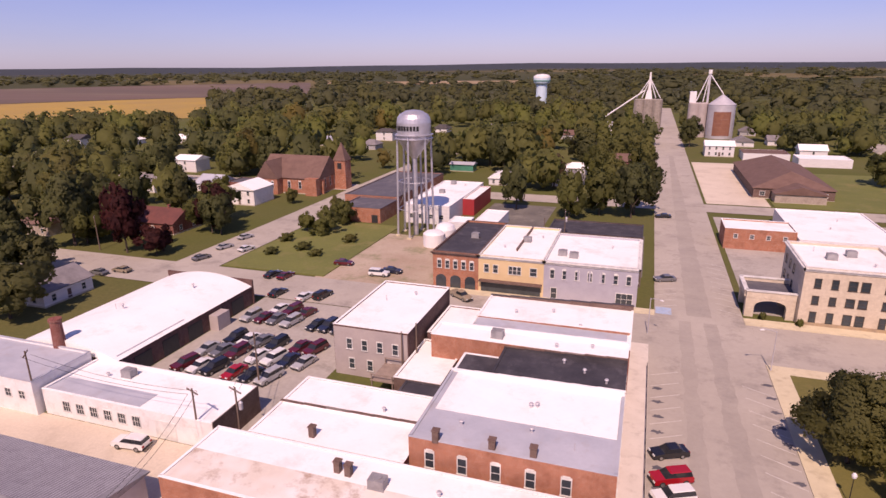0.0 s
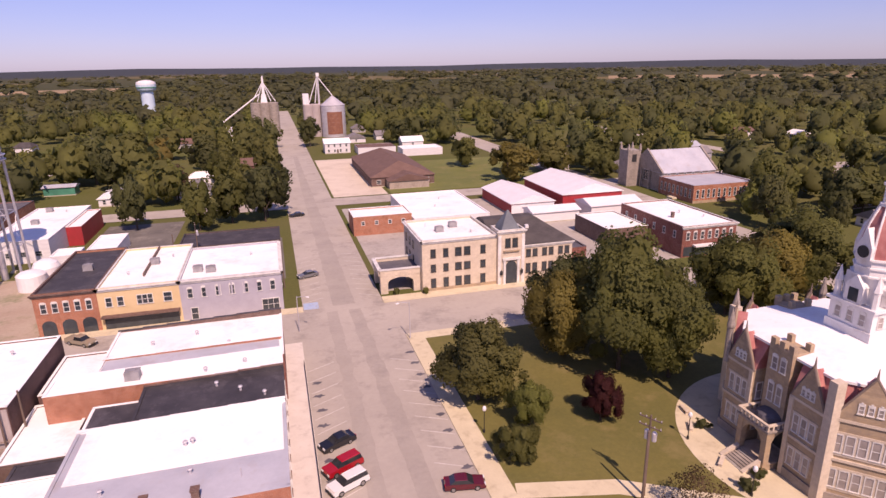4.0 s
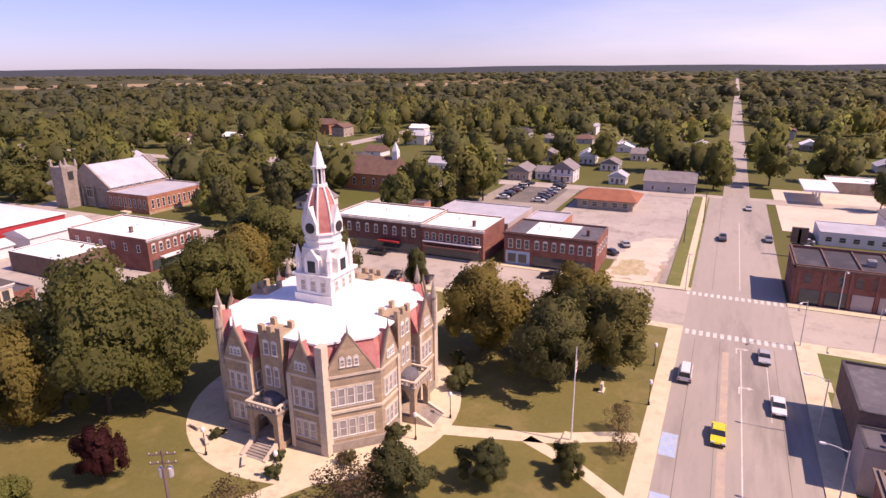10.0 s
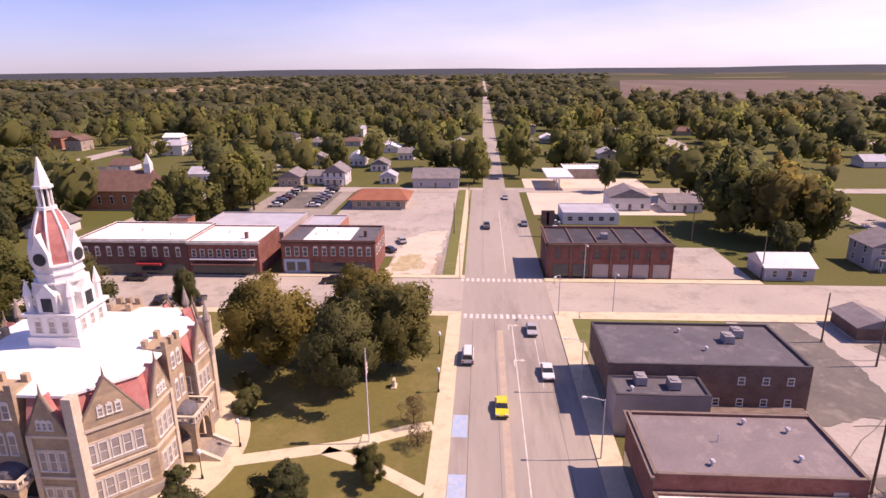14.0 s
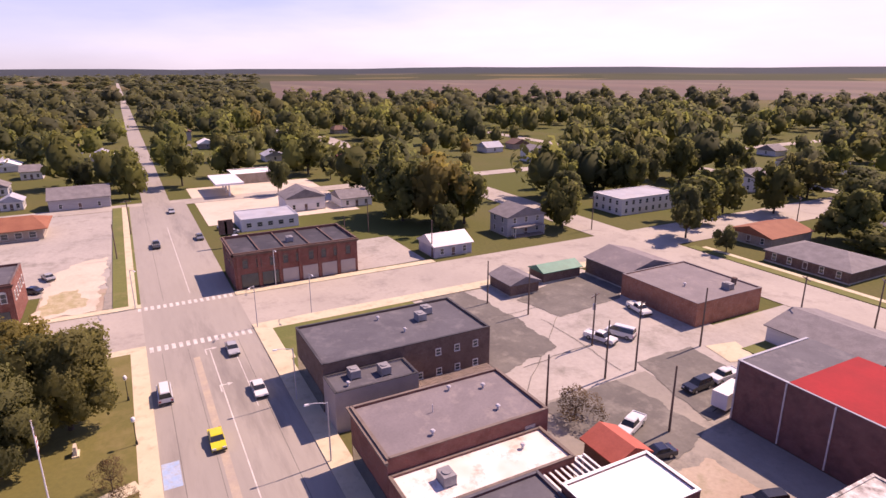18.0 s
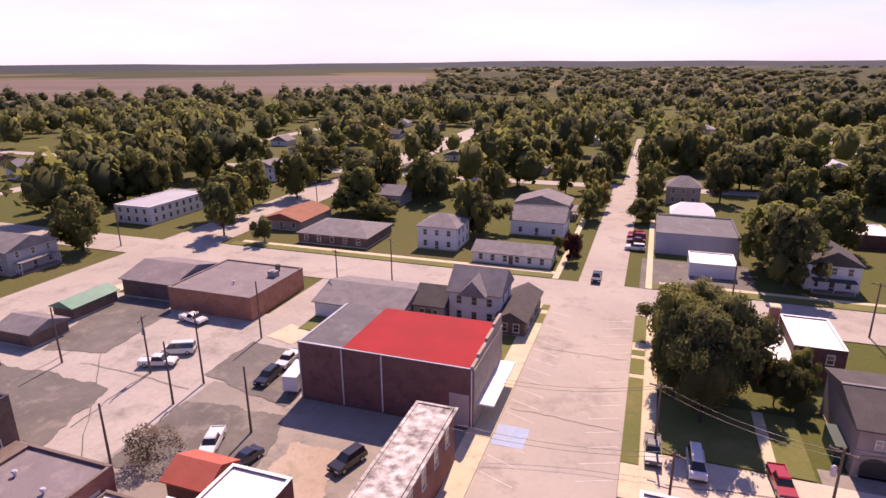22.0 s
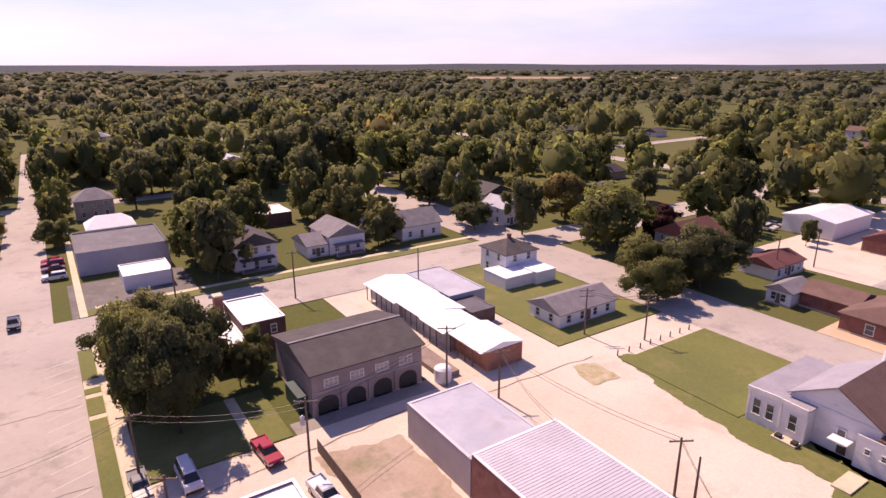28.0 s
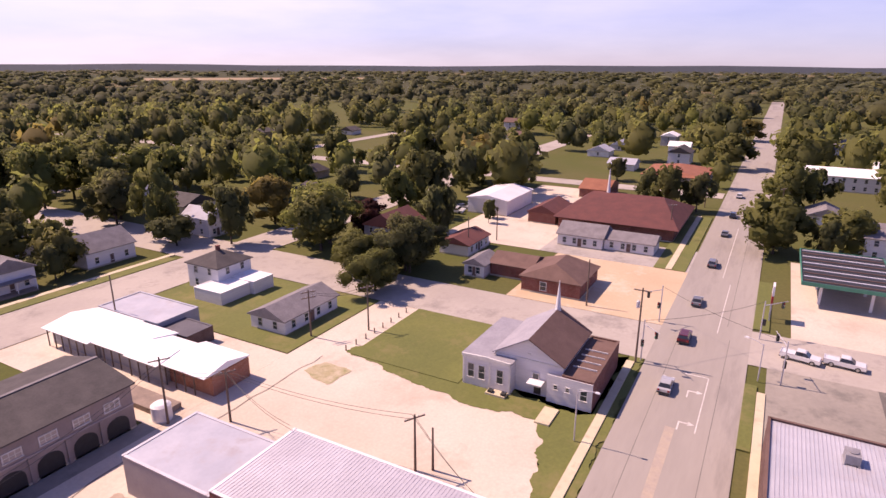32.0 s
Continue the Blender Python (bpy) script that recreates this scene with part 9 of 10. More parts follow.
for x, y, hd in ((-83.2, -12.0, 40), (-85.2, 7.6, 200), (-100.4, -12.2, -30), (-101.0, 4.2, 130)):
    p = thing("traffic_signal", pose(x, y, 0.15, 0, 0, hd), "steel traffic signal pole with dark signal heads", "traffic light", "traffic signals")
    part("pole", made(tube, (0, 0, 0), (0, 0, 7.0), 0.12, 0.09, 8), M["metal"], p)
    part("mast_arm", made(tube, (0, 0, 6.2), (4.5, 0, 6.6), 0.07, 0.05, 8), M["metal"], p)
    signal(3.6, 0, 5.4, 0, p)
    signal(0.3, -0.2, 2.6, 90, p)
wire((-83.2, -12.0, 7.0), (-101.0, 4.2, 7.0), 0.7)
wire((-85.2, 7.6, 7.0), (-100.4, -12.2, 7.0), 0.7)
for i in range(8):
    b = thing("bollard", (-63.2 - i * 2.6, -55.0 + i * 0.12 if i < 3 else -54.8, 0.05), "short dark timber bollard beside the grass", "bollard", "bollards")
    part("post", made(tube, (0, 0, -0.1), (0, 0, 1.0), 0.12, 0.1, 8), M["wood"], b)
fence = thing("board_fence", (-13.4, -58, 0.1), "dark timber board fence", "fence")
for i in range(24):
    part("board", made(box, -0.03, 0.03, i * 0.5, 0.46 + i * 0.5, 0, 1.8), M["wood"], fence)
lat = thing("roof_frame", (46.8, -33, 0.2), "white timber frame over the rear yard", "pergola")
for i in range(9):
    part("slat", made(box, 0, 4.2, i * 0.75, 0.25 + i * 0.75, 4.6, 4.72), M["white"], lat)
for x in (0.1, 4.1):
    part("beam", made(box, x - 0.12, x + 0.12, 0, 6.4, 4.35, 4.6), M["white"], lat)
    for y in (0.2, 6.2):
        part("post", made(box, x - 0.08, x + 0.08, y - 0.08, y + 0.08, -0.1, 4.35), M["white"], lat)
tk = thing("storage_tank", (-53.5, 150.5, 0), "white horizontal-roofed storage tank", "tank")
part("drum", made(lathe, [(3.0, -0.1), (3.0, 3.4), (2.2, 4.0), (0.3, 4.4)], 22), M["metal_white"], tk)
tk = thing("storage_tank", (-35.5, -64.0, 0.1), "white cylindrical tank beside the barn", "tank")
part("drum", made(lathe, [(1.3, -0.1), (1.3, 2.0), (0.9, 2.3), (0.1, 2.4)], 18), M["metal_white"], tk)

# ---- trees ----
def ico(level):
    bm = bmesh.new()
    bmesh.ops.create_icosphere(bm, subdivisions=level, radius=1)
    v = np.array([p.co[:] for p in bm.verts])
    f = np.array([[q.index for q in p.verts] for p in bm.faces])
    bm.free()
    return v, f


ICO1, ICO2 = ico(1), ico(2)


def crown_arrays(rng, cards, size, lobes=24, core=1, lean=0.0, hug=0.0, loose=0.0):
    """A crown of height 1 (z 0.1 to 1) and radius 1: leaf clusters over uneven rounded boughs about a loose core."""
    k = np.arange(lobes) + 0.5
    up = 1 - 2 * k / lobes
    az = k * 2.39996 + rng.uniform(-0.35, 0.35, lobes)
    flat = np.sqrt(1 - up ** 2)
    one, two = rng.uniform(0, 6.28, 2)
    reach = rng.uniform(0.42 - 0.1 * loose, 0.8 + 0.2 * loose, lobes) * (1 + 0.2 * np.sin(az + one) + 0.16 * np.sin(2 * az + two))
    cen = np.stack([flat * np.cos(az) * reach, flat * np.sin(az) * reach, 0.54 + 0.37 * up * rng.uniform(0.7, 1.0, lobes) * np.where(up < 0, 0.85, 1.0) + rng.uniform(-0.06, 0.06, lobes) * (1 + loose)], 1)
    wide = rng.uniform(0.22 - 0.08 * loose, 0.40 - 0.06 * loose, lobes)
    rad = np.stack([wide, wide, wide * rng.uniform(0.42, 0.62, lobes)], 1)
    cen = np.concatenate([cen, [[0, 0, 0.58], [0.12, -0.1, 0.74]]])
    rad = np.concatenate([rad, [[0.55, 0.55, 0.28], [0.34, 0.34, 0.2]]])
    share = rad[:, 0] ** 2
    pick = rng.choice(len(cen), cards, p=share / share.sum())
    out = cen[pick] - np.array([0, 0, 0.5])
    out /= np.linalg.norm(out, axis=1)[:, None] + 1e-6
    d = rng.normal(size=(cards, 3)) + out * 0.75
    d /= np.linalg.norm(d, axis=1)[:, None]
    r = 1.1 - 0.1 * hug - (0.4 - 0.25 * hug) * rng.random(cards) ** 2 + np.where(rng.random(cards) < 0.1, 0.2, 0.0)
    pos = cen[pick] + d * rad[pick] * r[:, None]
    nrm = d + rng.normal(size=(cards, 3)) * (0.5 - 0.2 * hug)
    nrm /= np.linalg.norm(nrm, axis=1)[:, None]
    t1 = np.cross(nrm, rng.normal(size=(cards, 3)))
    t1 /= np.linalg.norm(t1, axis=1)[:, None]
    t2 = np.cross(nrm, t1)
    s = size * rng.uniform(0.5, 1.35, cards)[:, None]
    sq = np.array([1, 1, 0.45])
    q = [pos + (t1 * a + t2 * b + nrm * c) * s * sq for a, b, c in ((-1, -0.4, 0), (0.1, -0.8, 0.25), (1, 0.35, 0), (-0.1, 0.8, 0.25))]
    v = np.stack(q, 1).reshape(-1, 3)
    i0 = np.arange(cards) * 4
    f = np.concatenate([np.stack([i0, i0 + 1, i0 + 2], 1), np.stack([i0, i0 + 2, i0 + 3], 1)])
    vs, fs, n = [v], [f], len(v)
    if core == 3:
        # lumpy rounded mass under the outer leaves
        lump = np.ones(len(ICO2[0]))
        for _ in range(7):
            way = rng.normal(size=3) + np.array([0, 0, 0.4])
            way /= np.linalg.norm(way)
            lump += rng.uniform(-0.3, 0.32) * np.maximum(0, ICO2[0] @ way) ** 3
        vs.append(ICO2[0] * lump[:, None] * np.array([0.66, 0.66, 0.33]) + np.array([0, 0, 0.54]))
        fs.append(ICO2[1] + n)
    elif core == 4:
        vs.append(ICO1[0] * np.array([0.7, 0.7, 0.34]) * (1 + rng.normal(size=(len(ICO1[0]), 1)) * 0.15) + np.array([0, 0, 0.54]))
        fs.append(ICO1[1] + n)
    elif core:
        for c, rr in zip(cen, rad):
            w = ICO1[0] * rr * (0.78 + 0.12 * hug) * (1 + rng.normal(size=(len(ICO1[0]), 1)) * 0.1) + c
            vs.append(w)
            fs.append(ICO1[1] + n)
            n += len(w)
    v, f = np.concatenate(vs), np.concatenate(fs)
    # leaf clusters shade with the rounded mass that they belong to
    mass = (v - np.array([0, 0, 0.5])) * np.array([1, 1, 2.0])
    mass /= np.linalg.norm(mass, axis=1)[:, None] + 1e-6
    nn = mass.copy()
    nn[:cards * 4] = np.repeat(d * (0.5 - 0.2 * hug) + nrm * 0.1, 4, axis=0) + mass[:cards * 4] * (0.8 + 0.3 * hug)
    nn[:, 2] += 0.35
    nn /= np.linalg.norm(nn, axis=1)[:, None]
    v[:, 2] = np.maximum(v[:, 2], 0.1 + 0.05 * np.sin(v[:, 0] * 5))
    v[:, 0] += lean * v[:, 2]
    return v, f, nn


def mesh_from(name, v, f, nn, material):
    me = bpy.data.meshes.new(name)
    me.vertices.add(len(v))
    me.vertices.foreach_set("co", v.astype(np.float32).ravel())
    me.loops.add(f.size)
    me.loops.foreach_set("vertex_index", f.astype(np.int32).ravel())
    me.polygons.add(len(f))
    me.polygons.foreach_set("loop_start", np.arange(0, f.size, 3, dtype=np.int32))
    me.polygons.foreach_set("loop_total", np.full(len(f), 3, dtype=np.int32))
    me.update(calc_edges=True)
    at = me.attributes.new("custom_normal", "FLOAT_VECTOR", "POINT")
    at.data.foreach_set("vector", nn.astype(np.float32).ravel())
    me.materials.append(material)
    return me


def trunk_mesh(rng, name):
    bm = bmesh.new()
    tube(bm, (0, 0, -0.03), (0, 0, 0.12), 0.055, 0.04, 8)
    tube(bm, (0, 0, 0.12), (0.02, 0.01, 0.5), 0.04, 0.022, 8)
    for i in range(6):
        a = i * 1.05 + rng.uniform(-0.3, 0.3)
        z0 = rng.uniform(0.16, 0.4)
        tube(bm, (0, 0, z0), (0.45 * math.cos(a), 0.45 * math.sin(a), z0 + rng.uniform(0.15, 0.3)), 0.02, 0.008, 6)
    me = mesh_of(bm, name)
    me.materials.append(M["bark"])
    return me


rng = np.random.default_rng(7)
KINDS = ("leaf", "leaf_dark", "leaf_gold", "leaf_red", "leaf_lime", "leaf_dry")
NEAR, MID = {}, {}
for kd in KINDS:
    NEAR[kd] = [mesh_from("crown", *crown_arrays(rng, 9300, 0.034, 44, 1, rng.uniform(-0.14, 0.14), 0.35, 1.0), M[kd]) for _ in range(2)]
    MID[kd] = [mesh_from("crown", *crown_arrays(rng, 1000, 0.08, 20, 1, rng.uniform(-0.12, 0.12), 0.5, 0.6), M[kd]) for _ in range(3)]
NEAR["leaf_dry"] = [mesh_from("crown", *crown_arrays(rng, 2200, 0.035, 16, 0), M["leaf_dry"]) for _ in range(2)]
TRUNKS = [trunk_mesh(rng, "trunk") for _ in range(3)]
WORD = {"leaf": "green broadleaf tree", "leaf_dark": "dark green broadleaf tree", "leaf_gold": "tree turning gold", "leaf_red": "purple-leaved tree", "leaf_lime": "light green tree", "leaf_dry": "half-bare tree with dry leaves"}
tree_count = 0


def tree(x, y, h, r, kd, near=False, z=0.1, where="among the houses", group="trees"):
    global tree_count
    tree_count += 1
    size = "tall" if h > 14 else ("small" if h < 7 else "full")
    t = thing("tree", Matrix.Translation((x, y, z)) @ pose(0, 0, 0, 0, 0, (tree_count * 77) % 360), f"{size} {WORD[kd]} {where}", "tree", group)
    sc = Matrix.Diagonal((r, r, h, 1))
    tk = part("trunk", TRUNKS[tree_count % 3], None, t)
    tk.matrix_basis = Matrix.Diagonal((min(r, h * 0.5), min(r, h * 0.5), h, 1))
    pool = (NEAR if near else MID)[kd]
    part("crown", pool[tree_count % len(pool)], None, t).matrix_basis = sc
    return t


# the courthouse lawn and the near streets
for x, y, h, r, kd in ((44.6, 85.0, 15.2, 6.2, "leaf_gold"), (51.0, 78.0, 20.5, 8.4, "leaf"), (57.0, 73.4, 16.5, 6.4, "leaf"), (56.5, 87.0, 18, 8.0, "leaf"), (47, 91, 15, 6, "leaf_dark"), (26.8, 76.0, 11.5, 5.8, "leaf"), (28.6, 82, 9.5, 3.6, "leaf_dark"), (31.3, 67.6, 6.6, 2.9, "leaf_lime"), (27.0, 60.6, 5.4, 2.4, "leaf"), (41.0, 66.0, 6.6, 2.7, "leaf_red"), (90.0, 38.2, 15.5, 7.8, "leaf_gold"), (84.0, 25.2, 13.5, 6.2, "leaf_dark"), (91.4, 18.4, 14.5, 6.8, "leaf"), (98.0, 24.0, 14.0, 6.4, "leaf_gold"), (75.4, 13.6, 4.2, 1.9, "leaf_dry"), (59.1, 25.4, 5.4, 2.8, "leaf_dark"), (48.0, 37.0, 6.5, 4.4, "leaf_dry"), (52.5, 34.5, 6.0, 3.6, "leaf_dark"), (64.0, 17.5, 4.2, 2.0, "leaf"), (70.5, 12.6, 3.6, 1.8, "leaf_dry"), (41, 46.5, 6.0, 3.2, "leaf_dry"), (103.5, 93.0, 17, 8.5, "leaf"), (92, 92, 16, 8, "leaf_gold"), (110.0, 60.8, 9.5, 2.6, "leaf_dark"), (82, 91, 15, 7, "leaf"), (104, 78, 14, 6.5, "leaf_dark")):
    tree(x, y, h, r, kd, True, 0.26, "on the courthouse lawn", "trees of the square")
for x, y, h, r, kd in ((-0.2, -71.0, 15.6, 5.6, "leaf_dark"), (-3.6, -78, 15.2, 5.0, "leaf_dark"), (2.6, -79, 15.0, 5.2, "leaf"), (0.5, -87, 14.0, 5.6, "leaf_dark"), (-12.0, -78.5, 6.0, 2.2, "leaf_dark"), (-13.4, -83.5, 6.4, 2.4, "leaf"), (-2, -93, 11.5, 5.2, "leaf_dark"), (62.5, -41.5, 4.6, 3.6, "leaf_dry"), (-88, -66.5, 9.0, 5.4, "leaf"), (-111, -97, 15.0, 7.6, "leaf_lime")):
    tree(x, y, h, r, kd, True, 0.1, "beside the shops" if x > 20 else "beside the road", "street trees")
for x, y, h, r, kd in ((25.5, -200, 12, 4.6, "leaf"), (26.5, -214, 14, 5.6, "leaf_dark"), (8.6, -197, 10, 4.0, "leaf"), (7.5, -211, 13, 5.2, "leaf_lime"), (9.0, -236, 15, 5.8, "leaf"), (24.0, -238, 16, 6.2, "leaf_dark"), (22.5, -258, 16, 5.8, "leaf"), (9.6, -258, 17, 6.0, "leaf_dark"), (24.8, -172, 9, 3.6, "leaf_lime")):
    tree(x, y, h, r, kd, False, 0.1, "lining the street", "street trees")
TREES = {}
# place, height, crown radius and kind of the trees in the streets and gardens
TREES["leaf"] = "-120,185,6,2.6 -122,144,13,5.2 -172,224,19,8.5 -165,178,14,6.0 -87,164,6,2.6 -80,156,7,3.0 -78,154,8,4.1 -79,145,7,3.9 -22,192,15,5.5 -13,198,16,6.5 4,252,18,5.9 -2,291,16,6.7 -60,308,21,10.5 -234,187,14,10.5 -211,206,12,8.2 79,266,15,7.7 129,233,13,7.3 111,239,14,9.7 115,112,12,5.3 177,144,14,9.5 172,88,16,7.1 190,80,21,10.4 267,7,15,6.7 135,225,9,4.8 191,100,13,6.9 202,77,19,6.9 251,8,18,6.3 273,-64,19,10.5 307,-69,17,10.5 174,-66,19,9.5 162,-81,19,8.4 181,-65,20,7.1 144,-104,14,6.6 120,-133,15,9.3 99,-158,8,4.9 85,-155,6,5.9 132,-204,15,9.1 56,-216,19,9.5 10,-176,7,4.7 29,-141,4,2.1 -12,-134,11,4.0 -51,-233,10,9.1 -35,-161,15,7.3 -49,-169,12,7.8 -6,-223,15,8.5 -63,-133,10,4.8 -91,-71,7,6.7 -199,-223,15,9.9 -57,-159,10,6.6 -86,-66,9,5.7 -112,-193,18,10.5 -60,-150,13,6.3 -147,-62,6,2.4 -291,-16,14,10.5 -158,5,14,8.6 -167,21,12,7.5 -290,9,21,10.5 -193,-182,15,10.1 -119,-241,15,10.5 -199,-94,3,2.1 116,-165,16,6.7 96,-165,15,7.9 100,-153,8,4.7 88,-161,6,4.9 51,-142,15,5.4 -67,-143,11,5.3 -85,-131,19,5.9 -93,-166,14,7.3 -41,-131,9,3.3 134,-161,16,7.4 82,-184,15,6.4 -63,-158,16,6.0 -104,-133,16,7.4 -118,-213,19,9.8"
TREES["leaf_dark"] = "-150,121,21,8.6 -147,160,15,5.6 -118,78,12,7.6 -137,100,10,5.6 -153,102,16,6.1 -31,189,17,5.4 -3,197,17,5.6 -26,283,20,9.2 -72,286,21,10.5 -149,285,13,8.9 20,377,18,7.0 -225,167,11,9.1 76,376,15,10.5 276,22,12,6.3 224,-32,13,4.1 165,141,16,7.8 156,-112,13,7.2 101,-120,7,3.4 52,-152,11,6.3 114,-210,12,10.1 102,-182,15,7.8 48,-136,15,5.2 23,-138,5,2.6 -72,-236,20,9.4 -86,-239,21,8.5 1,-93,11,5.9 -4,-80,15,5.8 3,-76,14,4.2 -10,-79,7,2.2 -22,-235,16,10.1 -80,-120,8,5.8 -91,-159,15,7.2 -62,-234,21,9.2 -80,-228,21,8.1 -97,-223,17,8.1 -106,-71,9,8.5 -135,-79,12,5.1 -246,-99,9,7.6 -88,-109,16,5.6 -67,-232,20,9.2 -158,-126,12,5.9 -149,-86,9,5.1 -100,-65,12,8.0 -141,-60,7,1.9 -243,-94,9,7.5 -193,-213,14,10.5 109,-117,15,5.9 -19,-127,18,6.8 -63,-188,20,7.4 -58,-129,8,3.9 -85,-152,15,8.1 -128,-74,15,4.5 -94,-60,13,6.5"
TREES["leaf_gold"] = "-178,235,20,10.5 87,222,16,9.9 94,242,14,8.3 165,-72,21,10.0 -119,-124,15,8.5 -118,-83,10,5.8 -415,-13,14,10.5 23,-186,9,4.1"
TREES["leaf_red"] = "-129,117,19,5.8 -121,119,8,4.9 -122,146,15,6.3 -138,-104,6,6.0 -121,-90,8,4.5 23,-132,7,2.4"
TREES["leaf_lime"] = "-85,143,6,3.2 191,72,20,7.5 84,-193,12,8.0 81,-198,10,8.0 21,-174,11,3.8 -19,-135,16,7.5 -19,-144,14,7.9 -98,-146,10,5.2 -111,-101,15,9.8 -105,-95,16,7.9 -142,-198,16,8.2 -21,-165,10,8.1 -136,-208,16,10.5 -110,-208,20,8.9 -87,-192,20,8.3"
TREES["leaf_dry"] = "-34,240,14,6.8"
blocked = FOOT + KEEP_OUT


def free(x, y, pad=0.0):
    return not any(a - pad < x < b + pad and c - pad < y < d + pad for a, b, c, d in blocked)


for kd, text in TREES.items():
    for item in text.split():
        x, y, h, r = map(float, item.split(","))
        if any(a + 1.5 < x < b - 1.5 and c + 1.5 < y < d - 1.5 for a, b, c, d in FOOT):
            continue
        for k in range(12):
            if free(x, y):
                break
            x, y = x + (1.6 if x > 4 else -1.6) * (k % 2), y + (1.6 if y > 0 else -1.6) * (1 - k % 2)
        tree(x, y, h, r, kd, near=math.hypot(x, y) < 125 and r > 2)


def shrub(x, y, r, h, kd="leaf_dark", z=0.28, where="clipped shrub beside the courthouse"):
    s = thing("shrub", (x, y, z), f"{'dark green' if kd == 'leaf_dark' else 'green'} {where}", "shrub", "shrubs")
    part("foliage", MID[kd][int(x) % 3], None, s).matrix_basis = Matrix.Translation((0, 0, -0.25 * h)) @ Matrix.Diagonal((r, r, h * 1.25, 1))


for x, y, r, h in ((62.2, 39.3, 1.6, 2.2), (59.5, 38.5, 1.2, 1.6), (52.5, 50.2, 0.9, 1.2), (49.8, 48.8, 1.1, 1.4), (53.0, 60.5, 1.0, 1.3), (76.5, 37.4, 1.7, 2.4), (79.2, 37.6, 1.8, 2.6), (84, 40, 1.5, 2.2), (55.4, 42.4, 1.2, 1.5)):
    shrub(x, y, r, h)
for x, y, r, h in ((-92, 130, 2.2, 2.2), (-86, 136, 2.6, 2.4), (-95, 142, 2.4, 2.6), (-80, 132, 2.2, 2.0), (-88, 150, 2.8, 3.0), (-77, 146, 2.4, 2.6), (-92, 158, 2.6, 3.0), (22.5, 131, 0.9, 3.4), (24.4, 131.6, 0.9, 3.2), (24, 121.4, 0.8, 1.4), (30, 119.6, 0.8, 1.5)):
    shrub(x, y, r, h, "leaf", 0.15, "loose shrub on rough grass")

# houses of the outer streets
LANDMARKS = len(FOOT)
hr = random.Random(21)
WALLS, ROOFS = ("siding", "siding", "siding", "siding_grey", "brick_tan", "white"), ("shingle", "shingle_dark", "grey_roof", "brown_roof", "shingle", "white_roof")
n_house = 0
for k in range(900):
    ang, d = hr.uniform(0, 6.283), 130 + 330 * hr.random() ** 0.8
    x, y = d * math.cos(ang), d * math.sin(ang)
    w, dp = hr.uniform(8, 13), hr.uniform(8, 12)
    if n_house >= 138 or not free(x + w / 2, y + dp / 2, 9):
        continue
    n_house += 1
    st = 2 if hr.random() < 0.3 else 1
    near = d < 260
    toward = "S" if y > abs(x) else ("N" if -y > abs(x) else ("W" if x > 0 else "E"))
    wl, rf = hr.choice(WALLS), hr.choice(ROOFS)
    house("house", f"{'pale' if wl in ('siding', 'white') else 'dull'} {'two-storey' if st == 2 else 'single-storey'} house half hidden by trees", x, x + w, y, y + dp, 2.8 * st, hr.uniform(1.8, 2.8), hr.choice("xy"), wl, rf, hip=hr.choice((0, 0, 3)), wins=((toward, 3),) if near else ((toward, 1),), storeys=st, group="outer houses", doors=near)
    blocked = FOOT + KEEP_OUT

def hides(x, y):
    """Whether trees at these places would stand close before a building."""
    out = np.zeros(np.shape(x), bool)
    for i, (a, b_, c, dd) in enumerate(FOOT):
        cx, cy = (a + b_) / 2, (c + dd) / 2
        d = math.hypot(cx, cy)
        if d > 125:
            ux, uy = -cx / d, -cy / d
            along, side = (x - cx) * ux + (y - cy) * uy, np.abs((x - cx) * uy - (y - cy) * ux)
            out |= (along > 0) & (along < (42 if i < LANDMARKS else 26)) & (side < 0.42 * max(b_ - a, dd - c))
    return out


# loose trees between the houses
KEEP_OUT += [(196, 236, 52, 66), (196, 262, 12, 60), (60, 100, -150, -124), (120, 136, 172, 200), (8, 62, 330, 460), (-34, 10, 415, 460), (-156, -112, 168, 200), (-74, -44, 118, 172)]
blocked = FOOT + KEEP_OUT
n_tree = 0
for k in range(4000):
    ang, d = hr.uniform(0, 6.283), 120 + 170 * hr.random() ** 0.7
    x, y = d * math.cos(ang), d * math.sin(ang)
    if n_tree >= 180 or not free(x, y, 1.5) or hides(x, y):
        continue
    n_tree += 1
    kd = hr.choice(("leaf", "leaf", "leaf_dark", "leaf_dark", "leaf", "leaf_lime", "leaf"))
    h = hr.uniform(8, 19)
    tree(x, y, h, h * hr.uniform(0.34, 0.47), kd, False)


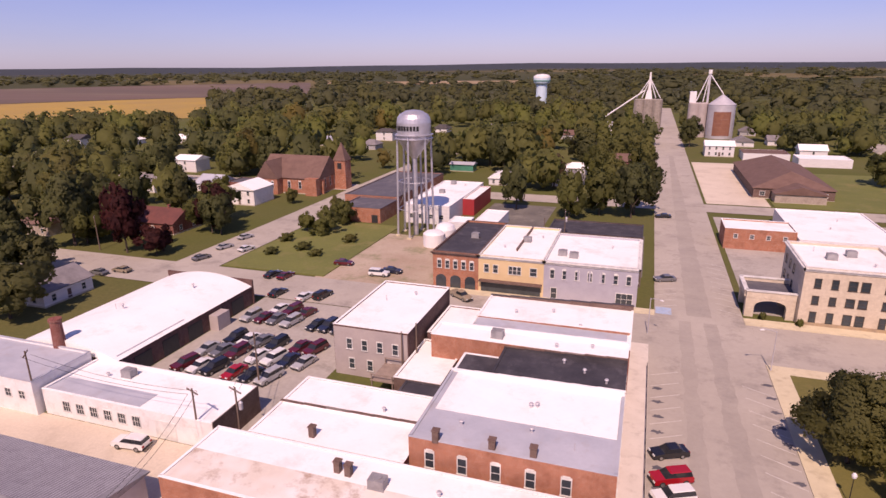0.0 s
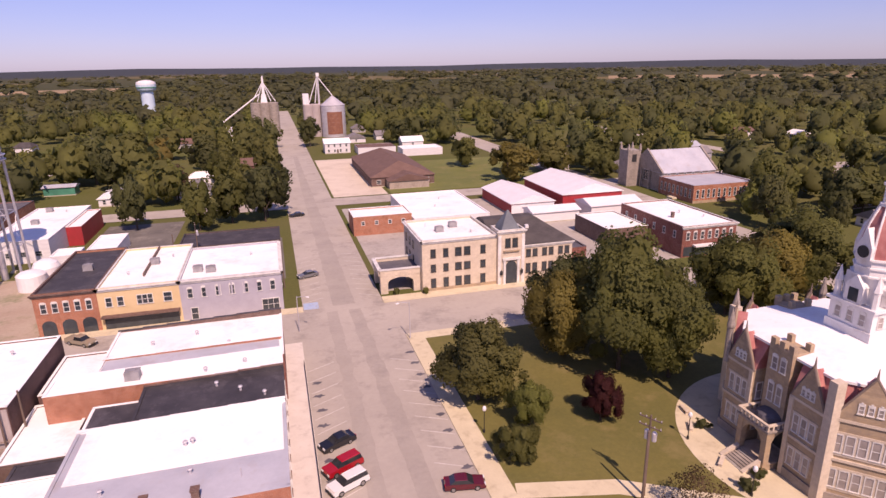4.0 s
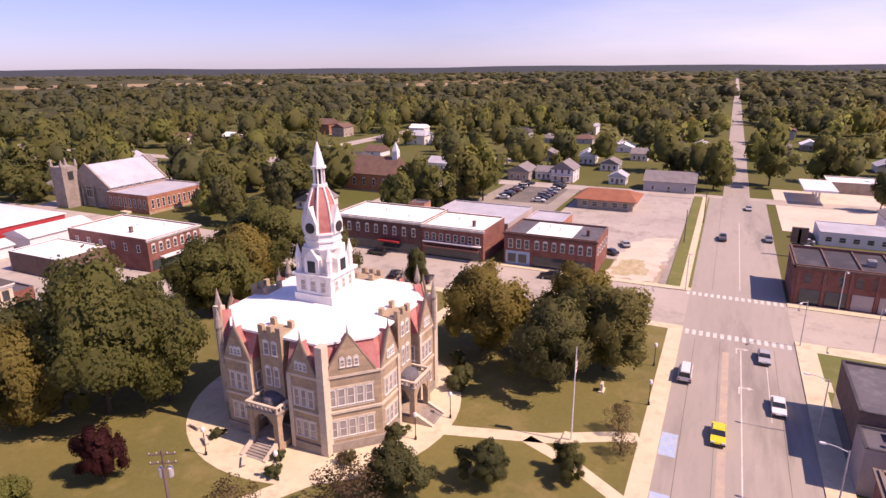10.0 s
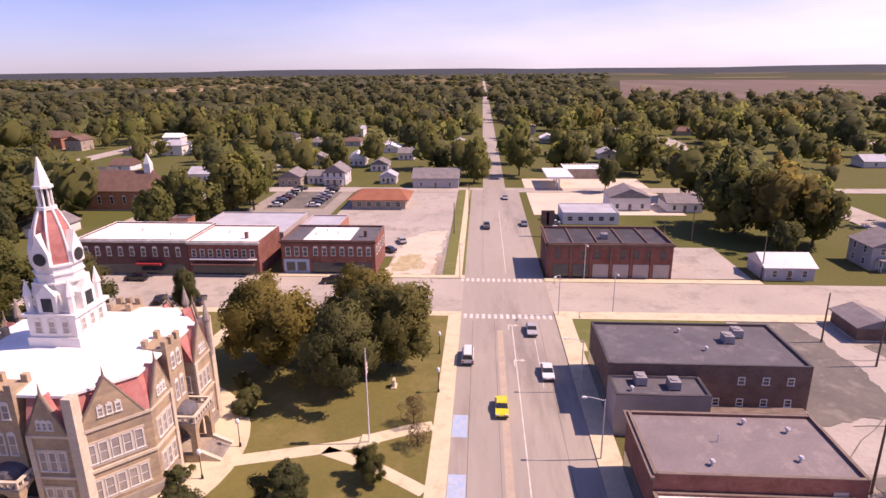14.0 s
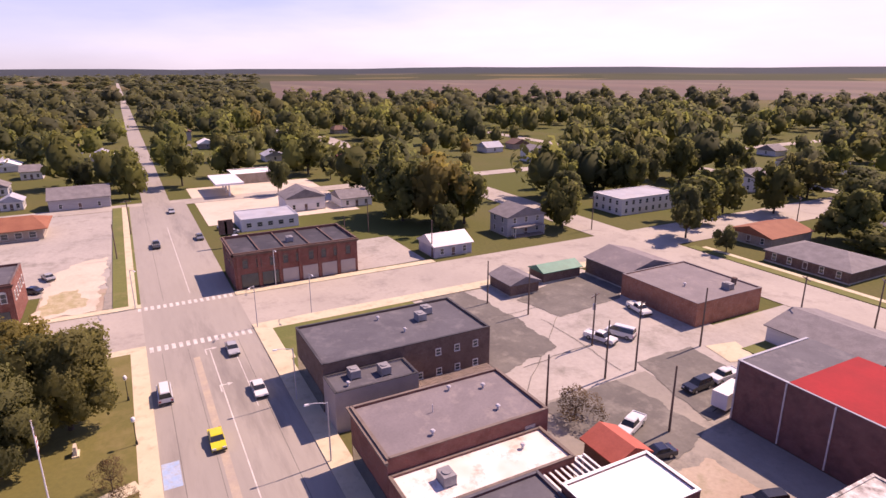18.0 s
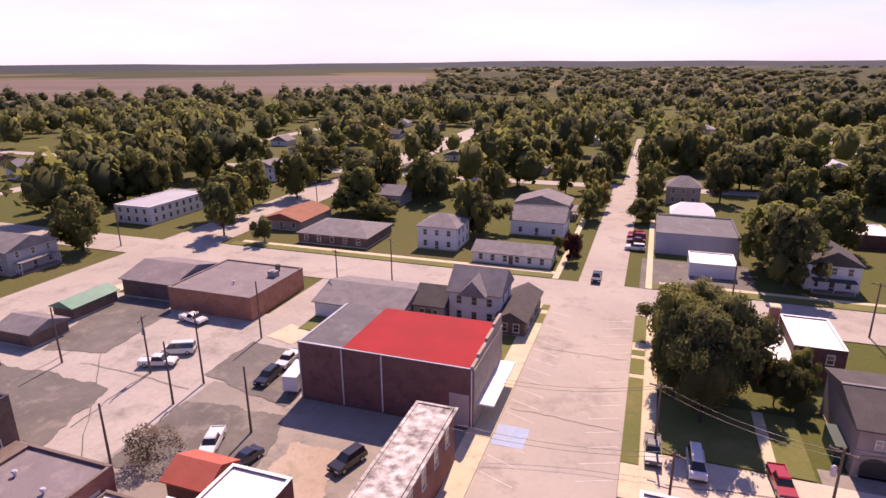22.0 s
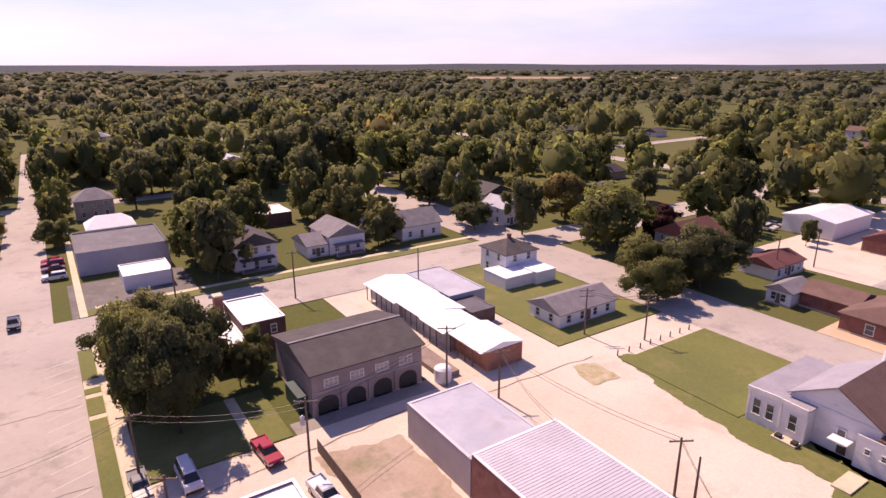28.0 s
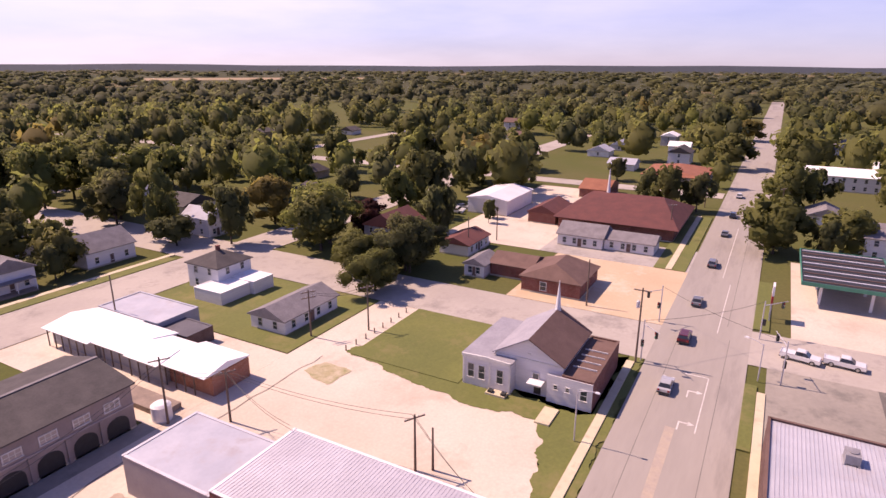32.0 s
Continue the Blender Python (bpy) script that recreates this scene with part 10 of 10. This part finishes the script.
def wood(name, count, dmin, dmax, power, template_sets, hlo, hhi, label, spread=(0.4, 0.58), seed=1, fields=()):
    """A mass of tree crowns as one mesh per foliage colour."""
    g = np.random.default_rng(seed)
    blk = np.array(blocked)
    for mt, share, temps in template_sets:
        n = int(count * share)
        ang = g.uniform(0, 2 * math.pi, n)
        d = dmin + (dmax - dmin) * g.uniform(0, 1, n) ** power
        x, y = d * np.cos(ang), d * np.sin(ang)
        keep = np.ones(n, bool)
        for a, b_, c, dd in blk:
            keep &= ~((x > a - 1) & (x < b_ + 1) & (y > c - 1) & (y < dd + 1))
        for a0, a1, d0, d1 in fields:
            az = np.degrees(np.arctan2(x, y)) % 360
            keep &= ~((az > a0) & (az < a1) & (d > d0) & (d < d1))
        keep &= ~hides(x, y)
        # groves and clearings
        grove = np.sin(x * 0.021 + 1.3) * np.cos(y * 0.017 - 0.6) + 0.6 * np.sin(x * 0.047 + y * 0.039) + 0.5 * np.cos(y * 0.061 - x * 0.033)
        keep &= grove + g.uniform(-0.9, 0.9, n) > (-0.7 if dmin < 300 else -0.95)
        x, y, grove = x[keep], y[keep], grove[keep]
        vs, fs, ns, off = [], [], [], 0
        for i in range(len(x)):
            v, f, nv = temps[i % len(temps)]
            h = hlo + (hhi - hlo) * min(1.0, max(0.0, g.beta(2.0, 2.2) + 0.12 * grove[i]))
            r = h * g.uniform(*spread)
            a = g.uniform(0, 6.28)
            c, s = math.cos(a), math.sin(a)
            w = np.empty_like(v)
            w[:, 0], w[:, 1], w[:, 2] = (v[:, 0] * c - v[:, 1] * s) * r + x[i], (v[:, 0] * s + v[:, 1] * c) * r + y[i], v[:, 2] * h
            vs.append(w)
            ns.append(np.stack([nv[:, 0] * c - nv[:, 1] * s, nv[:, 0] * s + nv[:, 1] * c, nv[:, 2]], 1))
            fs.append(f + off)
            off += len(v)
        if vs:
            tagged(new(name, mesh_from(name, np.concatenate(vs), np.concatenate(fs), np.concatenate(ns), M[mt])), label, "trees", kind="stuff")


FIELDS = ((304, 321, 620, 1060), (304, 330, 1050, 1800), (101, 160, 930, 4000), (30, 50, 1780, 2200), (61, 72, 1480, 1800), (186, 203, 2450, 3200), (330, 350, 1500, 1800), (215, 235, 1900, 2300))
hol = random.Random(5)
for k in range(70):
    a0, d0 = hol.uniform(0, 350), 1150 + 2900 * hol.random()
    FIELDS += ((a0, a0 + hol.uniform(4, 16), d0, d0 + hol.uniform(120, 380)),)
T_FAR = [crown_arrays(rng, 105, 0.19, 15, 3, rng.uniform(-0.12, 0.12), 0.8) for _ in range(8)]
T_DIST = [crown_arrays(rng, 38, 0.3, 11, 3, 0.0, 0.8) for _ in range(8)]
T_HAZE = [crown_arrays(rng, 13, 0.5, 7, 4) for _ in range(8)]
wood("outer_trees", 3000, 190, 540, 0.62, (("leaf", 0.5, T_FAR), ("leaf_dark", 0.34, T_FAR), ("leaf_lime", 0.14, T_FAR), ("leaf_gold", 0.02, T_FAR)), 8, 22, "dense green treetops over the outer town", (0.34, 0.5), seed=3)
# the far woods mostly take the leaf colour with haze in it
wood("far_trees", 4000, 500, 1150, 0.8, (("leaf_hazed", 0.6, T_DIST), ("leaf_dark", 0.4, T_DIST)), 8, 20, "far dark green woodland", (0.44, 0.68), seed=5, fields=FIELDS)
wood("distant_trees", 9000, 1080, 4300, 0.9, (("leaf_hazed", 0.75, T_HAZE), ("leaf_dark", 0.25, T_HAZE)), 9, 17, "distant dark green woodland belts", (0.8, 1.6), seed=9, fields=FIELDS)


# fields beyond the town
def field(name, az0, az1, d0, d1, material, label, z=0.25):
    bm = bmesh.new()
    lo, hi = [], []
    for i in range(13):
        a = radians(az0 + (az1 - az0) * i / 12)
        lo.append(bm.verts.new((d0 * math.sin(a), d0 * math.cos(a), z)))
        hi.append(bm.verts.new((d1 * math.sin(a), d1 * math.cos(a), z)))
    for i in range(12):
        bm.faces.new((lo[i], lo[i + 1], hi[i + 1], hi[i]))
    return solid(name, bm, material, label, "field")


F1 = surf("ripe_soy", (0.40, 0.26, 0.05), (0.33, 0.22, 0.06), 0.01, 0.3, 0.95, spread=0.2)
F2 = surf("bare_crop", (0.15, 0.095, 0.072), (0.105, 0.078, 0.058), 0.0035, 0.2, 0.95, spread=0.18, stretch=(0.35, 1.6, 1), stain=(0.19, 0.15, 0.09), stain_scale=0.004)
F3 = surf("stubble", (0.33, 0.23, 0.12), (0.28, 0.2, 0.11), 0.008, 0.2, 0.95, spread=0.2)
field("field_brown", 304.5, 329.5, 1060, 1800, F2, "reddish-brown stubble field")
field("field_yellow", 304.5, 320.5, 640, 1050, F1, "ripe golden soybean field")
field("field_southeast", 102, 130, 950, 3000, F2, "wide reddish-brown crop field")
field("field_south", 130, 159, 960, 2800, F2, "reddish-brown crop field")
field("field_tan", 30.5, 49.5, 1800, 2150, F3, "tan harvested field")
field("field_tan_east", 61.5, 71.5, 1500, 1780, F3, "tan harvested field")
field("field_west", 186.5, 202.5, 2500, 3150, F3, "tan harvested field")
field("field_northwest", 330.5, 349.5, 1520, 1780, F3, "tan harvested field")
field("field_southwest", 215.5, 234.5, 1920, 2280, F3, "tan harvested field")
